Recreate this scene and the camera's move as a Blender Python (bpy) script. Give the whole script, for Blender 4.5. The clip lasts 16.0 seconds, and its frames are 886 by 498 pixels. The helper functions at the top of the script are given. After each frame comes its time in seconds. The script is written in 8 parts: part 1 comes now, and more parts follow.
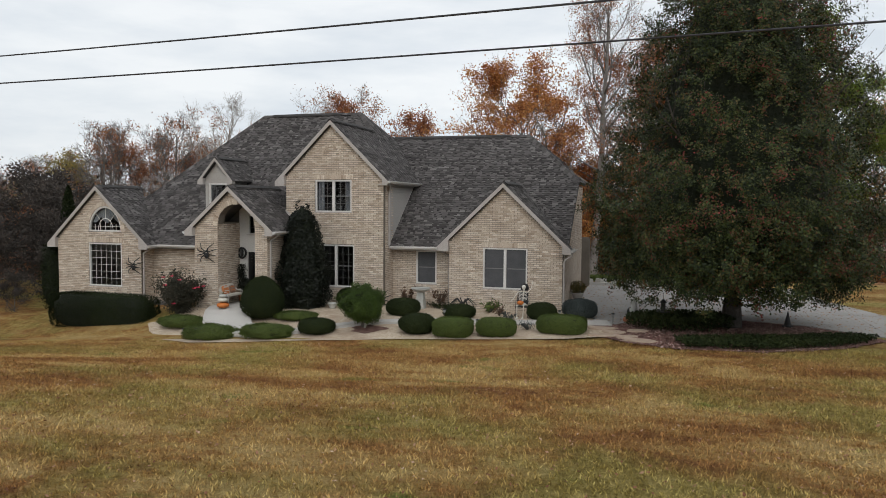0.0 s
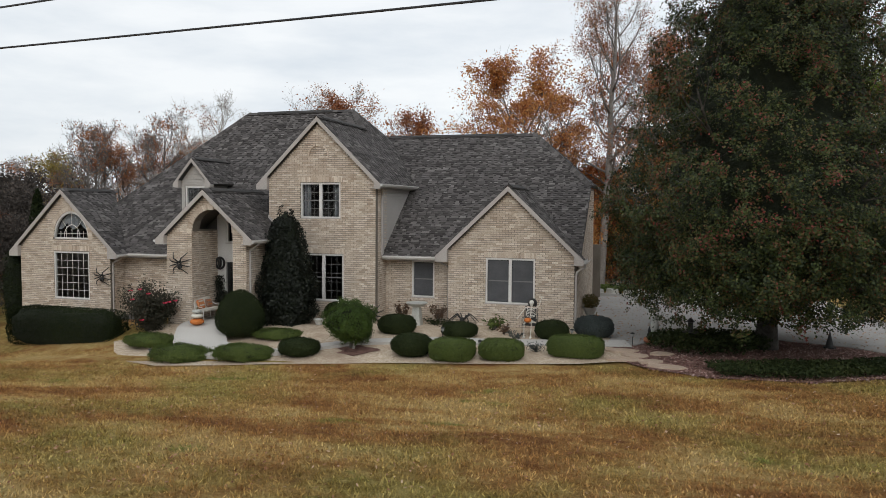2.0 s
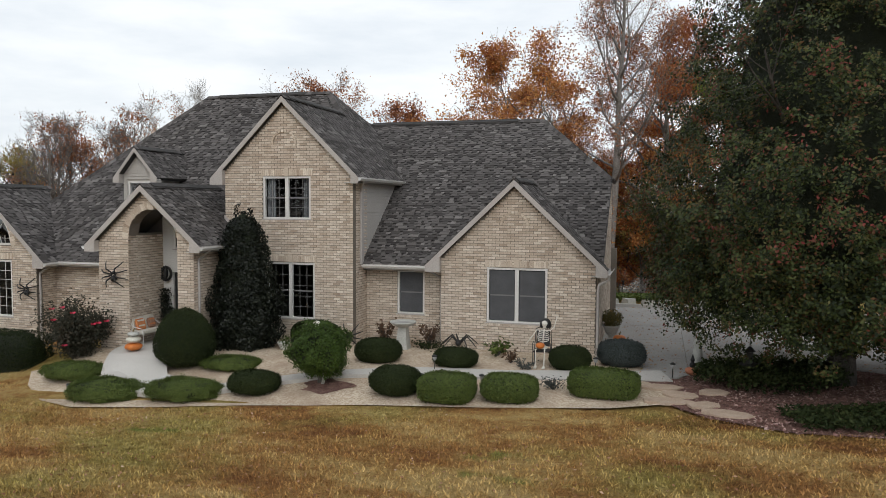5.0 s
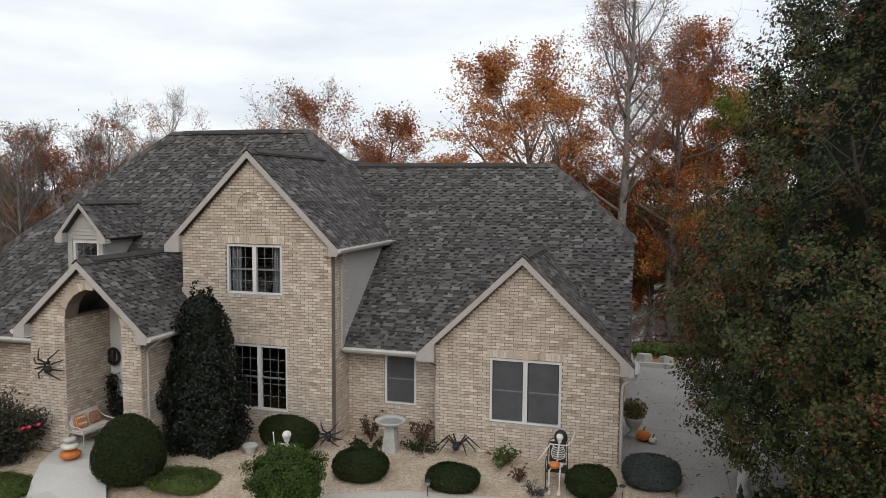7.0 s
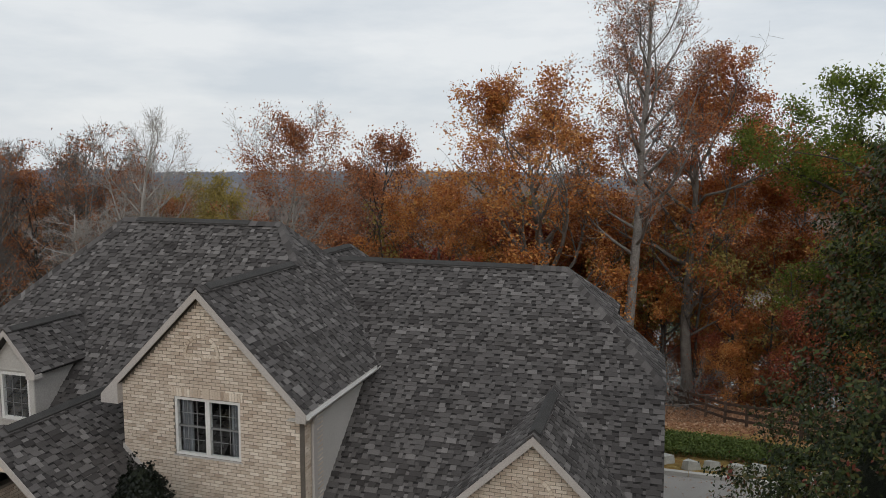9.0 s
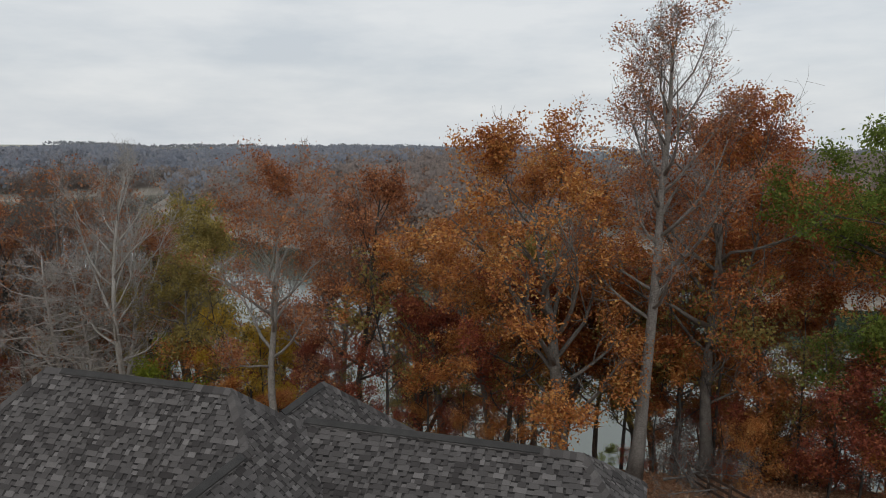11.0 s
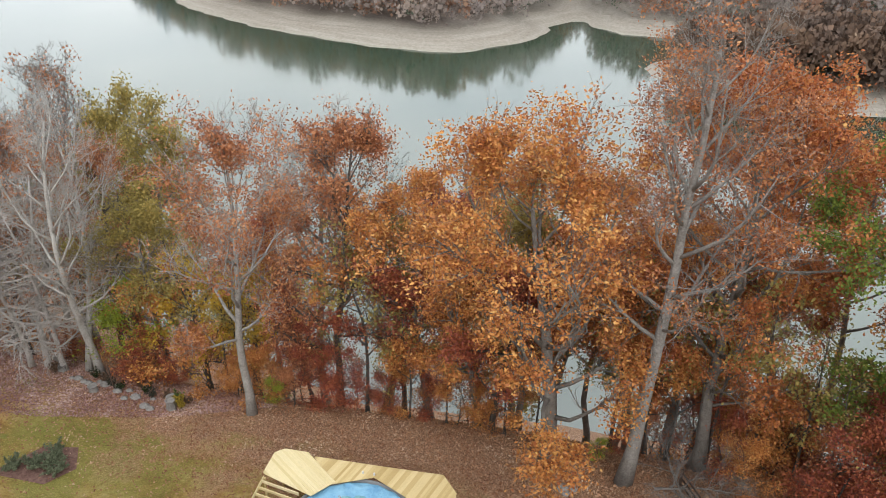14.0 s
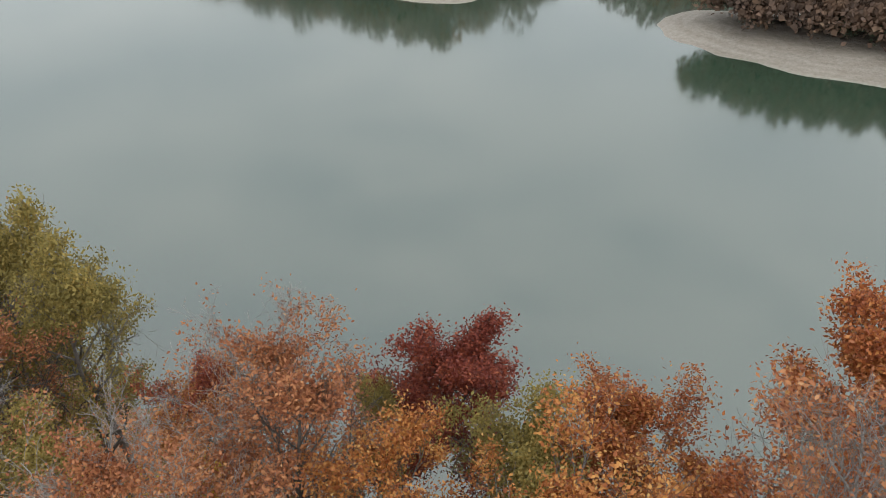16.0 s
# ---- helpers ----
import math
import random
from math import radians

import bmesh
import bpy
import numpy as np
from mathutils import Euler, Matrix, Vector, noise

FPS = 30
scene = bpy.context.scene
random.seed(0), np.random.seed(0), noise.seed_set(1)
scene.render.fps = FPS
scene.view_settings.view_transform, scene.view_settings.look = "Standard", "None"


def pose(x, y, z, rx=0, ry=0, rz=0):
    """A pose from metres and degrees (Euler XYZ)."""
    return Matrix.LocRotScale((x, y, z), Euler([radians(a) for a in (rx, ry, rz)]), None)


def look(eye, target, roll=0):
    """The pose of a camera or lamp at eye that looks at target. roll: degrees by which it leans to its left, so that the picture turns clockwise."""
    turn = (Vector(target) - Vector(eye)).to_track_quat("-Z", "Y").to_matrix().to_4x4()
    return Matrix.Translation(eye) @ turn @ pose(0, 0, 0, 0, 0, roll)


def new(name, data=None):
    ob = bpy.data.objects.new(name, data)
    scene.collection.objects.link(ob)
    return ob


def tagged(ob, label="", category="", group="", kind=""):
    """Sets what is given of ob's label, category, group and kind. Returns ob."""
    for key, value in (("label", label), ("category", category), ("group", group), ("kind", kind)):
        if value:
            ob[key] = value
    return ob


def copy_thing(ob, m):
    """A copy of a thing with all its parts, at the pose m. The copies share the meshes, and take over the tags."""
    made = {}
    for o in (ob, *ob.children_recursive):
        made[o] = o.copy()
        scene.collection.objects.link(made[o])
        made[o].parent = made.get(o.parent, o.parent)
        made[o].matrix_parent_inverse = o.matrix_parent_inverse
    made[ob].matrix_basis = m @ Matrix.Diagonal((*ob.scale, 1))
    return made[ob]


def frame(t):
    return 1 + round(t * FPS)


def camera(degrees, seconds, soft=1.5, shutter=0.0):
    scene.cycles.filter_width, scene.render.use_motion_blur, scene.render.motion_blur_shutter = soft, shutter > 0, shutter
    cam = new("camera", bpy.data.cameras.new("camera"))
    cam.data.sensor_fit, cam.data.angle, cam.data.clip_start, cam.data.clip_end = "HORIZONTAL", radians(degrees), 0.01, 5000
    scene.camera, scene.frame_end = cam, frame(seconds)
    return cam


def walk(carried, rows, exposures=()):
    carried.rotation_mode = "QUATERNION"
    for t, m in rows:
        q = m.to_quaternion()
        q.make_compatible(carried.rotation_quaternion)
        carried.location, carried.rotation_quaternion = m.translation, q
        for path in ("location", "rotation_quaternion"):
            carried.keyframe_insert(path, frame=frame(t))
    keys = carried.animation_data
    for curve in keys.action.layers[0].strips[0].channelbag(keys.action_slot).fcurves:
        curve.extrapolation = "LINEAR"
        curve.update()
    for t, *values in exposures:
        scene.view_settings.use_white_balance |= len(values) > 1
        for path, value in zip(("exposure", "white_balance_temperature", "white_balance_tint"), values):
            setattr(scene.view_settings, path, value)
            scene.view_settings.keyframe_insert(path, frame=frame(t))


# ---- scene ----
cam = camera(63.0, 16.0, soft=0.8)
PATH = [
    (0, pose(3.956, -30.182, 4.464, 86.508, -0.435, 17.289)),
    (0.5, pose(3.713, -29.504, 4.525, 86.462, -0.414, 17.218)),
    (1, pose(3.481, -28.781, 4.612, 86.506, -0.432, 17.184)),
    (1.5, pose(3.277, -28.017, 4.646, 86.595, -0.447, 17.206)),
    (2, pose(3.100, -27.230, 4.593, 86.680, -0.439, 17.286)),
    (2.5, pose(2.929, -26.438, 4.500, 86.778, -0.428, 17.386)),
    (3, pose(2.751, -25.634, 4.435, 86.911, -0.437, 17.455)),
    (3.5, pose(2.554, -24.807, 4.424, 87.047, -0.452, 17.464)),
    (4, pose(2.307, -23.985, 4.448, 87.088, -0.445, 17.357)),
    (4.5, pose(1.988, -23.192, 4.500, 86.899, -0.402, 17.074)),
    (5, pose(1.616, -22.416, 4.625, 86.488, -0.338, 16.664)),
    (5.5, pose(1.245, -21.616, 4.903, 86.008, -0.290, 16.270)),
    (6, pose(0.929, -20.748, 5.412, 85.638, -0.290, 16.048)),
    (6.5, pose(0.695, -19.793, 6.182, 85.451, -0.343, 16.073)),
    (7, pose(0.509, -18.779, 7.163, 85.281, -0.400, 16.255)),
    (7.5, pose(0.289, -17.778, 8.222, 84.824, -0.392, 16.363)),
    (8, pose(0.014, -16.822, 9.243, 84.164, -0.341, 16.305)),
    (8.5, pose(-0.252, -15.857, 10.194, 83.642, -0.330, 16.232)),
    (9, pose(-0.475, -14.821, 11.121, 83.316, -0.338, 16.296)),
    (9.5, pose(-0.684, -13.708, 12.082, 83.042, -0.314, 16.463)),
    (10, pose(-0.911, -12.536, 13.132, 82.746, -0.275, 16.602)),
    (10.5, pose(-1.177, -11.298, 14.323, 82.210, -0.243, 16.631)),
    (11, pose(-1.495, -9.971, 15.689, 80.996, -0.237, 16.551)),
    (11.5, pose(-1.862, -8.540, 17.235, 78.710, -0.266, 16.403)),
    (12, pose(-2.260, -7.027, 18.929, 75.299, -0.320, 16.233)),
    (12.5, pose(-2.655, -5.510, 20.704, 71.304, -0.381, 16.062)),
    (13, pose(-3.020, -4.044, 22.514, 67.583, -0.447, 15.916)),
    (13.5, pose(-3.393, -2.497, 24.345, 64.496, -0.503, 15.845)),
    (14, pose(-3.879, -0.505, 26.187, 61.702, -0.514, 15.857)),
    (14.5, pose(-4.601, 2.380, 28.041, 59.088, -0.455, 15.886)),
    (15, pose(-5.634, 6.408, 29.944, 57.006, -0.366, 15.835)),
    (15.5, pose(-6.983, 11.558, 31.947, 55.704, -0.337, 15.692)),
    (16, pose(-8.633, 17.736, 34.075, 55.102, -0.476, 15.495)),
]
EXPOSURES = [(0.0, -0.05), (6.5, 0.12), (8.0, -0.05), (9.5, -0.3), (11.8, -0.36), (12.1, -0.15), (12.5, 0.45), (13.0, 1.02), (13.5, 1.08), (14.0, 0.95), (15.0, 0.74), (15.5, 0.62), (16.0, 0.52)]
SKY_STRENGTH = 0.1
SUN_STRENGTH = 0.8
walk(cam, PATH, EXPOSURES)

# ---- world and sun: a high overcast sky ----
world = bpy.data.worlds.new("overcast_sky")
scene.world = world
world.use_nodes = True
wn = world.node_tree.nodes
wl = world.node_tree.links
wn.clear()
w_out = wn.new("ShaderNodeOutputWorld")
w_bg = wn.new("ShaderNodeBackground")
w_sky = wn.new("ShaderNodeTexSky")
w_sky.sky_type = "NISHITA"
w_sky.sun_disc = False
w_sky.sun_elevation = radians(38)
w_sky.sun_rotation = radians(200)
w_sky.air_density = 1.0
w_sky.dust_density = 3.0
w_tc = wn.new("ShaderNodeTexCoord")
w_map = wn.new("ShaderNodeMapping")
w_map.inputs["Scale"].default_value = (2.2, 2.2, 9.0)
w_noise = wn.new("ShaderNodeTexNoise")
w_noise.inputs["Scale"].default_value = 1.6
w_noise.inputs["Detail"].default_value = 6
w_noise.inputs["Roughness"].default_value = 0.55
w_ramp = wn.new("ShaderNodeValToRGB")
w_ramp.color_ramp.elements[0].position = 0.34
w_ramp.color_ramp.elements[0].color = (8.0, 8.6, 9.2, 1)
w_ramp.color_ramp.elements[1].position = 0.62
w_ramp.color_ramp.elements[1].color = (10.2, 10.5, 10.7, 1)
w_mix = wn.new("ShaderNodeMixRGB")
w_mix.inputs[0].default_value = 0.88
wl.new(w_tc.outputs["Generated"], w_map.inputs["Vector"])
wl.new(w_map.outputs["Vector"], w_noise.inputs["Vector"])
wl.new(w_noise.outputs["Fac"], w_ramp.inputs["Fac"])
wl.new(w_sky.outputs["Color"], w_mix.inputs[1])
wl.new(w_ramp.outputs["Color"], w_mix.inputs[2])
wl.new(w_mix.outputs["Color"], w_bg.inputs["Color"])
w_bg.inputs["Strength"].default_value = SKY_STRENGTH
wl.new(w_bg.outputs["Background"], w_out.inputs["Surface"])

sun_data = bpy.data.lights.new("sun", "SUN")
sun_data.energy = SUN_STRENGTH
sun_data.angle = radians(35)
sun_data.color = (1.0, 0.97, 0.92)
sun = new("sun", sun_data)
sun.matrix_world = look((20, -40, 40), (0, 0, 0))

# ---- materials ----


def material(name, rough=0.8, metal=0.0, spec=0.5):
    m = bpy.data.materials.new(name)
    m.use_nodes = True
    b = m.node_tree.nodes["Principled BSDF"]
    b.inputs["Roughness"].default_value = rough
    b.inputs["Metallic"].default_value = metal
    b.inputs["Specular IOR Level"].default_value = spec
    return m, m.node_tree.nodes, m.node_tree.links, b


def coords(n, l, scale=(1, 1, 1), kind="Object"):
    tc = n.new("ShaderNodeTexCoord")
    mp = n.new("ShaderNodeMapping")
    mp.inputs["Scale"].default_value = scale
    l.new(tc.outputs[kind], mp.inputs["Vector"])
    return mp.outputs["Vector"]


def noise_fac(n, l, vec, scale, detail=4, rough=0.55, lo=0.35, hi=0.65):
    t = n.new("ShaderNodeTexNoise")
    t.inputs["Scale"].default_value = scale
    t.inputs["Detail"].default_value = detail
    t.inputs["Roughness"].default_value = rough
    l.new(vec, t.inputs["Vector"])
    r = n.new("ShaderNodeMapRange")
    r.inputs["From Min"].default_value = lo
    r.inputs["From Max"].default_value = hi
    l.new(t.outputs["Fac"], r.inputs["Value"])
    return r.outputs["Result"]


def mix(n, l, fac, a, b):
    m = n.new("ShaderNodeMixRGB")
    for i, v in ((0, fac), (1, a), (2, b)):
        if isinstance(v, (int, float)):
            m.inputs[i].default_value = v
        elif isinstance(v, tuple):
            m.inputs[i].default_value = (*v, 1)
        else:
            l.new(v, m.inputs[i])
    return m.outputs[0]


def ramp(n, l, fac, stops):
    r = n.new("ShaderNodeValToRGB")
    e = r.color_ramp.elements
    while len(e) < len(stops):
        e.new(0.5)
    for k, (p, c) in enumerate(stops):
        e[k].position = p
        e[k].color = (*c, 1)
    l.new(fac, r.inputs["Fac"])
    return r.outputs["Color"]


def bump(n, l, b, height, strength=0.3, distance=0.02):
    k = n.new("ShaderNodeBump")
    k.inputs["Strength"].default_value = strength
    k.inputs["Distance"].default_value = distance
    l.new(height, k.inputs["Height"])
    l.new(k.outputs["Normal"], b.inputs["Normal"])


def two_tone(name, c1, c2, scale=6.0, fine=60.0, rough=0.8, metal=0.0, bump_by=0.2, dist=0.01, spec=0.4):
    """A surface with broad stains and a fine grain."""
    m, n, l, b = material(name, rough, metal, spec)
    v = coords(n, l)
    f1 = noise_fac(n, l, v, scale)
    f2 = noise_fac(n, l, v, fine, 3)
    base = mix(n, l, f1, c1, c2)
    dark = mix(n, l, f2, tuple(x * 0.82 for x in c1), tuple(min(1, x * 1.12) for x in c2))
    l.new(mix(n, l, 0.4, base, dark), b.inputs["Base Color"])
    if bump_by:
        bump(n, l, b, f2, bump_by, dist)
    return m


def pieces_mat(name, stops, rough=0.85, stain=(0.5, 0.5, 0.5), stain_by=0.25, island=True, fine=40.0, bump_by=0.3, dist=0.004, broad=0.5):
    """Colour that differs from piece to piece, with stains across many pieces."""
    m, n, l, b = material(name, rough, 0, 0.3)
    if island:
        g = n.new("ShaderNodeNewGeometry")
        rnd = g.outputs["Random Per Island"]
    else:
        g = n.new("ShaderNodeObjectInfo")
        rnd = g.outputs["Random"]
    base = ramp(n, l, rnd, stops)
    v = coords(n, l)
    f1 = noise_fac(n, l, v, broad, 5, 0.6, 0.4, 0.7)
    f2 = noise_fac(n, l, v, fine, 3)
    st = n.new("ShaderNodeMath")
    st.operation = "MULTIPLY"
    st.inputs[1].default_value = stain_by
    l.new(f1, st.inputs[0])
    c = mix(n, l, st.outputs[0], base, stain)
    mul = n.new("ShaderNodeMixRGB")
    mul.blend_type = "MULTIPLY"
    mul.inputs[0].default_value = 0.45
    l.new(c, mul.inputs[1])
    l.new(ramp(n, l, f2, [(0, (0.62, 0.62, 0.62)), (1, (1.1, 1.1, 1.1))]), mul.inputs[2])
    l.new(mul.outputs[0], b.inputs["Base Color"])
    bump(n, l, b, f2, bump_by, dist)
    return m


def leaf_mat(name, stops, rough=0.6, trans=0.25, spec=0.25, patch_scale=0.35, own=0.55):
    """Leaves: each its own tint, some light through them."""
    m, n, l, b = material(name, rough, 0, spec)
    g = n.new("ShaderNodeNewGeometry")
    v = coords(n, l)
    patch = noise_fac(n, l, v, patch_scale, 4, 0.6, 0.3, 0.7)
    add = n.new("ShaderNodeMath")
    add.operation = "MULTIPLY_ADD"
    add.inputs[1].default_value = 1.0 - own
    l.new(patch, add.inputs[0])
    sc = n.new("ShaderNodeMath")
    sc.operation = "MULTIPLY"
    sc.inputs[1].default_value = own
    l.new(g.outputs["Random Per Island"], sc.inputs[0])
    l.new(sc.outputs[0], add.inputs[2])
    c = ramp(n, l, add.outputs[0], stops)
    l.new(c, b.inputs["Base Color"])
    tr = n.new("ShaderNodeBsdfTranslucent")
    l.new(c, tr.inputs["Color"])
    ms = n.new("ShaderNodeMixShader")
    ms.inputs[0].default_value = trans
    l.new(b.outputs[0], ms.inputs[1])
    l.new(tr.outputs[0], ms.inputs[2])
    l.new(ms.outputs[0], n["Material Output"].inputs["Surface"])
    return m


BRICK_STOPS = [(0.0, (0.36, 0.275, 0.21)), (0.08, (0.47, 0.375, 0.295)), (0.5, (0.56, 0.465, 0.375)), (0.85, (0.64, 0.55, 0.455)), (1.0, (0.74, 0.66, 0.565))]
M_BRICK = pieces_mat("buff_brick", BRICK_STOPS, 0.9, (0.60, 0.53, 0.45), 0.5, broad=1.1)
M_BRICK_ONE = pieces_mat("buff_brick_single", BRICK_STOPS, 0.9, (0.60, 0.53, 0.45), 0.5, broad=1.1, island=False)
M_MORTAR = two_tone("mortar", (0.14, 0.12, 0.098), (0.23, 0.20, 0.168), 1.2, 50, 0.95)
SHINGLE_STOPS = [(0.0, (0.036, 0.032, 0.031)), (0.25, (0.064, 0.058, 0.056)), (0.55, (0.092, 0.085, 0.082)), (0.87, (0.128, 0.118, 0.114)), (1.0, (0.195, 0.182, 0.176))]
M_SHINGLE = pieces_mat("asphalt_shingle", SHINGLE_STOPS, 0.9, (0.096, 0.089, 0.088), 0.4, fine=70.0, bump_by=0.5)
M_SHINGLE_ONE = pieces_mat("asphalt_shingle_single", SHINGLE_STOPS, 0.9, (0.096, 0.089, 0.088), 0.4, island=False, fine=70.0, bump_by=0.5)
# printed dark band, with the shadow of the row above put into the colour
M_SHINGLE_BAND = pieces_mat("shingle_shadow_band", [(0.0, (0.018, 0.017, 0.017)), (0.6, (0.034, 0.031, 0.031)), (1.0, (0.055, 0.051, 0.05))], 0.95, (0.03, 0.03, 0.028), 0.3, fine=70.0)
M_ROOFDECK = two_tone("roof_underlay", (0.04, 0.04, 0.04), (0.06, 0.058, 0.055), 1.0, 40, 0.95)
M_RIDGE = two_tone("ridge_vent", (0.03, 0.029, 0.028), (0.06, 0.057, 0.055), 2.0, 60, 0.9, bump_by=0.4)
M_TRIM = two_tone("almond_trim_paint", (0.37, 0.34, 0.32), (0.45, 0.42, 0.395), 0.8, 30, 0.55, bump_by=0.05)
M_WHITE = two_tone("white_paint", (0.58, 0.57, 0.55), (0.68, 0.67, 0.65), 1.0, 30, 0.5, bump_by=0.05)
M_SIDING = two_tone("vinyl_siding", (0.37, 0.35, 0.325), (0.44, 0.42, 0.395), 0.9, 25, 0.5, bump_by=0.05)
M_SOFFIT = two_tone("soffit", (0.45, 0.43, 0.40), (0.52, 0.50, 0.47), 0.9, 25, 0.7, bump_by=0.0)
# dark tone that stands for the shade of rooms and porch
M_DARKROOM = two_tone("dim_interior_shade", (0.10, 0.095, 0.09), (0.13, 0.125, 0.12), 0.9, 25, 0.9, bump_by=0.0)
M_CURTAIN = two_tone("curtain_cloth", (0.16, 0.16, 0.17), (0.24, 0.24, 0.25), 3.0, 60, 0.9, bump_by=0.2)
M_BLIND = two_tone("grey_solar_screen", (0.06, 0.062, 0.067), (0.09, 0.092, 0.098), 2.0, 90, 0.85, bump_by=0.1)
M_MUNTIN = two_tone("grey_muntin", (0.13, 0.13, 0.13), (0.19, 0.19, 0.19), 1.0, 40, 0.6, bump_by=0.0)
M_BLACK = two_tone("black_metal", (0.012, 0.012, 0.012), (0.025, 0.025, 0.025), 3.0, 60, 0.5, bump_by=0.1)
M_CONCRETE = two_tone("concrete", (0.40, 0.385, 0.36), (0.52, 0.50, 0.47), 0.35, 30, 0.9, bump_by=0.15)
M_DRIVE = two_tone("aged_drive_concrete", (0.27, 0.26, 0.245), (0.38, 0.365, 0.345), 0.35, 30, 0.9, bump_by=0.15)
M_STONE_GREY = two_tone("cast_stone", (0.36, 0.36, 0.33), (0.52, 0.52, 0.49), 4.0, 40, 0.9, bump_by=0.3)
M_BARK = two_tone("grey_bark", (0.10, 0.088, 0.076), (0.21, 0.19, 0.17), 2.5, 14, 0.95, bump_by=0.8, dist=0.03)
M_BARK_PALE = two_tone("pale_bark", (0.27, 0.25, 0.23), (0.46, 0.44, 0.41), 1.5, 12, 0.95, bump_by=0.7, dist=0.03)
M_BARK_MID = two_tone("weathered_bark", (0.20, 0.185, 0.17), (0.36, 0.34, 0.315), 1.5, 12, 0.95, bump_by=0.7, dist=0.03)
M_BARK_TALL = two_tone("ashen_bark", (0.15, 0.135, 0.12), (0.29, 0.27, 0.25), 1.5, 12, 0.95, bump_by=0.7, dist=0.03)
M_BARK_THICKET = two_tone("dull_bark", (0.10, 0.09, 0.082), (0.21, 0.19, 0.175), 1.5, 12, 0.95, bump_by=0.3, dist=0.03)
M_BARK_DARK = two_tone("dark_bark", (0.045, 0.04, 0.035), (0.09, 0.08, 0.07), 2.5, 14, 0.95, bump_by=0.8, dist=0.03)
M_TWIG = two_tone("grey_twigs", (0.30, 0.27, 0.25), (0.46, 0.43, 0.40), 1.5, 12, 0.95, bump_by=0.0)

m_glass, gn, gl_, gb = material("window_glass", 0.02, 0, 0.5)
gb.inputs["Base Color"].default_value = (0.85, 0.9, 0.92, 1)
gb.inputs["Transmission Weight"].default_value = 1.0
gb.inputs["IOR"].default_value = 1.12
M_GLASS = m_glass

# ---- mesh building ----


class Geo:
    """Collects vertices and faces for one mesh."""

    def __init__(self):
        self.v = []
        self.f = []

    def add(self, verts, faces):
        k = len(self.v)
        self.v.extend(tuple(p) for p in verts)
        self.f.extend(tuple(i + k for i in f) for f in faces)
        return self

    def hexa(self, a, b):
        """A solid between two quads a and b of four corners each, in the same order."""
        return self.add([*a, *b], [(3, 2, 1, 0), (4, 5, 6, 7), (0, 1, 5, 4), (1, 2, 6, 5), (2, 3, 7, 6), (3, 0, 4, 7)])

    def box(self, x0, y0, z0, x1, y1, z1):
        return self.hexa([(x0, y0, z0), (x1, y0, z0), (x1, y1, z0), (x0, y1, z0)], [(x0, y0, z1), (x1, y0, z1), (x1, y1, z1), (x0, y1, z1)])

    def slab(self, poly, off):
        """A flat polygon thickened by the vector off."""
        n = len(poly)
        low = [tuple(Vector(p) + Vector(off)) for p in poly]
        return self.add([*poly, *low], [tuple(range(n)), tuple(range(2 * n - 1, n - 1, -1))] + [(i, n + i, n + (i + 1) % n, (i + 1) % n) for i in range(n)])

    def tube(self, pts, radii, sides=8, cap=True):
        """A round tube along points."""
        k = len(self.v)
        pts = [Vector(p) for p in pts]
        for i, p in enumerate(pts):
            d = (pts[min(i + 1, len(pts) - 1)] - pts[max(i - 1, 0)]).normalized()
            a = d.orthogonal().normalized() if i == 0 else (a - d * a.dot(d)).normalized()
            b = d.cross(a)
            r = radii[i] if hasattr(radii, "__len__") else radii
            for s in range(sides):
                t = 2 * math.pi * s / sides
                self.v.append(tuple(p + a * (r * math.cos(t)) + b * (r * math.sin(t))))
        for i in range(len(pts) - 1):
            for s in range(sides):
                q = (s + 1) % sides
                self.f.append((k + i * sides + s, k + i * sides + q, k + (i + 1) * sides + q, k + (i + 1) * sides + s))
        if cap:
            self.f.append(tuple(k + s for s in reversed(range(sides))))
            e = k + (len(pts) - 1) * sides
            self.f.append(tuple(e + s for s in range(sides)))
        return self

    def lathe(self, profile, at=(0, 0, 0), sides=20, sx=1.0, sy=1.0):
        """A turned body from (radius, height) pairs."""
        k = len(self.v)
        for r, z in profile:
            for s in range(sides):
                t = 2 * math.pi * s / sides
                self.v.append((at[0] + r * sx * math.cos(t), at[1] + r * sy * math.sin(t), at[2] + z))
        for i in range(len(profile) - 1):
            for s in range(sides):
                q = (s + 1) % sides
                self.f.append((k + i * sides + s, k + i * sides + q, k + (i + 1) * sides + q, k + (i + 1) * sides + s))
        self.f.append(tuple(k + s for s in reversed(range(sides))))
        e = k + (len(profile) - 1) * sides
        self.f.append(tuple(e + s for s in range(sides)))
        return self

    def mesh(self, name, mat, smooth=False):
        me = bpy.data.meshes.new(name)
        me.from_pydata(self.v, [], self.f)
        me.update()
        if mat:
            me.materials.append(mat)
        if smooth:
            me.polygons.foreach_set("use_smooth", [True] * len(me.polygons))
        return me


def part(name, g, mat, parent, label="", smooth=False, kind=""):
    """One mesh object under a thing or a part."""
    me = g.mesh(name, mat, smooth) if isinstance(g, Geo) else g
    ob = new(name, me)
    ob.parent = parent
    return tagged(ob, label, kind=kind)


def thing(name, label, category, group="", at=(0, 0, 0), kind=""):
    ob = new(name)
    ob.location = at
    return tagged(ob, label, category, group, kind)


def soften(ob, width=0.01, segments=2):
    """Rounds the edges of a mesh object."""
    b = bmesh.new()
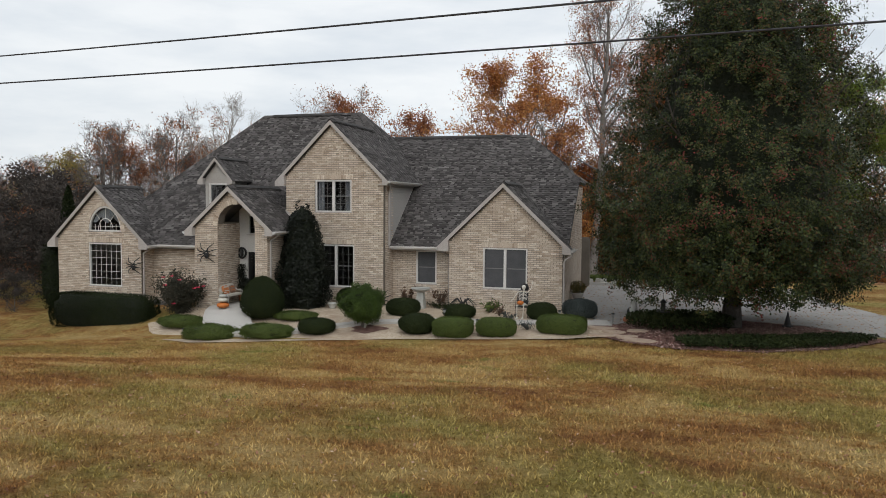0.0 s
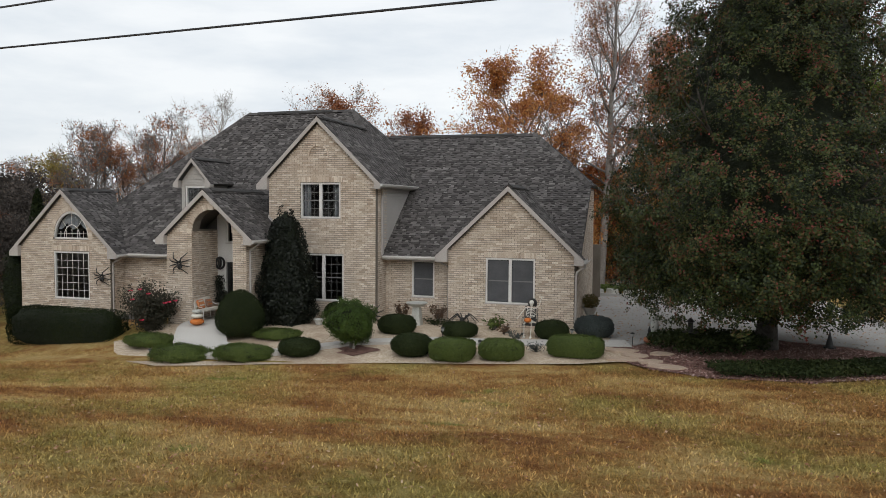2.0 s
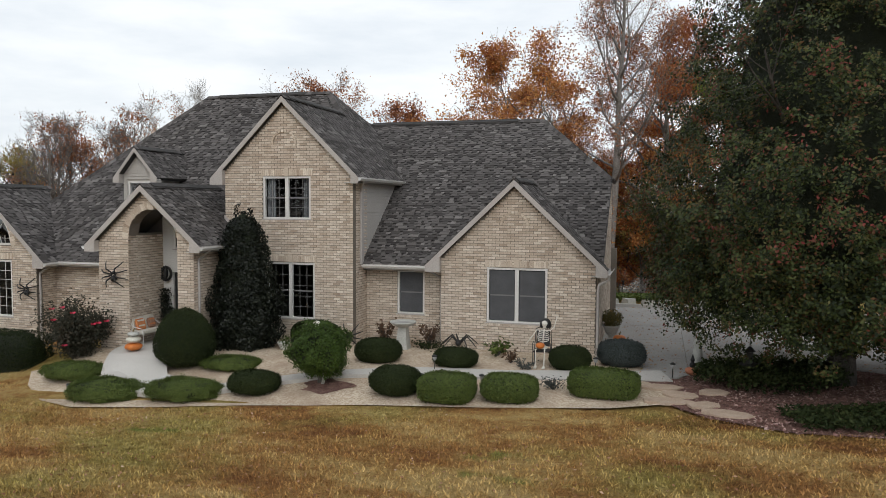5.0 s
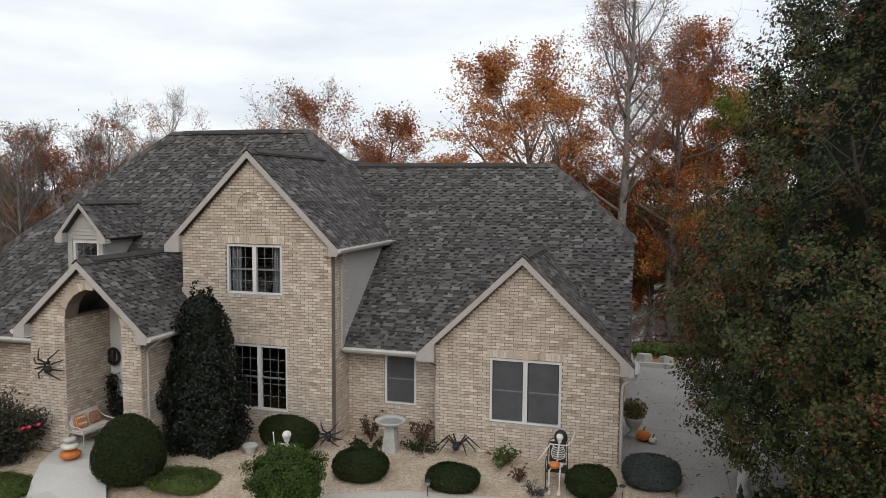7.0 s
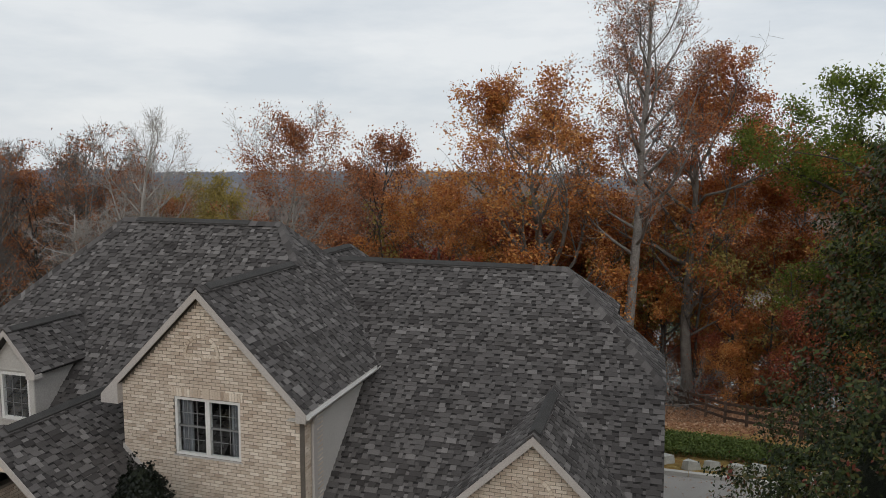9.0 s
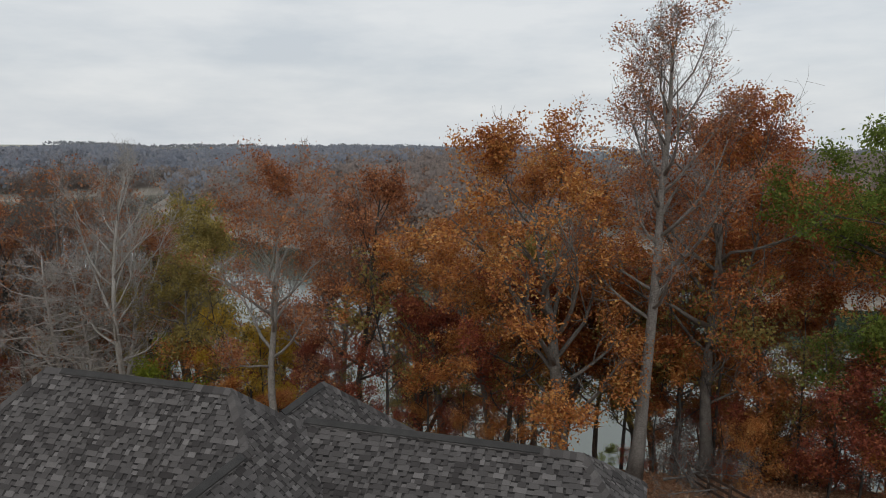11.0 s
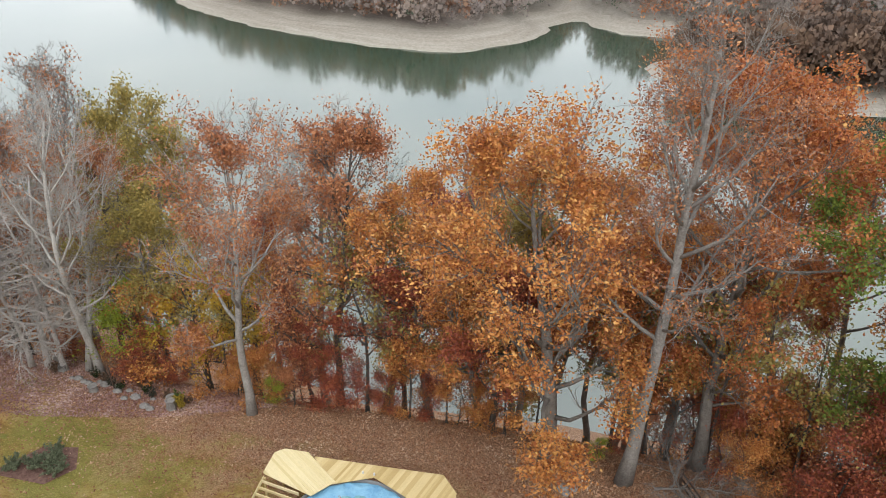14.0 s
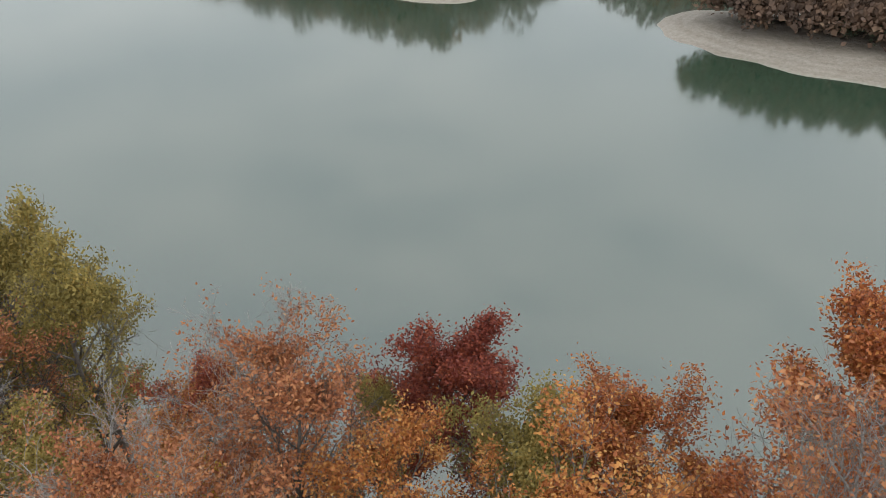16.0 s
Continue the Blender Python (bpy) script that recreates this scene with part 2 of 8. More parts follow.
    b.from_mesh(ob.data)
    bmesh.ops.bevel(b, geom=b.edges[:], offset=width, segments=segments, affect="EDGES")
    b.to_mesh(ob.data)
    b.free()
    return ob


def quads_mesh(name, centres, ax, ay, mat, shape="leaf"):
    """Many small leaf-shaped faces at once: centres and half axes as arrays."""
    n = len(centres)
    if shape == "leaf":
        co = np.stack([centres - ax, centres - 0.15 * ax - ay, centres + ax, centres - 0.15 * ax + ay], 1)
    else:
        co = np.stack([centres - ax - ay, centres + ax - ay, centres + ax + ay, centres - ax + ay], 1)
    me = bpy.data.meshes.new(name)
    me.vertices.add(4 * n)
    me.vertices.foreach_set("co", co.astype(np.float32).ravel())
    me.loops.add(4 * n)
    me.loops.foreach_set("vertex_index", np.arange(4 * n, dtype=np.int32))
    me.polygons.add(n)
    me.polygons.foreach_set("loop_start", np.arange(0, 4 * n, 4, dtype=np.int32))
    me.polygons.foreach_set("loop_total", np.full(n, 4, dtype=np.int32))
    me.update(calc_edges=True)
    me.materials.append(mat)
    return me


def random_axes(rng, n, size, flat=0.0, out=None):
    """Random half axes of leaves; flat pulls them level; out turns their faces to the given ways."""
    nrm = rng.normal(size=(n, 3))
    if out is not None:
        nrm = nrm * 0.7 + out * 1.2
    nrm[:, 2] += flat
    nrm /= np.linalg.norm(nrm, axis=1, keepdims=True) + 1e-9
    t = rng.normal(size=(n, 3))
    a = np.cross(nrm, t)
    a /= np.linalg.norm(a, axis=1, keepdims=True) + 1e-9
    b = np.cross(nrm, a)
    s = (size * rng.uniform(0.6, 1.3, n))[:, None]
    return a * s, b * s * 0.55
# ---- ground ----
WATER = -28.0


def lerp_table(x, table):
    return float(np.interp(x, [a for a, _ in table], [b for _, b in table]))


PROFILE = [(-60, 0.5), (-30, 0.3), (-16, 0.12), (-11, 0.0), (-6, -0.05), (10, -0.1), (13, -0.5), (20, -2.5), (28, -3.2), (32, -4.1), (34, -5.2), (38, -9.0), (44, -15.0), (52, -21.5), (62, -28.6), (80, -31.0), (300, -34.0)]
SWALE = [(-60, -1.6), (-25, -1.2), (-15, -0.92), (-10, -0.65), (-5, -0.42), (0, -0.22), (3, -0.05), (9, 0.0)]
ACROSS = [(-24, 0.0), (-18, 0.12), (-14, 0.4), (-10, 0.95), (-8, 1.05), (-6, 1.0), (-4.5, 0.55), (-3.2, 0.12), (-1, 0.05), (8, 0.0)]


def smooth01(x):
    x = min(1.0, max(0.0, x))
    return x * x * (3 - 2 * x)


def ground_z(x, y):
    """The height of the near ground."""
    shore = 0.0 if x > -30 else 0.35 * (-30 - x)
    yy = y if y < 32 else 32 + (y - 32) * 46.0 / (46.0 + min(shore, 60.0))
    if 9 < y < 34:
        yy = y - 4.5 * smooth01((x + 3.5) / 3.0) * smooth01((34 - y) / 12.0) * smooth01((y - 9) / 3.0)
    z = lerp_table(yy, PROFILE)
    if y < 8:
        z += lerp_table(x, SWALE) * lerp_table(y, ACROSS) - 0.09 * max(0.0, min(-x - 16.0, 10.0)) * smooth01((y + 9.0) / 5.0)
    else:
        side = -0.09 * max(0.0, min(-x - 16.0, 10.0))
        back = -0.085 * max(0.0, min(-x - 8.0, 24.0)) + 0.05 * max(0.0, min(x, 20.0))
        z += side + (back - side) * smooth01((y - 8) / 14.0)
    return z


def grid_mesh(name, xs, ys, height, mat):
    v = [(x, y, height(x, y)) for y in ys for x in xs]
    w = len(xs)
    f = [(j * w + i, j * w + i + 1, (j + 1) * w + i + 1, (j + 1) * w + i) for j in range(len(ys) - 1) for i in range(w - 1)]
    me = bpy.data.meshes.new(name)
    me.from_pydata(v, [], f)
    me.polygons.foreach_set("use_smooth", [True] * len(f))
    me.materials.append(mat)
    me.update()
    return me


def rough_ground(x, y):
    return ground_z(x, y) + 0.05 * noise.noise((x * 0.35, y * 0.35, 0.0)) + (0.5 * noise.noise((x * 0.12, y * 0.12, 3.0)) if y > 36 else 0.0)


def lawn_colour(n, l):
    """Dry mown grass: straw and rust-brown patches, yellow-green stretches, a few green spots."""
    v = coords(n, l)
    mid = noise_fac(n, l, v, 3.2, 7, 0.78, 0.34, 0.66)
    patch = noise_fac(n, l, coords(n, l, (0.45, 1.1, 1)), 0.5, 6, 0.68, 0.4, 0.6)
    blend = n.new("ShaderNodeMath")
    blend.operation = "MULTIPLY_ADD"
    blend.inputs[1].default_value = 0.62
    l.new(patch, blend.inputs[0])
    part_mid = n.new("ShaderNodeMath")
    part_mid.operation = "MULTIPLY"
    part_mid.inputs[1].default_value = 0.38
    l.new(mid, part_mid.inputs[0])
    l.new(part_mid.outputs[0], blend.inputs[2])
    dry = ramp(n, l, blend.outputs[0], [(0.08, (0.20, 0.088, 0.032)), (0.38, (0.33, 0.17, 0.058)), (0.66, (0.44, 0.285, 0.105)), (1.0, (0.57, 0.42, 0.19))])
    green = ramp(n, l, mid, [(0.0, (0.17, 0.135, 0.032)), (0.5, (0.30, 0.255, 0.072)), (1.0, (0.46, 0.38, 0.145))])
    stretch = n.new("ShaderNodeMath")
    stretch.operation = "MULTIPLY"
    stretch.inputs[1].default_value = 0.8
    l.new(noise_fac(n, l, coords(n, l, (0.7, 1.0, 1)), 0.2, 6, 0.66, 0.47, 0.6), stretch.inputs[0])
    c = mix(n, l, stretch.outputs[0], dry, green)
    spot = n.new("ShaderNodeMath")
    spot.operation = "MULTIPLY"
    spot.inputs[1].default_value = 0.75
    l.new(noise_fac(n, l, coords(n, l, (0.6, 1.2, 1)), 0.55, 4, 0.6, 0.63, 0.7), spot.inputs[0])
    return mix(n, l, spot.outputs[0], c, (0.125, 0.175, 0.032))


# the ground: lawn in front, leaf litter on the wooded side
m, n, l, b = material("lawn_and_litter", 0.95, 0, 0.15)
v = coords(n, l)
sep = n.new("ShaderNodeSeparateXYZ")
l.new(v, sep.inputs[0])
broad = noise_fac(n, l, v, 0.22, 5, 0.6, 0.42, 0.6)
fine = noise_fac(n, l, v, 14.0, 6, 0.8, 0.34, 0.66)
lawn_c = lawn_colour(n, l)
# a lusher stretch of grass in the back garden
far_off = n.new("ShaderNodeVectorMath")
far_off.operation = "DISTANCE"
flat_v = n.new("ShaderNodeVectorMath")
flat_v.operation = "MULTIPLY"
flat_v.inputs[1].default_value = (1.0, 1.5, 0.0)
l.new(v, flat_v.inputs[0])
l.new(flat_v.outputs[0], far_off.inputs[0])
far_off.inputs[1].default_value = (-31.5, 36.0, 0.0)
lushness = n.new("ShaderNodeMath")
lushness.operation = "MULTIPLY_ADD"
lushness.inputs[1].default_value = 5.0
l.new(broad, lushness.inputs[0])
l.new(far_off.outputs["Value"], lushness.inputs[2])
lush_m = n.new("ShaderNodeMapRange")
lush_m.inputs["From Min"].default_value = 12.0
lush_m.inputs["From Max"].default_value = 5.0
lush_m.inputs["To Max"].default_value = 0.75
l.new(lushness.outputs[0], lush_m.inputs["Value"])
lawn_c = mix(n, l, lush_m.outputs[0], lawn_c, ramp(n, l, fine, [(0.0, (0.10, 0.12, 0.025)), (0.6, (0.21, 0.22, 0.05)), (1.0, (0.36, 0.30, 0.10))]))
litter = ramp(n, l, fine, [(0.0, (0.10, 0.05, 0.03)), (0.4, (0.27, 0.15, 0.09)), (0.65, (0.42, 0.25, 0.155)), (1.0, (0.68, 0.50, 0.38))])
edge = n.new("ShaderNodeMath")
edge.operation = "MULTIPLY_ADD"
edge.inputs[1].default_value = 5.0
l.new(broad, edge.inputs[0])
lean_x = n.new("ShaderNodeMath")
lean_x.operation = "MULTIPLY_ADD"
lean_x.inputs[1].default_value = 0.22
l.new(sep.outputs["X"], lean_x.inputs[0])
l.new(sep.outputs["Y"], lean_x.inputs[2])
l.new(lean_x.outputs[0], edge.inputs[2])
woods = n.new("ShaderNodeMapRange")
woods.inputs["From Min"].default_value = 20.5
woods.inputs["From Max"].default_value = 25.5
l.new(edge.outputs[0], woods.inputs["Value"])
col = mix(n, l, woods.outputs[0], lawn_c, litter)
grain = n.new("ShaderNodeMixRGB")
grain.blend_type = "MULTIPLY"
grain.inputs[0].default_value = 0.7
l.new(col, grain.inputs[1])
l.new(ramp(n, l, fine, [(0.0, (0.55, 0.55, 0.55)), (1.0, (1.25, 1.25, 1.25))]), grain.inputs[2])
l.new(grain.outputs[0], b.inputs["Base Color"])
bump(n, l, b, fine, 0.9, 0.05)
M_LAWN = m

xs = [-420, -300, -220, -160, -120, -95] + list(np.arange(-80, 41, 1.25)) + [50, 65, 90, 130, 190, 280, 420]
ys = [-420, -280, -180, -110, -75, -55, -45] + list(np.arange(-38, 96, 1.25)) + [110, 140]
ground = tagged(new("ground", grid_mesh("ground", xs, ys, rough_ground, M_LAWN)), "dry brown lawn with green patches, leaf-littered towards the lake", "lawn", kind="structure")

# the lake
m, n, l, b = material("lake_water", 0.04, 0, 0.5)
v = coords(n, l)
b.inputs["Base Color"].default_value = (0.036, 0.06, 0.038, 1)
b.inputs["IOR"].default_value = 2.3
rip = noise_fac(n, l, coords(n, l, (0.5, 1.0, 1.0)), 0.6, 4, 0.6, 0.2, 0.8)
calm = noise_fac(n, l, v, 0.012, 3, 0.5, 0.35, 0.7)
rr_ = n.new("ShaderNodeMapRange")
rr_.inputs["To Min"].default_value = 0.07
rr_.inputs["To Max"].default_value = 0.16
l.new(calm, rr_.inputs["Value"])
l.new(rr_.outputs[0], b.inputs["Roughness"])
bump(n, l, b, rip, 0.04, 0.03)
M_WATER = m
water = tagged(new("water", Geo().add([(-2500, 30, WATER), (2500, 30, WATER), (2500, 1700, WATER), (-2500, 1700, WATER)], [(0, 1, 2, 3)]).mesh("water", M_WATER)), "still grey-green lake water mirroring the sky", "lake", kind="structure")

# ---- roof and wall planes of the house ----
MF = (0.0, 1.05, 3.655)
MB = (0.0, -1.05, 14.89)
MR = (-0.98, 0.0, -2.117)
ML = (1.05, 0.0, 27.595)
RF = (0.0, 0.827, 2.413)
RB = (0.0, -0.827, 13.702)
RH = (-0.868, 0.0, 5.563)
CGL = (0.98, 0.0, 18.581)
RGR = (-0.95, 0.0, 2.8175)
RGL = (0.95, 0.0, 8.0425)
AGR = (-0.885, 0.0, -7.313)
AGL = (0.885, 0.0, 17.733)
LGR = (-0.945, 0.0, -15.983)
LGL = (0.945, 0.0, 26.523)
DMR = (-1.15, 0.0, -12.87)
DML = (1.15, 0.0, 26.23)
BGR = (-1.0, 0.0, -2.8)
BGL = (1.0, 0.0, 19.2)
BGB = (0.0, -1.0, 17.5)
SDR = (-1.0, 0.0, -8.05)
SDL = (1.0, 0.0, 21.35)


def cut(poly, a, b, c):
    """Keeps the part of an xy polygon where a x + b y + c >= 0."""
    out = []
    for i, p in enumerate(poly):
        q = poly[(i + 1) % len(poly)]
        dp, dq = a * p[0] + b * p[1] + c, a * q[0] + b * q[1] + c
        if dp >= 0:
            out.append(p)
        if dp * dq < 0:
            t = dp / (dp - dq)
            out.append((p[0] + t * (q[0] - p[0]), p[1] + t * (q[1] - p[1])))
    return out


def over(poly, upper, lower):
    return cut(poly, upper[0] - lower[0], upper[1] - lower[1], upper[2] - lower[2])


def rect(x0, y0, x1, y1):
    return [(x0, y0), (x1, y0), (x1, y1), (x0, y1)]


def roof_polys():
    out = []
    out.append(("front", MF, over(over(rect(-25.0, -1.1, -12.8, 5.35), ML, MF), MR, MF)))
    out.append(("front_upper", MF, over(rect(-12.8, 0.2, -10.5, 5.35), MR, MF)))
    p = over(over(rect(-12, -1, -7.8, 12), MF, MR), MB, MR)
    out.append(("right", MR, over(cut(p, 0, -1, 6.825), MR, RF)))
    out.append(("right_rear", MR, over(cut(p, 0, 1, -6.825), MR, RB)))
    out.append(("left", ML, over(over(rect(-24.0, -1.1, -17, 12), MF, ML), MB, ML)))
    out.append(("back", MB, over(over(rect(-24.5, 5.35, -5, 11.77), ML, MB), MR, MB)))
    out.append(("wing_front", RF, over(rect(-8.05, 0.25, -0.02, 6.825), RH, RF)))
    out.append(("wing_front_valley", RF, over(over(rect(-12, 0.25, -8.05, 6.825), RF, MR), RH, RF)))
    out.append(("wing_back", RB, over(over(rect(-10.5, 6.825, -1.4, 13.4), RB, MR), RH, RB)))
    out.append(("wing_clip", RH, over(rect(-3.2, 1, -0.02, 6.85), RF, RH)))
    out.append(("wing_clip_rear", RH, over(rect(-3.2, 6.85, -1.4, 9.5), RB, RH)))
    p = over(over(rect(-10.56, -0.62, -7.8, 5.2), MR, MF), MR, RF)
    out.append(("gable_right", MR, p))
    out.append(("gable_left", CGL, over(rect(-13.35, -0.62, -10.56, 5.2), CGL, MF)))
    out.append(("wing_gable_right", RGR, over(rect(-2.75, -0.15, 0.15, 4.2), RGR, RF)))
    out.append(("wing_gable_left", RGL, over(rect(-5.65, -0.15, -2.75, 4.2), RGL, RF)))
    out.append(("porch_right", AGR, over(rect(-14.15, -3.19, -12.75, 2.0), AGR, MF)))
    out.append(("porch_right_low", AGR, rect(-12.75, -3.19, -12.0, -0.46)))
    out.append(("porch_left", AGL, over(rect(-16.35, -3.19, -14.15, 2.0), AGL, MF)))
    out.append(("left_gable_right", LGR, over(rect(-22.49, -1.76, -19.53, 3.5), LGR, MF)))
    out.append(("left_gable_left", LGL, rect(-25.45, -1.76, -22.49, 1.56)))
    out.append(("dormer_right", DMR, over(rect(-17.0, 0.02, -16.03, 4.0), DMR, MF)))
    out.append(("dormer_left", DML, over(rect(-17.97, 0.02, -17.0, 4.0), DML, MF)))
    out.append(("rear_right", BGR, over(over(rect(-11.0, 5.5, -7.6, 12.6), BGR, MB), BGB, BGR)))
    out.append(("rear_left", BGL, over(over(rect(-14.4, 5.5, -11.0, 12.6), BGL, MB), BGB, BGL)))
    out.append(("rear_end", BGB, over(over(rect(-15, 9.3, -7, 12.6), BGR, BGB), BGL, BGB)))
    out.append(("rear_dormer_right", SDR, over(rect(-14.7, 6.5, -13.4, 9.6), SDR, MB)))
    out.append(("rear_dormer_left", SDL, over(rect(-16.0, 6.5, -14.7, 9.6), SDL, MB)))
    return [(nm, pl, po) for nm, pl, po in out if len(po) >= 3]




def clip_convex(piece, poly):
    """A convex uv piece cut to a convex counter-clockwise polygon."""
    for i, p in enumerate(poly):
        q = poly[(i + 1) % len(poly)]
        dx, dy = q[0] - p[0], q[1] - p[1]
        piece = cut(piece, -dy, dx, dy * p[0] - dx * p[1])
        if len(piece) < 3:
            return []
    return piece


def ccw(poly):
    s = sum(p[0] * q[1] - q[0] * p[1] for p, q in zip(poly, poly[1:] + poly[:1]))
    return poly if s > 0 else poly[::-1]


def area(poly):
    return abs(sum(p[0] * q[1] - q[0] * p[1] for p, q in zip(poly, poly[1:] + poly[:1]))) / 2


house = thing("house", "two-storey buff brick house with steep grey shingle roofs and almond trim", "house")

# roof decks
SHINGLE_JOBS = []
ROOFS = {}
for nm, pl, po in roof_polys():
    nz = Vector((-pl[0], -pl[1], 1)).normalized()
    p3 = [(x, y, pl[0] * x + pl[1] * y + pl[2] - 0.03) for x, y in ccw(po)]
    ob = part("roof", Geo().slab(p3, tuple(-0.12 * nz)), M_ROOFDECK, house)
    ROOFS[nm] = ob
    SHINGLE_JOBS.append((nm, pl, ccw(po), nz, ob))


def strip_wall(us, low, top, holes, place, t):
    """A wall of upright strips: us are the breaks, low and top its lower and upper edge as functions of u,
    holes a list of (u0, u1, bottom, top) with functions of u, place turns (u, depth, v) into a point, t its thickness."""
    g = Geo()
    cuts = sorted({round(u, 4) for u in us} | {round(u, 4) for h in holes for u in (h[0], h[1])})
    for a, b in zip(cuts, cuts[1:]):
        mid_u = (a + b) / 2
        spans = [(low, top)]
        for h in holes:
            if h[0] <= mid_u <= h[1]:
                spans = [(low, h[2]), (h[3], top)]
                more = [k for k in holes if k is not h and k[0] <= mid_u <= k[1]]
                if more:
                    k = more[0]
                    lo_h, hi_h = (h, k) if h[2](mid_u) < k[2](mid_u) else (k, h)
                    spans = [(low, lo_h[2]), (lo_h[3], hi_h[2]), (hi_h[3], top)]
                break
        e = 1e-4
        for lo, hi in spans:
            za, zb, zc, zd = lo(a + e), lo(b - e), hi(b - e), hi(a + e)
            if zd - za < 0.003 and zc - zb < 0.003:
                continue
            fr = [place(a, 0, za), place(b, 0, zb), place(b, 0, zc), place(a, 0, zd)]
            bk = [place(a, t, za), place(b, t, zb), place(b, t, zc), place(a, t, zd)]
            g.hexa(fr, bk)
    return g


def const(c):
    return lambda u: c


BRICK_L, BRICK_H, JOINT = 0.226, 0.068, 0.015
BRICK_JOBS = []


def brick_wall(name, u0, u1, low, top, holes, place, t=0.24, label="", extra=(), single=False):
    """A mortar wall, whose bricks are laid later."""
    us = [u0, u1, *extra]
    for h in holes:
        if len(h) > 4:
            us += list(np.linspace(h[0], h[1], 17))
    ob = part(name, strip_wall(us, low, top, holes, place, t), M_MORTAR, house, label)
    BRICK_JOBS.append((ob, u0, u1, low, top, holes, place, single))
    return ob


def front(y):
    return lambda u, d, v: (u, y + d, v)


def side_right(x):
    """A wall that faces +x; u runs along y."""
    return lambda u, d, v: (x - d, u, v)


def side_left(x):
    return lambda u, d, v: (x + d, u, v)


def gable(xc, zt, slope):
    return lambda u: zt - slope * abs(u - xc)


def hole(x0, x1, z0, z1):
    return (x0, x1, const(z0), const(z1))


# wall openings
RW = (-3.63, -1.69, 0.88, 2.64)
W2 = (-11.38, -9.58, 4.11, 5.55)
W1 = (-11.28, -9.44, 0.72, 2.64)
SW = (-6.92, -5.94, 0.90, 2.40)
LW = (-23.08, -21.13, 0.40, 2.50)
LA_X, LA_Z, LA_R = -22.105, 3.05, 0.98
AR_X, AR_R, AR_Z = -13.87, 0.93, 3.50


def arch_top(xc, zc, r, k=1.0):
    return lambda u: zc + k * math.sqrt(max(0.0, r * r - (u - xc) ** 2))


wall_wing = brick_wall("wall", -5.15, -0.2, const(-0.5), gable(-2.75, 5.22, 0.95), [hole(*RW)], front(0.05), extra=[-2.75], single=True)
wall_tower = brick_wall("wall", -12.85, -8.05, const(-0.4), gable(-10.56, 8.02, 0.98), [hole(*W1), hole(*W2)], front(-0.45), extra=[-10.56])
wall_link = brick_wall("wall", -8.05, -5.15, const(-0.4), const(2.62), [hole(*SW)], front(0.72))
wall_tower_side = brick_wall("wall", -0.21, 0.72, const(-0.4), const(5.5), [], side_right(-8.05))
wall_wing_left = brick_wall("wall", 0.29, 0.72, const(-0.4), const(2.7), [], side_left(-5.15))
wall_wing_right = brick_wall("wall", 0.29, 6.825, const(-0.6), lambda y: RF[1] * y + RF[2] - 0.2 if y < 3.9 else 5.45, [], side_right(-0.2), extra=[3.9])
wall_wing_right_b = part("wall", strip_wall([6.825, 13.0], const(-1.5), lambda y: min(5.45, RB[1] * y + RB[2] - 0.2), [], side_right(-1.6), 0.24), M_MORTAR, house)
wall_porch = brick_wall("wall", -15.95, -12.35, const(-0.7), gable(-14.15, 5.02, 0.885), [(AR_X - AR_R, AR_X + AR_R, const(-0.7), arch_top(AR_X, AR_Z, AR_R), 1)], front(-3.0), t=0.45, extra=[-14.15])
wall_porch_right = brick_wall("wall", -2.55, -0.45, const(-0.5), const(3.35), [], side_right(-12.35))
BRICK_JOBS.append((wall_porch_right, -3.0, -2.55, const(-0.5), const(3.3), [], side_right(-12.35), False))
BRICK_JOBS.append((wall_porch, -3.0, -2.55, const(-0.4), const(AR_Z + 0.1), [], side_right(AR_X - AR_R), False))
BRICK_JOBS.append((wall_porch, -3.0, -2.55, const(-0.6), const(3.2), [], side_left(-15.95), False))
wall_porch_inner_left = brick_wall("wall", -2.55, -1.1, const(-0.5), const(3.62), [], side_right(-14.80))
wall_porch_left = brick_wall("wall", -2.55, -0.7, const(-0.8), const(3.35), [], side_left(-15.95))
wall_porch_inner_right = part("wall", Geo().box(-12.94, -2.55, -0.3, -12.75, 0.2, 3.8), M_MORTAR, house)
wall_left = brick_wall("wall", -24.95, -20.0, const(-1.7), gable(-22.49, 5.06, 0.945), [hole(*LW), (LA_X - LA_R, LA_X + LA_R, const(LA_Z), arch_top(LA_X, LA_Z, LA_R, 1.26), 1)], front(-1.6), extra=[-22.49])
wall_left_side = brick_wall("wall", -1.36, -0.7, const(-1.5), const(2.6), [], side_right(-20.0))
wall_recess = brick_wall("wall", -20.0, -15.95, const(-1.5), const(2.55), [], front(-0.7))
wall_left_outer = part("wall", strip_wall([-1.36, 11.0], const(-2.2), const(2.7), [], side_left(-24.95), 0.24), M_MORTAR, house)
wall_rear = part("wall", strip_wall([-24.95, -0.2], const(-2.8), const(2.7), [], front(11.0), 0.24), M_MORTAR, house)
# unseen floors and walls, coloured dark so the rooms look shaded
for x0, x1, y0, y1 in ((-24.7, -8.3, -1.3, 10.9), (-8.3, -0.5, 0.35, 12.9)):
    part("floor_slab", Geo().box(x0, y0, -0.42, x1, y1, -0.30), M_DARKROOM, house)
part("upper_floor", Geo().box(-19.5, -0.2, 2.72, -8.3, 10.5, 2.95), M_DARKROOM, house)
part("inner_wall", Geo().box(-24.6, 4.0, -0.3, -0.5, 4.15, 2.7), M_DARKROOM, house, "unseen interior wall, room shade put into its dark colour")
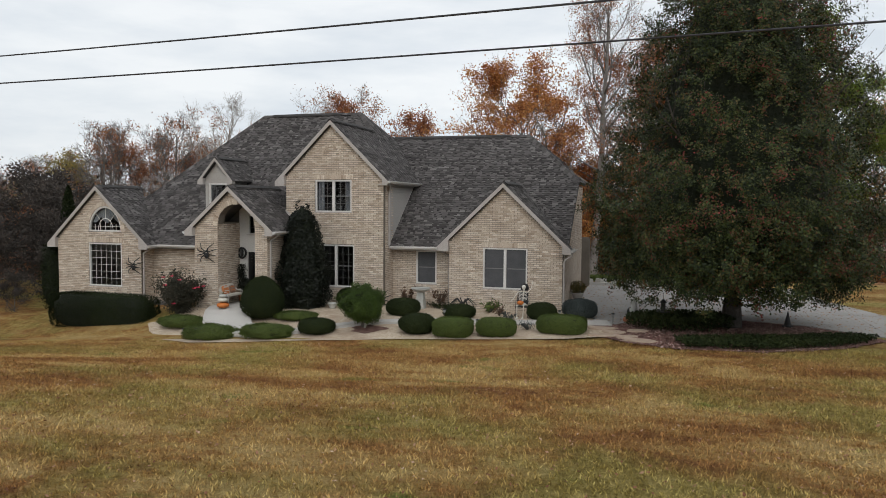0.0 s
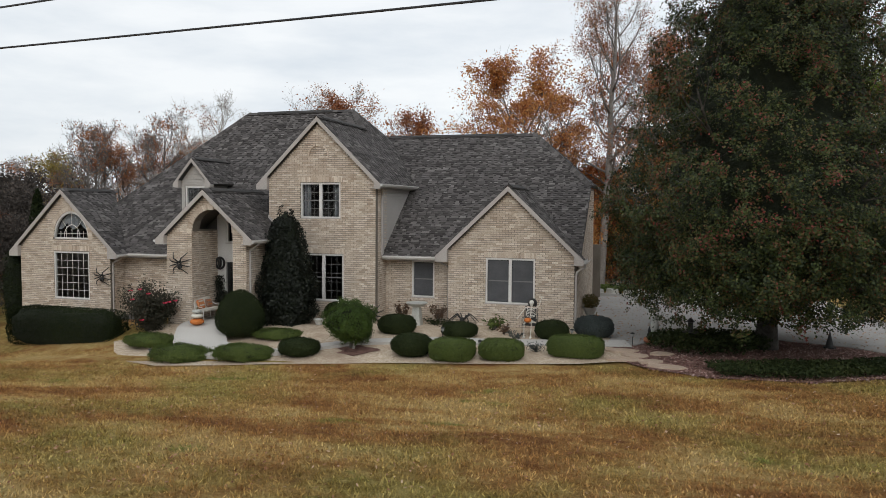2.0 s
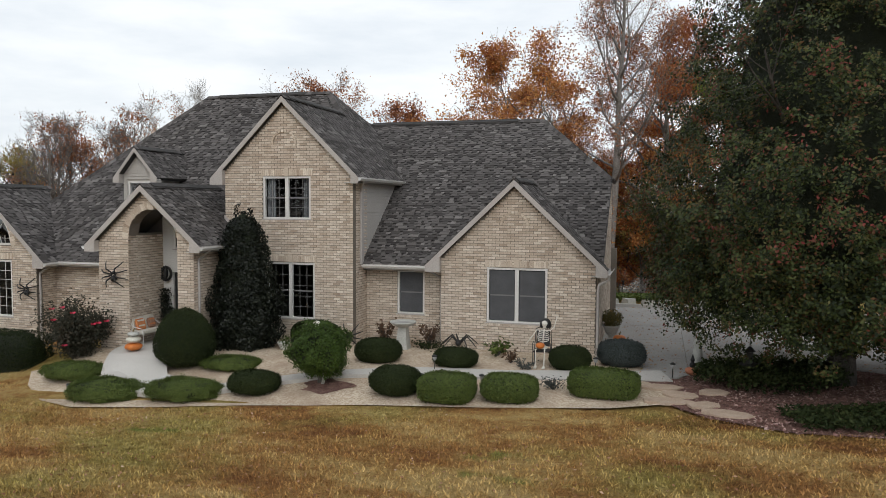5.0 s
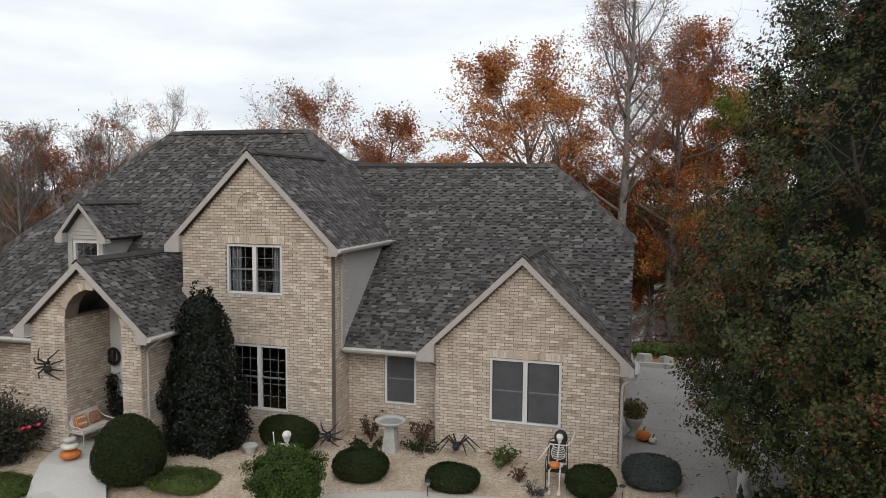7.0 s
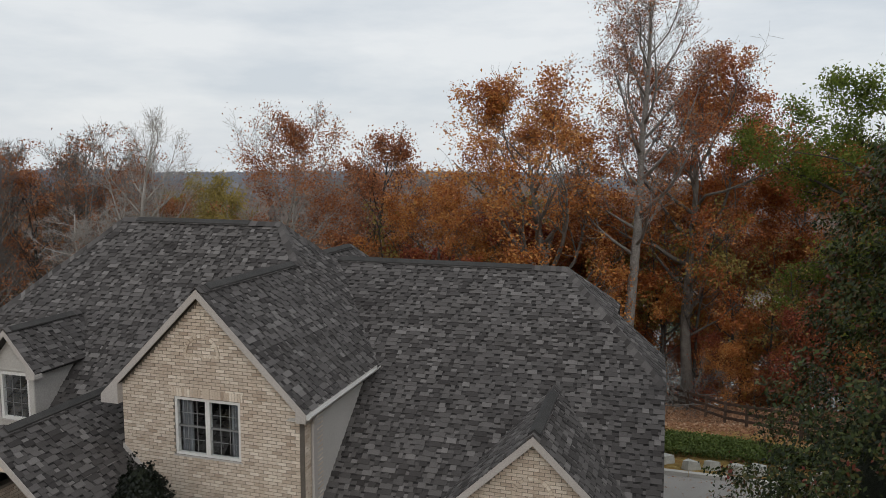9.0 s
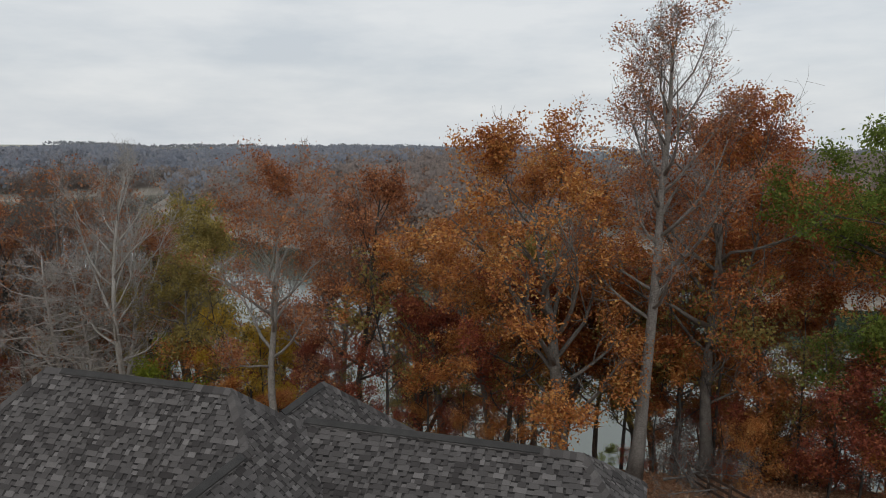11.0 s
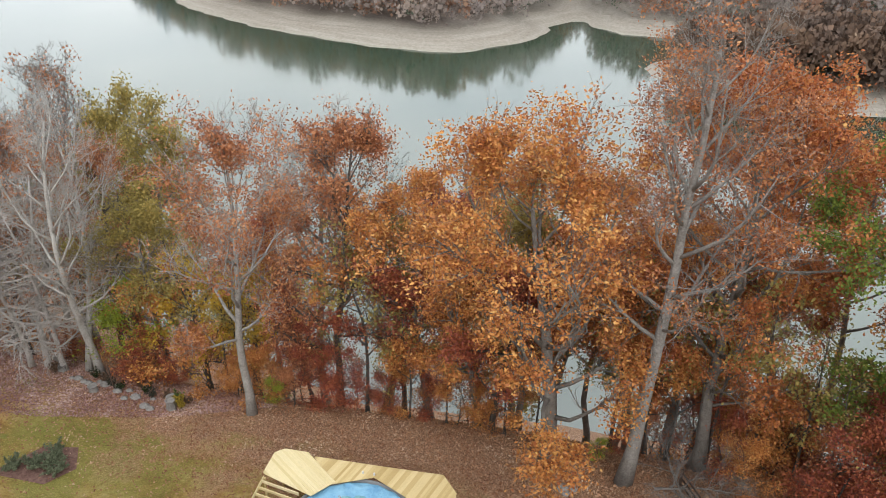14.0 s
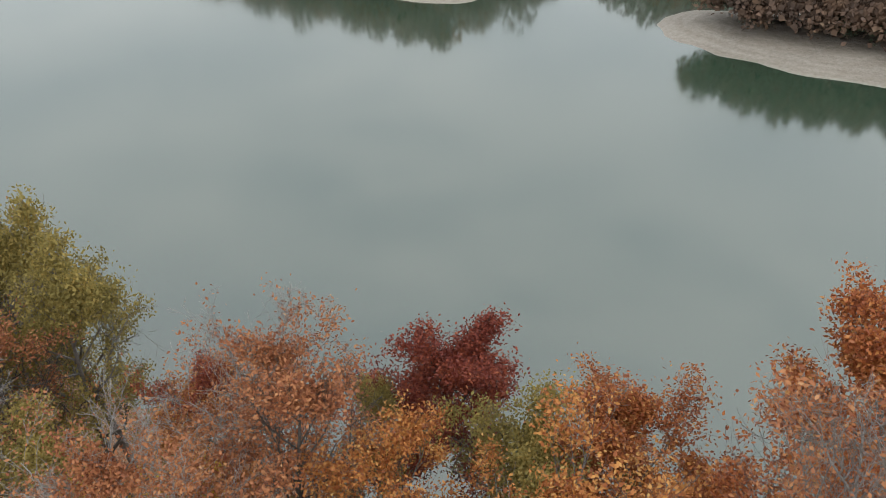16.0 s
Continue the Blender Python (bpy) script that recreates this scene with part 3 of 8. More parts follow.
part("inner_wall", Geo().box(-14.5, 2.2, 2.95, -8.3, 2.35, 5.3), M_DARKROOM, house, "unseen interior wall, room shade put into its dark colour")

# porch: door wall, ceiling, floor
porch_wall = part("porch_wall", strip_wall([-14.8, -12.94], const(-0.1), gable(-14.15, 4.72, 0.885), [hole(-14.44, -13.45, 0.0, 2.32), hole(-14.36, -13.76, 3.05, 3.95)], front(-1.3), 0.2), M_WHITE, house, "white-painted entry wall")

# ceiling slopes coloured dark for the porch's shade
pc = Geo()
for xe, ze in ((-15.45, 3.62), (-12.96, 3.70)):
    q = [(-14.15, -2.55, 4.77), (xe, -2.55, ze), (xe, -1.1, ze), (-14.15, -1.1, 4.77)]
    pc.hexa(q, [(a, b_, c + 0.03) for a, b_, c in q])
# added closing panels: dark stand-ins for the shaded void over the left wall
pc.box(-15.5, -2.55, 3.3, -15.45, -1.1, 3.62)
pc.hexa([(-15.45, -1.3, 3.3), (-14.8, -1.3, 3.3), (-14.8, -1.24, 3.3), (-15.45, -1.24, 3.3)], [(-15.45, -1.3, 3.6), (-14.8, -1.3, 4.15), (-14.8, -1.24, 4.15), (-15.45, -1.24, 3.6)])
part("porch_ceiling", pc, M_DARKROOM, house, "porch ceiling panels with the porch shade put into their dark colour")

# tower side siding above the wing roof
sid = Geo()
zz = 2.62
while zz < 5.5:
    y_in = (zz - RF[2]) / RF[1]
    y_top = (zz + 0.11 - RF[2]) / RF[1]
    if y_in < 4.0:
        sid.hexa([(-8.06, 0.32, zz), (-8.06, 4.2, zz), (-8.025, 4.2, zz), (-8.025, 0.32, zz)], [(-8.06, 0.32, zz + 0.11), (-8.06, 4.2, zz + 0.11), (-8.05, 4.2, zz + 0.11), (-8.05, 0.32, zz + 0.11)])
    zz += 0.115
part("siding", Geo().box(-8.25, 0.72, 2.5, -8.07, 4.4, 5.5), M_SIDING, house)
part("siding", sid, M_SIDING, house, "almond lap siding")
part("corner_board", Geo().box(-8.1, 0.16, 2.6, -8.0, 0.34, 5.5), M_TRIM, house)

# dormer
DY = 0.25
dm = Geo()
part("dormer_wall", strip_wall([-17.68, -17.0, -16.32], const(3.5), gable(-17.0, 6.5, 1.15), [hole(-17.5, -16.48, 4.1, 5.45)], front(DY), 0.12), M_SIDING, house)
zz = 5.5
while zz < 6.35:
    hw = min(0.67, (6.42 - zz) / 1.15)
    dm.hexa([(-17.0 - hw, DY - 0.025, zz), (-17.0 + hw, DY - 0.025, zz), (-17.0 + hw, DY + 0.01, zz), (-17.0 - hw, DY + 0.01, zz)], [(-17.0 - hw, DY - 0.005, zz + 0.11), (-17.0 + hw, DY - 0.005, zz + 0.11), (-17.0 + hw, DY + 0.01, zz + 0.11), (-17.0 - hw, DY + 0.01, zz + 0.11)])
    zz += 0.115
for zz in np.arange(3.6, 5.45, 0.115):
    for xa, xb in ((-17.68, -17.5), (-16.48, -16.32)):
        dm.hexa([(xa, DY - 0.025, zz), (xb, DY - 0.025, zz), (xb, DY + 0.01, zz), (xa, DY + 0.01, zz)], [(xa, DY - 0.005, zz + 0.11), (xb, DY - 0.005, zz + 0.11), (xb, DY + 0.01, zz + 0.11), (xa, DY + 0.01, zz + 0.11)])
part("siding", dm, M_SIDING, house, "almond lap siding")
ds = Geo()
for zz in np.arange(3.6, 5.6, 0.115):
    ds.hexa([(-16.33, DY, zz), (-16.295, DY, zz), (-16.295, 2.0, zz), (-16.33, 2.0, zz)], [(-16.33, DY, zz + 0.11), (-16.315, DY, zz + 0.11), (-16.315, 2.0, zz + 0.11), (-16.33, 2.0, zz + 0.11)])
part("siding", ds, M_SIDING, house, "almond lap siding")


def gable_trim(xc, zt, slope, x0, x1, y_front, y_wall, wall_x0, wall_x1, h=0.2):
    """Rake boards along a gable, soffits behind them and boxed eave returns."""
    for xe, s in ((x0, -1), (x1, 1)):
        ze = zt - slope * abs(xe - xc)
        g = Geo()
        fr = [(xe, y_front, ze - 0.02), (xc, y_front, zt - 0.02), (xc, y_front, zt - 0.02 - h), (xe, y_front, ze - 0.02 - h)]
        g.hexa(fr if s < 0 else fr[::-1], [(p[0], p[1] + 0.03, p[2]) for p in (fr if s < 0 else fr[::-1])])
        part("rake_board", g, M_TRIM, house)
        g = Geo()
        lo = [(xe, y_front + 0.03, ze - h + 0.05), (xc, y_front + 0.03, zt - h + 0.05), (xc, y_wall, zt - h + 0.05), (xe, y_wall, ze - h + 0.05)]
        g.hexa(lo, [(p[0], p[1], p[2] + 0.03) for p in lo])
        part("rake_soffit", g, M_SOFFIT, house)
        wx = wall_x0 if s < 0 else wall_x1
        g = Geo()
        a, c = (xe, wx) if s < 0 else (wx, xe)
        inner = ze + slope * abs(wx - xe)
        z_in = inner - h - 0.02
        outer_first = [(xe, y_front - 0.004, ze - 0.03 - h), (wx, y_front - 0.004, ze - 0.03 - h), (wx, y_front - 0.004, z_in), (xe, y_front - 0.004, ze - h + 0.02)]
        q = outer_first if s < 0 else outer_first[::-1]
        g.hexa(q, [(p[0], y_wall + 0.02, p[2]) for p in q])
        part("eave_return", g, M_TRIM, house)


gable_trim(-10.56, 8.232, 0.98, -13.35, -7.8, -0.64, -0.45, -12.85, -8.05)
gable_trim(-2.75, 5.43, 0.95, -5.65, 0.15, -0.17, 0.05, -5.15, -0.2)
gable_trim(-14.15, 5.21, 0.885, -16.35, -12.0, -3.21, -3.0, -15.95, -12.35)
gable_trim(-22.49, 5.27, 0.945, -25.45, -19.53, -1.78, -1.6, -24.95, -20.0)
gable_trim(-17.0, 6.68, 1.15, -17.97, -16.03, 0.0, DY, -17.68, -16.32, 0.16)


def gutter(pts, label="almond aluminium gutter"):
    """A small K-shaped gutter along a level line given by two points and an outward way."""
    (p, q, out) = pts
    p, q, o = Vector(p), Vector(q), Vector(out)
    prof = [(0.0, 0.0), (0.0, -0.10), (0.07, -0.10), (0.12, -0.03), (0.12, 0.0), (0.11, 0.0), (0.105, -0.03), (0.062, -0.09), (0.01, -0.09), (0.01, 0.0)]
    k = len(prof)
    a = [tuple(p + o * d + Vector((0, 0, z))) for d, z in prof]
    b_ = [tuple(q + o * d + Vector((0, 0, z))) for d, z in prof]
    g = Geo().add(a + b_, [(i, (i + 1) % k, k + (i + 1) % k, k + i) for i in range(k)] + [tuple(range(k))[::-1], tuple(range(k, 2 * k))])
    part("gutter", g, M_WHITE, house)
    f = Geo()
    w = (q - p)
    f.hexa([tuple(p + Vector((0, 0, 0.03))), tuple(q + Vector((0, 0, 0.03))), tuple(q + Vector((0, 0, -0.17))), tuple(p + Vector((0, 0, -0.17)))],
           [tuple(p - o * 0.03 + Vector((0, 0, 0.03))), tuple(q - o * 0.03 + Vector((0, 0, 0.03))), tuple(q - o * 0.03 + Vector((0, 0, -0.17))), tuple(p - o * 0.03 + Vector((0, 0, -0.17)))])
    part("fascia", f, M_TRIM, house)
    s_ = Geo()
    s_.hexa([tuple(p + Vector((0, 0, -0.17))), tuple(q + Vector((0, 0, -0.17))), tuple(q - o * 0.5 + Vector((0, 0, -0.17))), tuple(p - o * 0.5 + Vector((0, 0, -0.17)))],
            [tuple(p + Vector((0, 0, -0.15))), tuple(q + Vector((0, 0, -0.15))), tuple(q - o * 0.5 + Vector((0, 0, -0.15))), tuple(p - o * 0.5 + Vector((0, 0, -0.15)))])
    part("soffit", s_, M_SOFFIT, house)


gutter(((-8.0, 0.24, 2.58), (-5.66, 0.24, 2.58), (0, -1, 0)))
gutter(((-7.79, -0.62, 5.49), (-7.79, 3.7, 5.49), (1, 0, 0)))
gutter(((0.16, -0.15, 2.62), (0.16, 1.2, 2.62), (1, 0, 0)))
gutter(((-11.99, -3.19, 3.25), (-11.99, -0.5, 3.25), (1, 0, 0)))
gutter(((-19.52, -1.76, 2.42), (-19.52, -0.95, 2.42), (1, 0, 0)))
gutter(((-19.5, -1.11, 2.44), (-16.0, -1.11, 2.44), (0, -1, 0)))
gutter(((-16.36, -3.19, 3.21), (-16.36, -0.8, 3.21), (-1, 0, 0)))


def downspout(pts):
    part("downspout", Geo().tube(pts, 0.042, 6), M_TRIM, house)


downspout([(0.2, -0.05, 2.5), (0.18, -0.02, 2.38), (-0.1, -0.02, 2.2), (-0.13, -0.02, 2.0), (-0.13, -0.02, -0.1)])
downspout([(-5.72, 0.15, 2.48), (-5.5, 0.2, 2.38), (-5.24, 0.4, 2.2), (-5.24, 0.4, 2.0), (-5.24, 0.4, -0.1)])
downspout([(-7.78, -0.2, 5.4), (-7.85, -0.15, 5.25), (-8.0, 0.1, 5.05), (-8.0, 0.1, 4.8), (-8.0, 0.1, 2.6)])
downspout([(-11.95, -2.7, 3.15), (-12.05, -2.75, 3.05), (-12.3, -2.8, 2.85), (-12.3, -2.8, 2.6), (-12.3, -2.8, -0.1)])
downspout([(-19.48, -1.5, 2.34), (-19.6, -1.5, 2.22), (-19.95, -1.5, 2.05), (-19.95, -1.5, 1.8), (-19.95, -1.5, -1.0)])


# ---- windows ----
def window(x0, x1, z0, z1, y, units=2, cols=3, rows=4, rail=True, screen=False, curtain=False, casing=0.07, grid=True, grid_mat=None):
    """Double-hung windows side by side in one opening of a wall that faces the front."""
    w = part("window", Geo().box(x0, y + 0.13, z0, x1, y + 0.135, z0 + 0.01), M_TRIM, house)
    g = Geo()
    f0, f1 = y + 0.015, y + 0.12
    g.box(x0, f0, z0, x0 + casing, f1, z1).box(x1 - casing, f0, z0, x1, f1, z1)
    g.box(x0 + casing, f0, z1 - casing, x1 - casing, f1, z1).box(x0 + casing, f0, z0, x1 - casing, f1, z0 + casing * 0.8)
    part("window_frame", g, M_WHITE, w)
    part("window_sill", Geo().box(x0 - 0.03, y - 0.03, z0 - 0.035, x1 + 0.03, y + 0.02, z0), M_TRIM, w)
    cw = (x1 - x0 - 2 * casing)
    uw = (cw - (units - 1) * 0.12) / units
    for k in range(units):
        a = x0 + casing + k * (uw + 0.12)
        c = a + uw
        if k:
            part("mullion", Geo().box(a - 0.12, f0 - 0.003, z0 + casing * 0.8, a, f1, z1 - casing), M_WHITE, w)
        lo, hi = z0 + casing * 0.8, z1 - casing
        if rail:
            zm = (lo + hi) / 2
            part("meeting_rail", Geo().box(a, y + 0.05, zm - 0.022, c, y + 0.1, zm + 0.022), M_MUNTIN, w)
        part("pane", Geo().box(a, y + 0.075, lo, c, y + 0.081, hi), M_GLASS, w).visible_shadow = False
        if grid:
            g = Geo()
            for i in range(1, cols):
                xx = a + uw * i / cols
                g.box(xx - 0.008, y + 0.062, lo, xx + 0.008, y + 0.074, hi)
            for j in range(1, rows):
                zz_ = lo + (hi - lo) * j / rows
                g.box(a, y + 0.063, zz_ - 0.008, c, y + 0.073, zz_ + 0.008)
            part("muntins", g, grid_mat or M_MUNTIN, w)
        if screen:
            part("screen", Geo().box(a + 0.02, y + 0.052, lo + 0.02, c - 0.02, y + 0.058, hi - 0.02), M_BLIND, w, "grey insect screen")
        if curtain:
            g = Geo()
            for cx0, cx1 in (((a, a + uw * 0.38),) if k == 0 else ((c - uw * 0.38, c),)):
                nf = 14
                pts_f = []
                for i in range(nf + 1):
                    xx = cx0 + (cx1 - cx0) * i / nf
                    pts_f.append((xx, y + 0.2 + 0.03 * math.sin(i * 1.9)))
                vv = [(px, py, lo - 0.1) for px, py in pts_f] + [(px, py, hi + 0.1) for px, py in pts_f] + [(px, py + 0.006, lo - 0.1) for px, py in pts_f] + [(px, py + 0.006, hi + 0.1) for px, py in pts_f]
                e = nf + 1
                ff = [(i, i + 1, e + i + 1, e + i) for i in range(nf)] + [(2 * e + i + 1, 2 * e + i, 3 * e + i, 3 * e + i + 1) for i in range(nf)]
                g.add(vv, ff)
            part("curtain", g, M_CURTAIN, w, "pale grey curtain")
    return w


window(*RW, 0.05, screen=True, rows=4, cols=2, grid=False)
window(*W2, -0.45, curtain=True)
window(*W1, -0.45, rows=5)
window(*SW, 0.72, units=1, screen=True, cols=2, grid=False)
window(*LW, -1.6, units=1, cols=6, rows=6, rail=False, grid_mat=M_WHITE)
window(-17.5, -16.48, 4.1, 5.45, DY, units=1, cols=3, rows=3, rail=False, casing=0.09)
window(-14.36, -13.76, 3.05, 3.95, -1.3, units=1, cols=2, rows=3, rail=False)


def arch_strip(g, xc, zc, r0, r1, y0, y1, k=1.0, a0=0.0, a1=math.pi, n_=24):
    for i in range(n_):
        t0, t1 = a0 + (a1 - a0) * i / n_, a0 + (a1 - a0) * (i + 1) / n_
        q = [(xc + r * math.cos(t), zc + k * r * math.sin(t)) for r, t in ((r0, t0), (r1, t0), (r1, t1), (r0, t1))]
        g.hexa([(a, y0, b_) for a, b_ in q], [(a, y1, b_) for a, b_ in q])
    return g


# half-round window over the left wing's large one
aw = part("window", Geo().box(LA_X - LA_R, -1.47, LA_Z, LA_X + LA_R, -1.465, LA_Z + 0.01), M_TRIM, house)
g = arch_strip(Geo(), LA_X, LA_Z, LA_R - 0.075, LA_R, -1.585, -1.48, 1.26)
g.box(LA_X - LA_R, -1.585, LA_Z, LA_X + LA_R, -1.48, LA_Z + 0.07)
part("window_frame", g, M_WHITE, aw)
g = Geo()
for i in range(-2, 3):
    xx = LA_X + i * 0.31
    g.box(xx - 0.01, -1.54, LA_Z + 0.07, xx + 0.01, -1.525, LA_Z + 0.36 + 0.05 * (2 - abs(i)))
arch_strip(g, LA_X, LA_Z + 0.07, 0.42, 0.445, -1.541, -1.526, 1.3)
g.box(LA_X - LA_R + 0.08, -1.539, LA_Z + 0.24, LA_X + LA_R - 0.08, -1.527, LA_Z + 0.258)
for ang in (50, 90, 130):
    ca, sa = math.cos(radians(ang)), math.sin(radians(ang))
    g.tube([(LA_X + 0.43 * ca, -1.532, LA_Z + 0.07 + 0.56 * sa), (LA_X + 0.9 * ca, -1.532, LA_Z + 0.02 + 1.13 * sa)], 0.011, 4)
part("muntins", g, M_WHITE, aw)
g = Geo()
nn = 24
ring = [(LA_X + (LA_R - 0.07) * math.cos(math.pi * i / nn), LA_Z + 1.26 * (LA_R - 0.07) * math.sin(math.pi * i / nn)) for i in range(nn + 1)]
g.slab([(x, -1.51, z) for x, z in ring], (0, 0.006, 0))
part("pane", g, M_GLASS, aw).visible_shadow = False
g = Geo()
for i in range(24):
    x_a, x_b = LA_X - 0.88 + 1.76 * i / 24, LA_X - 0.88 + 1.76 * (i + 1) / 24
    t_a, t_b = abs(x_a - LA_X), abs(x_b - LA_X)
    top_f = lambda t: LA_Z + 1.26 * math.sqrt(max(0, 0.9 ** 2 - t * t))
    bot_f = lambda t: LA_Z + 0.42 + 0.28 * (1 - abs(math.cos(t * 4.2)))
    g.add([(x_a, -1.42 + 0.02 * math.sin(i * 2.0), bot_f(t_a)), (x_b, -1.42 + 0.02 * math.sin(i * 2.0 + 2), bot_f(t_b)), (x_b, -1.42, max(bot_f(t_b), top_f(t_b))), (x_a, -1.42, max(bot_f(t_a), top_f(t_a)))], [(0, 1, 2, 3)])
part("curtain", g, M_CURTAIN, aw, "scalloped white valance curtain")

# front door with its sidelight
door = part("door", Geo().box(-14.39, -1.24, 0.02, -13.5, -1.19, 2.26), M_BLACK, house, "dark glazed storm door")
g = Geo().box(-14.45, -1.33, 0.0, -14.37, -1.18, 2.33).box(-13.53, -1.33, 0.0, -13.44, -1.18, 2.33).box(-14.37, -1.33, 2.25, -13.53, -1.18, 2.33)
part("door_frame", g, M_WHITE, door)
part("pane", Geo().box(-14.27, -1.255, 0.3, -13.62, -1.245, 2.1), M_GLASS, door)
part("door_handle", Geo().tube([(-13.65, -1.3, 0.95), (-13.65, -1.28, 1.12)], 0.015, 6), M_STONE_GREY, door)


def leaves_on_early(tips, count, size, scatter_by, mat, seed):
    rng = np.random.default_rng(seed)
    c = tips[rng.choice(len(tips), count)] + rng.normal(size=(count, 3)) * scatter_by
    ax_, ay_ = random_axes(rng, count, size, flat=0.4)
    return quads_mesh("foliage", c, ax_, ay_, mat)


def inside_dist_early(px, py, poly):
    """Positive inside a polygon."""
    odd = np.zeros(px.shape, bool)
    for (a0, b0), (a1, b1) in zip(poly, np.roll(poly, -1, 0)):
        odd ^= ((b0 > py) != (b1 > py)) & (px < (a1 - a0) * (py - b0) / ((b1 - b0) if b1 != b0 else 1e-9) + a0)
    return np.where(odd, 1.0, -1.0)

# ---- paths, beds and drive ----
m, n, l, b = material("pea_gravel", 0.95, 0, 0.2)
v = coords(n, l)
vo = n.new("ShaderNodeTexVoronoi")
vo.inputs["Scale"].default_value = 24.0
l.new(v, vo.inputs["Vector"])
sc_ = n.new("ShaderNodeSeparateColor")
l.new(vo.outputs["Color"], sc_.inputs[0])
stone = ramp(n, l, sc_.outputs[0], [(0, (0.34, 0.26, 0.185)), (0.4, (0.50, 0.41, 0.31)), (0.75, (0.60, 0.52, 0.41)), (1, (0.40, 0.30, 0.22))])
dirt = noise_fac(n, l, v, 0.8, 5, 0.6, 0.45, 0.75)
l.new(mix(n, l, dirt, stone, (0.33, 0.245, 0.18)), b.inputs["Base Color"])
bump(n, l, b, vo.outputs["Distance"], 0.9, 0.02)
M_GRAVEL = m
M_MULCH = two_tone("leaf_mulch", (0.10, 0.045, 0.035), (0.26, 0.15, 0.12), 5.0, 24, 0.95, bump_by=1.0, dist=0.04)
M_PAVER = two_tone("tan_flagstone", (0.36, 0.27, 0.20), (0.46, 0.36, 0.28), 2.0, 30, 0.9, bump_by=0.3)


def drape(name, poly, step, lift, mat, label, category, thick=0.0):
    """A sheet laid on the ground inside an outline."""
    g = Geo()
    x0, x1 = min(p[0] for p in poly), max(p[0] for p in poly)
    y0, y1 = min(p[1] for p in poly), max(p[1] for p in poly)
    poly = ccw(poly)
    for i in range(int((x1 - x0) / step) + 1):
        for j in range(int((y1 - y0) / step) + 1):
            a, c = x0 + i * step, y0 + j * step
            q = cut(cut(cut(cut(poly, 1, 0, -a), -1, 0, a + step), 0, 1, -c), 0, -1, c + step)
            if len(q) >= 3 and area(q) > 1e-4:
                g.add([(px, py, ground_z(px, py) + lift) for px, py in q], [tuple(range(len(q)))])
    me = g.mesh(name, mat)
    bm = bmesh.new()
    bm.from_mesh(me)
    bmesh.ops.remove_doubles(bm, verts=bm.verts, dist=0.001)
    bm.to_mesh(me)
    bm.free()
    return tagged(new(name, me), label, category, kind="structure")


BED = [(-17.2, -4.6), (-16.4, -5.5), (-14.9, -6.5), (-13.4, -7.0), (-11.0, -6.75), (-8.6, -6.25), (-5.7, -5.85), (-2.4, -5.6), (0.6, -5.2), (1.9, -4.7), (2.1, -3.4), (1.2, -2.6), (1.2, -1.0), (0.2, -0.3), (-0.2, 0.3), (-5.2, 0.3), (-5.2, 0.9), (-8.0, 0.9), (-8.0, -0.3), (-12.3, -0.3), (-12.3, -3.2), (-16.2, -3.2), (-16.2, -4.3)]
drape("planting_bed", BED, 0.5, 0.05, M_GRAVEL, "pale pea gravel bed along the house front", "gravel bed")
ISLE = [(1.9, -4.7), (2.1, -3.4), (1.3, -2.75), (2.2, -2.2), (2.8, -1.2), (4.0, -0.2), (6.5, 0.55), (9.0, -0.2), (10.6, -1.6), (11.2, -2.6), (10.4, -3.5), (9.4, -4.7), (6.9, -6.1), (4.4, -6.3), (2.8, -5.7)]
drape("planting_bed", ISLE, 0.5, 0.05, M_MULCH, "leaf-strewn mulch island under the pear tree", "mulch bed")


def strip(name, line, widths, lift, mat, label, category, joint=1.3, level=None):
    """A cast path in short slabs along a line."""
    pts = [Vector((x, y, 0)) for x, y in line]
    dense = []
    for i in range(len(pts) - 1):
        for k in range(4):
            dense.append((pts[i].lerp(pts[i + 1], k / 4), widths[i] + (widths[i + 1] - widths[i]) * k / 4))
    dense.append((pts[-1], widths[-1]))
    path = tagged(new(name), label, category, kind="structure")
    side = []
    for i, (p, w) in enumerate(dense):
        d = (dense[min(i + 1, len(dense) - 1)][0] - dense[max(i - 1, 0)][0]).normalized()
        s = Vector((-d.y, d.x, 0)) * (w / 2)
        z = ground_z(p.x, p.y) + lift if level is None else level
        side.append(((p + s).to_tuple()[:2], (p - s).to_tuple()[:2], z))
    for i in range(0, len(side) - 1, 2):
        g = Geo()
        for j in range(i, min(i + 2, len(side) - 1)):
            (a, b_, z0), (c, d_, z1) = side[j], side[j + 1]
            ev = 0.006 if j == i + 1 else 0.0
            top = [(*a, z0), (*b_, z0), (*d_, z1), (*c, z1)]
            g.slab(top[::-1], (0, 0, -0.15))
        part("slab", g, mat, path)
    return path


strip("walkway", [(1.9, -2.0), (0.6, -2.35), (-2.4, -3.1), (-5.0, -3.35), (-7.2, -3.75), (-9.0, -4.6), (-10.6, -5.3), (-12.2, -5.2), (-13.3, -4.3)], [1.2, 1.05, 0.95, 0.9, 0.95, 1.05, 1.3, 1.7, 2.1], 0.08, M_CONCRETE, "curving cast concrete front walk", "walkway")
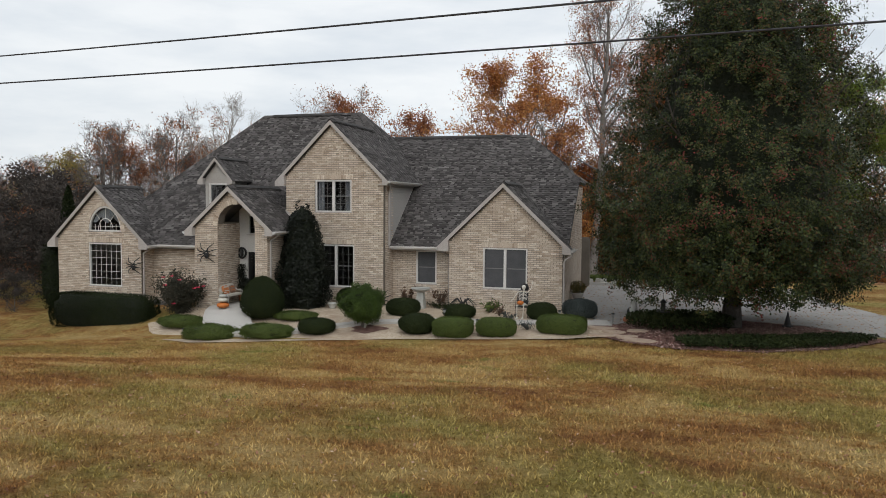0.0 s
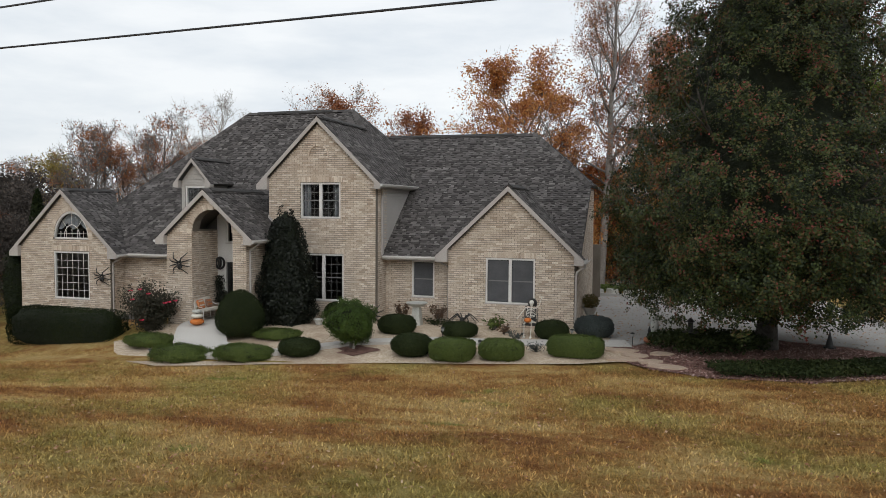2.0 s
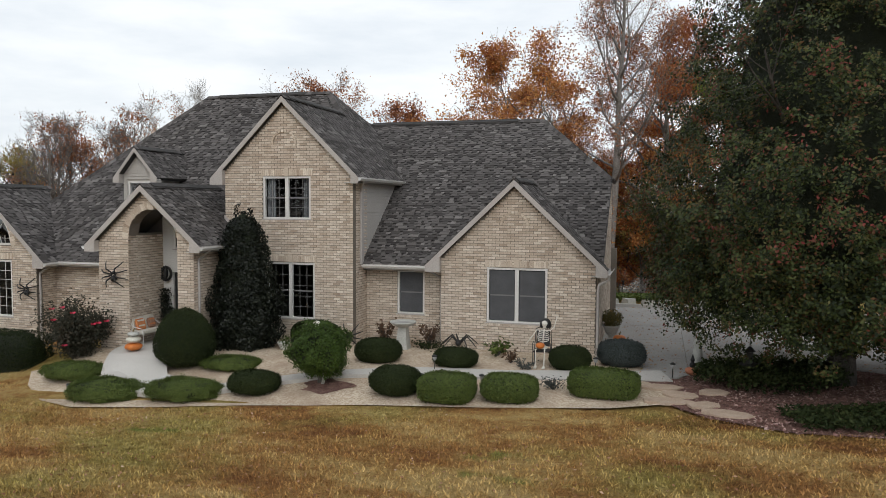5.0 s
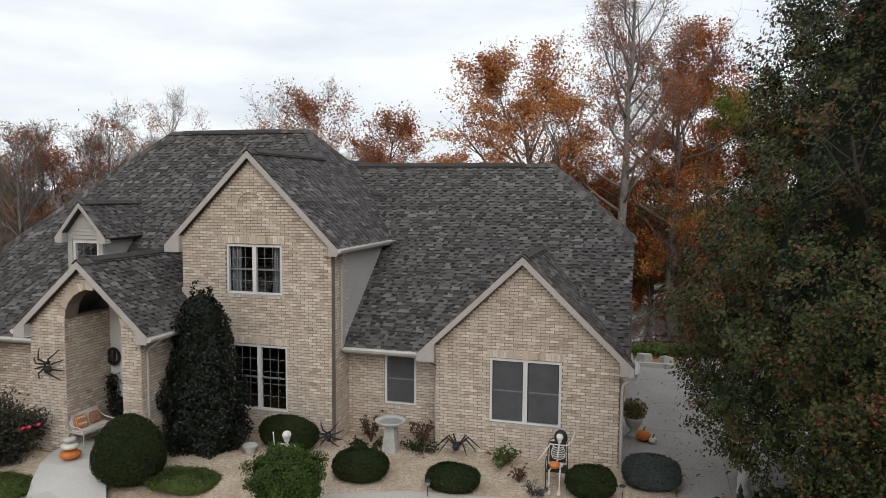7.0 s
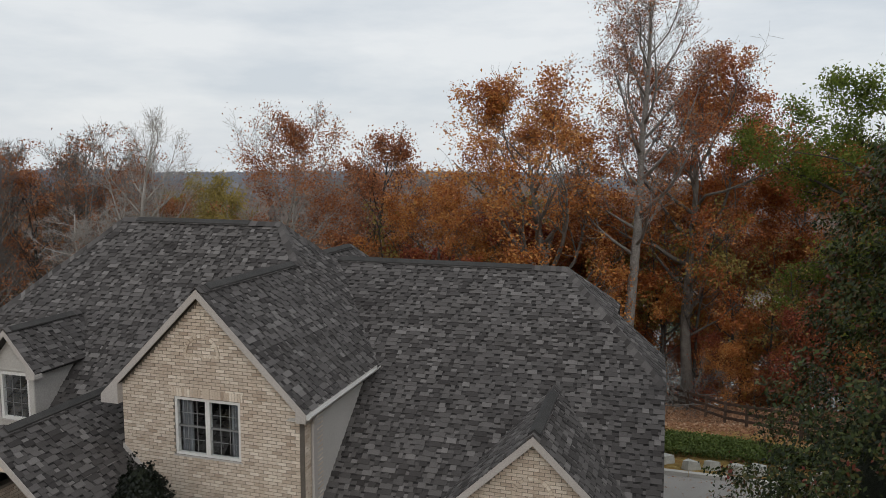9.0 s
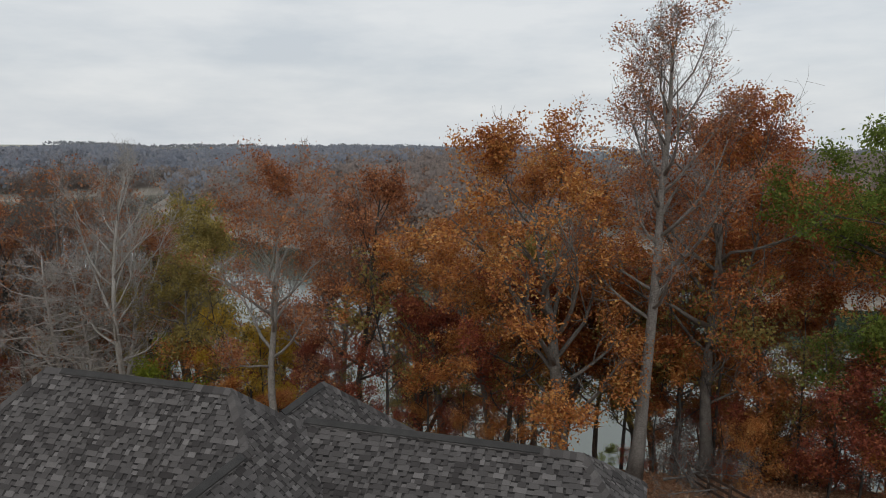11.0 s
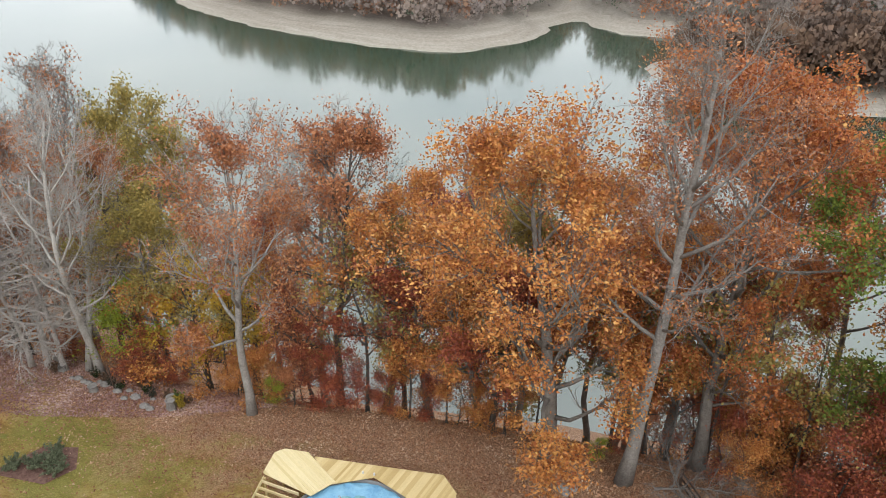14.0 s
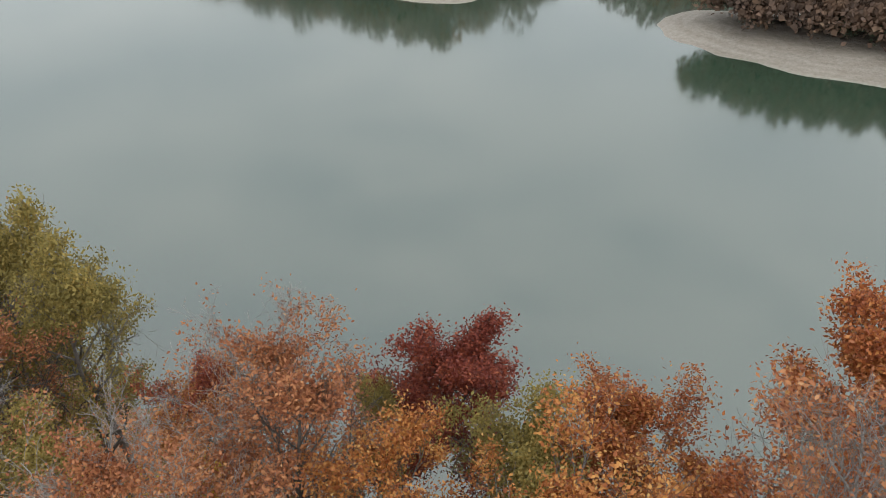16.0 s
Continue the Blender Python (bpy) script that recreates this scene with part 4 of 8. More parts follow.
part("porch_slab", Geo().slab([(-14.95, -3.4, 0.0), (-12.5, -3.4, 0.0), (-12.6, -2.9, 0.0), (-12.9, 0.1, 0.0), (-14.85, 0.1, 0.0), (-15.0, -3.0, 0.0)][::1], (0, 0, -0.5)), M_CONCRETE, house, "concrete porch floor")

APRON = [(-14.95, -3.4), (-14.75, -4.0), (-14.45, -4.6), (-14.1, -5.15), (-13.6, -5.55), (-12.9, -5.75), (-12.1, -5.95), (-11.4, -6.0), (-11.0, -5.7), (-11.0, -5.1), (-12.0, -4.8), (-12.5, -4.2), (-12.5, -3.4)]
apron = Geo()
for i in range(10):
    for j in range(7):
        a, c = -15.0 + i * 0.42, -6.1 + j * 0.42
        q = cut(cut(cut(cut(ccw(APRON), 1, 0, -a), -1, 0, a + 0.42), 0, 1, -c), 0, -1, c + 0.42)
        if len(q) >= 3 and area(q) > 1e-4:
            apron.slab([(x, y, (ground_z(x, y) + 0.09) * (1 - smooth01((y + 5.5) / 2.1))) for x, y in q], (0, 0, -0.15))
tagged(new("walkway_apron", apron.mesh("walkway_apron", M_CONCRETE)), "concrete walk widening in a curve before the porch", "walkway", kind="structure")

DRIVE = [(1.0, -2.6), (2.2, -2.1), (2.8, -1.1), (4.0, -0.1), (6.5, 0.65), (9.0, -0.1), (10.6, -1.5), (13.5, -3.2), (18, -5.4), (26, -8.5), (44, -14), (46, -9), (30, -3.0), (20, 0.4), (14.5, 2.4), (12.7, 4.0), (11.3, 8.5), (10.6, 12.4), (4.6, 12.4), (3.9, 11.6), (-0.25, 11.6), (-0.2, 0.4), (0.5, -0.2), (1.3, -1.0)]
driveway = tagged(new("driveway"), "wide pale concrete driveway beside the house, scattered with leaves", "driveway", kind="structure")
for i in range(16):
    for j in range(10):
        a, c, st = -0.5 + i * 3.0, -14.5 + j * 3.0, 2.985
        q = cut(cut(cut(cut(ccw(DRIVE), 1, 0, -a), -1, 0, a + st), 0, 1, -c), 0, -1, c + st)
        if len(q) >= 3 and area(q) > 0.02:
            part("slab", Geo().slab([(x, y, ground_z(x, y) + 0.06) for x, y in q], (0, 0, -0.12)), M_DRIVE, driveway)
kerb = tagged(new("kerb"), "raised pale concrete kerb at the drive's far edge", "kerb", kind="structure")
for i in range(7):
    part("kerb_stone", Geo().box(-0.3 + i * 1.4, 11.6, -0.3, 1.08 + i * 1.4, 11.8, 0.12), M_CONCRETE, kerb)

for k, (x, y, sx, sy, turn) in enumerate(((1.75, -3.3, 0.55, 0.3, 10), (2.2, -3.9, 0.5, 0.34, -12), (1.9, -4.5, 0.6, 0.3, 6), (2.7, -4.7, 0.45, 0.3, 30), (3.2, -5.3, 0.6, 0.32, -8), (3.0, -3.5, 0.4, 0.3, 14))):
    st = thing("stepping_stone", "flat tan stepping stone in the mulch", "stepping stone", "stepping stones", (x, y, ground_z(x, y) + 0.04))
    st.rotation_euler = (0, 0, radians(turn))
    rr2 = random.Random(k)
    pts = [(sx * math.cos(t) * rr2.uniform(0.85, 1.1), sy * math.sin(t) * rr2.uniform(0.85, 1.1), 0.05) for t in np.linspace(0, 2 * math.pi, 8)[:-1]]
    part("slab", Geo().slab(pts, (0, 0, -0.06)), M_PAVER, st)

# ---- shrubs ----
LEAF_BOX = leaf_mat("boxwood_leaves", [(0.0, (0.041, 0.0615, 0.01476)), (0.5, (0.0861, 0.123, 0.02788)), (1.0, (0.164, 0.1968, 0.0492))], 0.55, 0.2)
LEAF_YEW = leaf_mat("yew_leaves", [(0.0, (0.0098, 0.0168, 0.0056)), (0.5, (0.0224, 0.0336, 0.0105)), (1.0, (0.0595, 0.07, 0.0224))], 0.65, 0.12, 0.15)
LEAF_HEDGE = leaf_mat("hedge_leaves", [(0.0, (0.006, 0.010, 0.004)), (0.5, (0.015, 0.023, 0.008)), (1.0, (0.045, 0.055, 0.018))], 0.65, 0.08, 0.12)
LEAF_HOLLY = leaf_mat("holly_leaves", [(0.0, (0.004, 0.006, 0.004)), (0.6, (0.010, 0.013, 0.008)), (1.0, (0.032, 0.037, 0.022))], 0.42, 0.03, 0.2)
LEAF_CEDAR = leaf_mat("golden_cedar_leaves", [(0.0, (0.0217, 0.0434, 0.00744)), (0.5, (0.0465, 0.0837, 0.0124)), (1.0, (0.093, 0.1302, 0.0217))], 0.6, 0.2)
LEAF_BLUE = leaf_mat("blue_juniper_leaves", [(0.0, (0.024, 0.031, 0.031)), (0.5, (0.05, 0.062, 0.06)), (1.0, (0.12, 0.14, 0.13))], 0.7, 0.1)
LEAF_ROSE = leaf_mat("rose_leaves", [(0.0, (0.022, 0.026, 0.018)), (0.5, (0.05, 0.05, 0.034)), (1.0, (0.10, 0.075, 0.055))], 0.6, 0.2)
LEAF_DRY = leaf_mat("dried_leaves", [(0.0, (0.07, 0.045, 0.03)), (0.5, (0.14, 0.085, 0.055)), (1.0, (0.2, 0.14, 0.09))], 0.8, 0.2)
LEAF_OLIVE_E = leaf_mat("mum_leaves", [(0.0, (0.05, 0.052, 0.016)), (0.6, (0.12, 0.10, 0.03)), (0.9, (0.30, 0.17, 0.03)), (1.0, (0.42, 0.22, 0.04))], 0.7, 0.2)
LEAF_YELLOW_E = leaf_mat("yellow_border_leaves", [(0.0, (0.2, 0.14, 0.02)), (1.0, (0.48, 0.36, 0.05))], 0.7, 0.3)
# near-black colour that stands for the shade inside a crown
M_SHADE_CORE = two_tone("shrub_shade", (0.012, 0.018, 0.008), (0.022, 0.03, 0.012), 6.0, 40, 0.95, bump_by=1.0, dist=0.05)


def shrub(name, label, category, x, y, w, d, h, leaf, count, size=0.034, square=2.0, lumps=0.06, taper=0.0, lift=0.0, turn=0.0, group="clipped shrubs in the bed", z0=None, loose=0.02):
    """A clipped shrub: a core coloured dark as its inner shade and a coat of small leaves on a rounded block."""
    t = thing(name, label, category, group, (x, y, (ground_z(x, y) if z0 is None else z0) + 0.03 + lift))
    t.rotation_euler = (0, 0, radians(turn))
    seed = abs(hash((round(x * 100), round(y * 100)))) % 100000
    rng = np.random.default_rng(seed)

    def surface(u):
        a = np.abs(u) ** square
        k = (a.sum(1)) ** (-1 / square)
        p = u * k[:, None]
        lum = np.array([noise.noise((q[0] * 2.2 + seed, q[1] * 2.2, q[2] * 2.2)) + 0.5 * noise.noise((q[0] * 5 + seed, q[1] * 5, q[2] * 5)) for q in p])
        p = p * (1 + lumps * lum)[:, None]
        up = (p[:, 2] + 1) / 2
        s = 1 - taper * up
        return np.stack([p[:, 0] * w / 2 * s, p[:, 1] * d / 2 * s, up * h], 1)

    u = rng.normal(size=(count, 3))
    u /= np.linalg.norm(u, axis=1, keepdims=True)
    u = u[u[:, 2] > -0.93]
    p = surface(u) + rng.normal(size=u.shape) * loose
    mid_p = np.array([0, 0, h * 0.45])
    o = p - mid_p
    o /= np.linalg.norm(o, axis=1, keepdims=True) + 1e-9
    ax, ay = random_axes(rng, len(p), size, 0.15, o)
    part("foliage", quads_mesh("foliage", p, ax, ay, leaf), leaf, t)
    g = Geo()
    nu, nv = 16, 9
    dirs_ = np.array([(math.cos(2 * math.pi * i / nu) * math.sin(math.pi * (j + 0.001) / (nv - 1) * 0.999), math.sin(2 * math.pi * i / nu) * math.sin(math.pi * (j + 0.001) / (nv - 1) * 0.999), -math.cos(math.pi * j / (nv - 1))) for j in range(nv) for i in range(nu)])
    c = surface(dirs_)
    c = (c - mid_p) * 0.93 + mid_p
    g.add(c.tolist(), [(j * nu + i, j * nu + (i + 1) % nu, (j + 1) * nu + (i + 1) % nu, (j + 1) * nu + i) for j in range(nv - 1) for i in range(nu)])
    part("core", g, M_SHADE_CORE, t, smooth=True)
    return t


SHRUBS = [
    ("low_juniper", "low spreading clipped evergreen in pale gravel", -13.15, -5.95, 2.0, 1.4, 0.46, LEAF_BOX, 2.6, 0.26),
    ("low_juniper", "low spreading clipped evergreen in pale gravel", -10.72, -5.75, 1.9, 1.3, 0.42, LEAF_BOX, 2.6, 0.26),
    ("boxwood", "round clipped evergreen shrub in gravel", -8.85, -5.27, 1.36, 1.16, 0.54, LEAF_YEW, 2.4, 0.05),
    ("boxwood", "large rounded dark clipped shrub by the walk", -4.89, -4.91, 1.34, 1.2, 0.7, LEAF_YEW, 2.2, 0.05),
    ("boxwood", "square-clipped bright boxwood in gravel", -3.43, -5.1, 1.37, 1.17, 0.62, LEAF_BOX, 4.0, 0.04),
    ("boxwood", "square-clipped bright boxwood in gravel", -1.87, -4.85, 1.36, 1.13, 0.58, LEAF_BOX, 3.4, 0.04),
    ("boxwood", "wide square-clipped boxwood in gravel", 0.38, -4.06, 1.68, 1.3, 0.57, LEAF_BOX, 4.2, 0.04),
    ("boxwood", "round dark clipped shrub beside the chair", -0.74, -1.77, 1.12, 1.0, 0.64, LEAF_YEW, 2.5, 0.05),
    ("blue_juniper", "rounded blue-grey juniper at the house corner", 0.65, -0.88, 1.34, 1.15, 0.74, LEAF_BLUE, 2.3, 0.08),
    ("boxwood", "flat dark clipped shrub near the wing wall", -3.99, -2.31, 1.26, 1.07, 0.5, LEAF_YEW, 2.5, 0.05),
    ("boxwood", "flat dark clipped shrub before the bird bath", -6.38, -2.39, 1.35, 1.14, 0.66, LEAF_YEW, 2.5, 0.05),
    ("boxwood", "green clipped shrub against the brick wall", -9.1, -1.05, 1.74, 1.0, 0.85, LEAF_YEW, 2.4, 0.06),
    ("yew", "large dark globe-clipped yew by the porch walk", -12.05, -3.9, 2.08, 1.95, 1.72, LEAF_YEW, 2.1, 0.03),
    ("low_juniper", "thin low evergreen mat in gravel", -10.58, -3.72, 1.67, 1.2, 0.2, LEAF_BOX, 3.0, 0.1),
    ("low_juniper", "low spreading evergreen mat by the walk", -15.3, -4.85, 1.75, 1.25, 0.36, LEAF_BOX, 2.5, 0.26),
]
for nm_, lab, x, y, w, d, h, lf, sq, lm in SHRUBS:
    n_l = int(5600 * (w * d + w * h * 2))
    shrub(nm_, lab, "shrub", x, y, w, d, h, lf, min(n_l, 24000), 0.024, sq, lm, taper=0.36 if nm_ == "yew" else 0.0, loose=0.035 if nm_ == "low_juniper" else 0.022, turn=(len(lab) % 7) * 3 - 9)

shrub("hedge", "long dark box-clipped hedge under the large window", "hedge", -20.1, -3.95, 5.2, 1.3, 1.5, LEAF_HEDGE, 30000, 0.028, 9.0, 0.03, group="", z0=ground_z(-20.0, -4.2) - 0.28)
ct = shrub("golden_cedar", "upright bright green irregular evergreen in a mulch ring", "shrub", -7.28, -4.52, 1.5, 1.35, 1.3, LEAF_CEDAR, 20000, 0.03, 2.2, 0.42, lift=0.28, group="", loose=0.05)
part("stem", Geo().tube([(0, 0, -0.4), (0.05, 0, 0.1), (0.1, 0.05, 0.5)], [0.07, 0.055, 0.05], 7), M_BARK, ct)
part("stem", Geo().tube([(0.12, -0.08, -0.4), (0.22, -0.08, 0.05), (0.15, 0, 0.4)], [0.05, 0.045, 0.04], 7), M_BARK_PALE, ct)
drape("mulch_ring", [(-7.0 + (0.68 + 0.16 * math.sin(3 * t + 1) + 0.08 * math.sin(7 * t)) * math.cos(t), -4.75 + (0.5 + 0.1 * math.sin(4 * t)) * math.sin(t)) for t in np.linspace(0, 2 * math.pi, 30)[:-1]], 0.5, 0.062, M_MULCH, "ring of red-brown mulch under the evergreen", "mulch")

# tall dark holly against the tower, loose and pointed
hol = thing("holly", "tall dark glossy holly grown up against the brick", "holly tree", at=(-11.35, -1.75, ground_z(-11.35, -1.75)))
hr = np.random.default_rng(41)
H_STEPS = [(0.0, 0.95), (0.5, 1.25), (1.2, 1.2), (2.2, 1.04), (3.0, 0.9), (3.6, 0.76), (4.0, 0.62), (4.25, 0.36), (4.4, 0.1)]
hz = hr.uniform(0.02, 4.3, 30000)
rad_h = np.interp(hz, [a for a, _ in H_STEPS], [b_ for _, b_ in H_STEPS])
ang_h = hr.uniform(0, 2 * math.pi, len(hz))
lump_h = np.array([1 + 0.34 * noise.noise((math.cos(a) * 1.8, math.sin(a) * 1.8, z * 1.5)) + 0.2 * noise.noise((math.cos(a) * 5, math.sin(a) * 5, z * 4)) for a, z in zip(ang_h, hz)])
rr_h = rad_h * lump_h * (1 - 0.35 * hr.random(len(hz)) ** 2)
keep_h = hr.random(len(hz)) < rad_h / 1.45
hp = np.stack([rr_h * np.cos(ang_h), rr_h * np.sin(ang_h) * 0.72, hz], 1)[keep_h]
ho = np.stack([np.cos(ang_h), np.sin(ang_h), 0 * hz + 0.4], 1)[keep_h]
ax, ay = random_axes(hr, len(hp), 0.05, 0.1, ho)
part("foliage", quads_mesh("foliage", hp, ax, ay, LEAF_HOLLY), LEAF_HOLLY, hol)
# added solid core, the holly's inner shade put into its colour
part("core", Geo().lathe([(r * 0.75, z) for z, r in H_STEPS], sides=14, sy=0.72), M_SHADE_CORE, hol, smooth=True)
for dx, zz in ((-0.25, 4.75), (0.28, 4.6), (0.0, 4.5)):
    lp = np.stack([dx + hr.normal(size=160) * 0.05, hr.normal(size=160) * 0.05, hr.uniform(3.9, zz, 160)], 1)
    ax, ay = random_axes(hr, 160, 0.045)
    part("shoot", quads_mesh("shoot", lp, ax, ay, LEAF_HOLLY), LEAF_HOLLY, hol)

# rose bush by the porch
M_PETAL = two_tone("red_rose_petals", (0.42, 0.02, 0.05), (0.62, 0.05, 0.11), 20, 60, 0.6, bump_by=0.0)
rose = thing("rose_bush", "leggy rose bush with a few red blooms", "rose bush", at=(-16.2, -3.75, ground_z(-16.2, -3.75)))
rg_ = random.Random(6)
canes, ct_tips = Geo(), []
for k in range(34):
    a = rg_.uniform(0, 6.28)
    sp_ = rg_.uniform(0.2, 1.15)
    pts = [(0.15 * math.cos(a), 0.15 * math.sin(a), 0), (sp_ * 0.6 * math.cos(a), sp_ * 0.6 * math.sin(a), rg_.uniform(0.6, 1.0)), (sp_ * math.cos(a), sp_ * math.sin(a), rg_.uniform(1.1, 2.0) - sp_ * 0.35)]
    canes.tube(pts, [0.014, 0.011, 0.006], 4)
    for t in np.linspace(0.2, 1, 14):
        i = 0 if t < 0.5 else 1
        f = (t - 0.5 * i) * 2
        ct_tips.append([pts[i][j] + (pts[i + 1][j] - pts[i][j]) * f for j in range(3)])
part("canes", canes, M_BARK_DARK, rose)
part("foliage", leaves_on_early(np.array(ct_tips), 13000, 0.045, 0.16, LEAF_ROSE, 9), LEAF_ROSE, rose)
for k, (dx, dy, dz) in enumerate(((1.15, -0.35, 1.22), (1.32, -0.2, 1.26), (1.0, -0.4, 1.18), (0.1, -0.7, 1.7), (-0.4, -0.6, 1.62), (-0.2, -0.75, 1.3), (0.3, -0.85, 0.55), (0.5, -0.7, 1.55))):
    g = Geo()
    for j in range(9):
        a = j * 2.4
        r = 0.035 + 0.012 * (j % 3)
        g.add([(dx + r * math.cos(a), dy + r * math.sin(a), dz), (dx + 1.7 * r * math.cos(a + 0.5), dy + 1.7 * r * math.sin(a + 0.5), dz + 0.04), (dx + 1.2 * r * math.cos(a + 1.1), dy + 1.2 * r * math.sin(a + 1.1), dz + 0.07), (dx, dy, dz + 0.02)], [(0, 1, 2, 3)])
    part("bloom", g, M_PETAL, rose, "red rose bloom")


def tuft(name, label, category, x, y, count, h, w, leaf, size=0.05, group=""):
    """A small loose plant of stems and leaves."""
    t = thing(name, label, category, group, (x, y, ground_z(x, y) + 0.04))
    rg2 = random.Random(int(x * 97 + y * 31))
    g, tp = Geo(), []
    for k in range(14):
        a = rg2.uniform(0, 6.28)
        e = (w * rg2.uniform(0.2, 0.5) * math.cos(a), w * rg2.uniform(0.2, 0.5) * math.sin(a), h * rg2.uniform(0.6, 1.0))
        g.tube([(0, 0, -0.05), (e[0] * 0.4, e[1] * 0.4, e[2] * 0.55), e], [0.01, 0.008, 0.004], 4)
        tp += [[e[j] * f for j in range(3)] for f in np.linspace(0.35, 1, 6)]
    part("stems", g, M_BARK_DARK, t)
    part("foliage", leaves_on_early(np.array(tp), count, size, 0.05, leaf, 3), leaf, t)
    return t


tuft("dried_plant", "drying brown-leaved plant beside the bird bath", "plant", -7.05, 0.0, 240, 0.85, 0.7, LEAF_DRY, 0.06)
tuft("dried_plant", "drying brown-leaved plant beside the bird bath", "plant", -5.55, 0.05, 240, 0.8, 0.8, LEAF_DRY, 0.06)
tuft("dried_plant", "small withered plant in gravel", "plant", -2.5, -1.6, 130, 0.45, 0.5, LEAF_DRY)
tuft("grey_herb", "low grey herb in gravel", "plant", -2.0, -2.25, 320, 0.28, 0.75, LEAF_BLUE, 0.03)
tuft("grey_herb", "low dry grey herb in gravel", "plant", -0.9, -4.0, 320, 0.3, 0.6, LEAF_BLUE, 0.03)
tuft("iris_clump", "clump of green strap-leaved plants at the wall", "plant", -3.1, -0.75, 260, 0.5, 1.1, LEAF_BOX, 0.07)
tuft("ground_cover", "low green ground cover at the bird bath", "plant", -6.9, -0.45, 420, 0.22, 1.4, LEAF_YEW, 0.04)
tuft("ground_cover", "low green ground cover at the bird bath", "plant", -5.4, -0.35, 420, 0.22, 1.4, LEAF_YEW, 0.04)

# dark ivy and fallen leaves under the pear tree, joined masses


def in_poly(px, py, poly):
    return inside_dist_early(px, py, np.array(poly)) > 0


def scatter(name, label, category, poly, count, size, mat, lift=(0.03, 0.06), flat=2.0, height=0.0, seed=1, fade=None):
    """Many small leaves lying in an outline, as one mass."""
    rng = np.random.default_rng(seed)
    xs_, ys_ = [p[0] for p in poly], [p[1] for p in poly]
    px, py = rng.uniform(min(xs_), max(xs_), count * 3), rng.uniform(min(ys_), max(ys_), count * 3)
    ok = in_poly(px, py, poly)
    if fade is not None:
        ok &= rng.random(len(px)) < fade(px, py)
    px, py = px[ok][:count], py[ok][:count]
    mound = np.clip(inside_dist_early(px, py, np.array(poly)) * 1.3, 0.12, 1.0)
    pz = np.array([ground_z(a, c) for a, c in zip(px, py)]) + rng.uniform(*lift, len(px)) + height * mound * rng.random(len(px)) ** 0.5
    ax, ay = random_axes(rng, len(px), size, flat)
    return tagged(new(name, quads_mesh(name, np.stack([px, py, pz], 1), ax, ay, mat)), label, category, kind="stuff")


LEAF_FALLEN = leaf_mat("fallen_leaves", [(0.0, (0.10, 0.04, 0.025)), (0.4, (0.26, 0.12, 0.06)), (0.7, (0.42, 0.25, 0.15)), (1.0, (0.66, 0.53, 0.40))], 0.8, 0.1)
LEAF_FALLEN_RED = leaf_mat("fallen_red_leaves", [(0.0, (0.12, 0.05, 0.045)), (0.5, (0.27, 0.15, 0.13)), (1.0, (0.55, 0.42, 0.38))], 0.8, 0.1)
IVY_FRONT = [(4.6, -6.15), (6.9, -5.95), (9.3, -4.6), (10.3, -3.5), (10.9, -2.6), (9.6, -2.6), (8.0, -3.6), (6.0, -4.3), (4.2, -5.0)]
IVY_LEFT = [(2.5, -2.9), (2.9, -1.6), (4.4, -0.7), (6.0, -0.9), (6.4, -2.2), (5.4, -3.2), (3.8, -3.6)]
scatter("ivy", "dark green ivy along the island's front edge", "ivy", IVY_FRONT, 9000, 0.05, LEAF_YEW, (0.05, 0.1), 0.8, 0.2, 21)
scatter("ivy", "dark mound of evergreen ground cover under the tree", "ivy", IVY_LEFT, 6500, 0.055, LEAF_YEW, (0.05, 0.1), 0.8, 0.5, 22)
scatter("fallen_leaves", "red-brown fallen leaves in the island bed", "fallen leaves", ISLE, 12000, 0.05, LEAF_FALLEN_RED, seed=23)
scatter("fallen_leaves", "brown leaves scattered on the drive", "fallen leaves", DRIVE, 7000, 0.045, LEAF_FALLEN, (0.07, 0.085), 4.0, seed=24)
FRONT_LAWN = [(-30, -26), (18, -26), (18, -5.5), (11, -4.0), (4.4, -6.4), (1.9, -5.2), (-5.7, -5.95), (-13.4, -7.1), (-17, -5.2), (-30, -5)]
scatter("fallen_leaves", "pale leaves scattered over the front lawn", "fallen leaves", FRONT_LAWN, 9000, 0.04, LEAF_FALLEN, (0.02, 0.05), 3.0, seed=25)
BACK_LAWN = [(-70, 20), (-50, 12), (-30, 14), (-20, 14), (-9, 15), (1, 17), (10, 16), (26, 20), (26, 36), (-8, 36), (-70, 38)]
scatter("fallen_leaves", "orange-brown leaf litter on the back slope", "fallen leaves", BACK_LAWN, 70000, 0.08, LEAF_FALLEN, (0.02, 0.06), 2.5, seed=26, fade=lambda px, py: np.clip((py + 0.22 * (px + 20) - 19) / 8, 0.1, 1))
scatter("fallen_leaves", "thick purplish leaf litter under the bare trees", "fallen leaves", [(-70, 22), (-46, 25), (-38, 26.5), (-30, 29), (-24, 32), (-30, 35), (-70, 36)], 60000, 0.085, LEAF_FALLEN_RED, (0.02, 0.06), 2.5, seed=27)

# mown grass blades
m, n, l, b = material("grass_blades", 0.8, 0, 0.2)
blade = n.new("ShaderNodeNewGeometry").outputs["Random Per Island"]
tone = n.new("ShaderNodeMixRGB")
tone.blend_type = "MULTIPLY"
tone.inputs[0].default_value = 1.0
l.new(lawn_colour(n, l), tone.inputs[1])
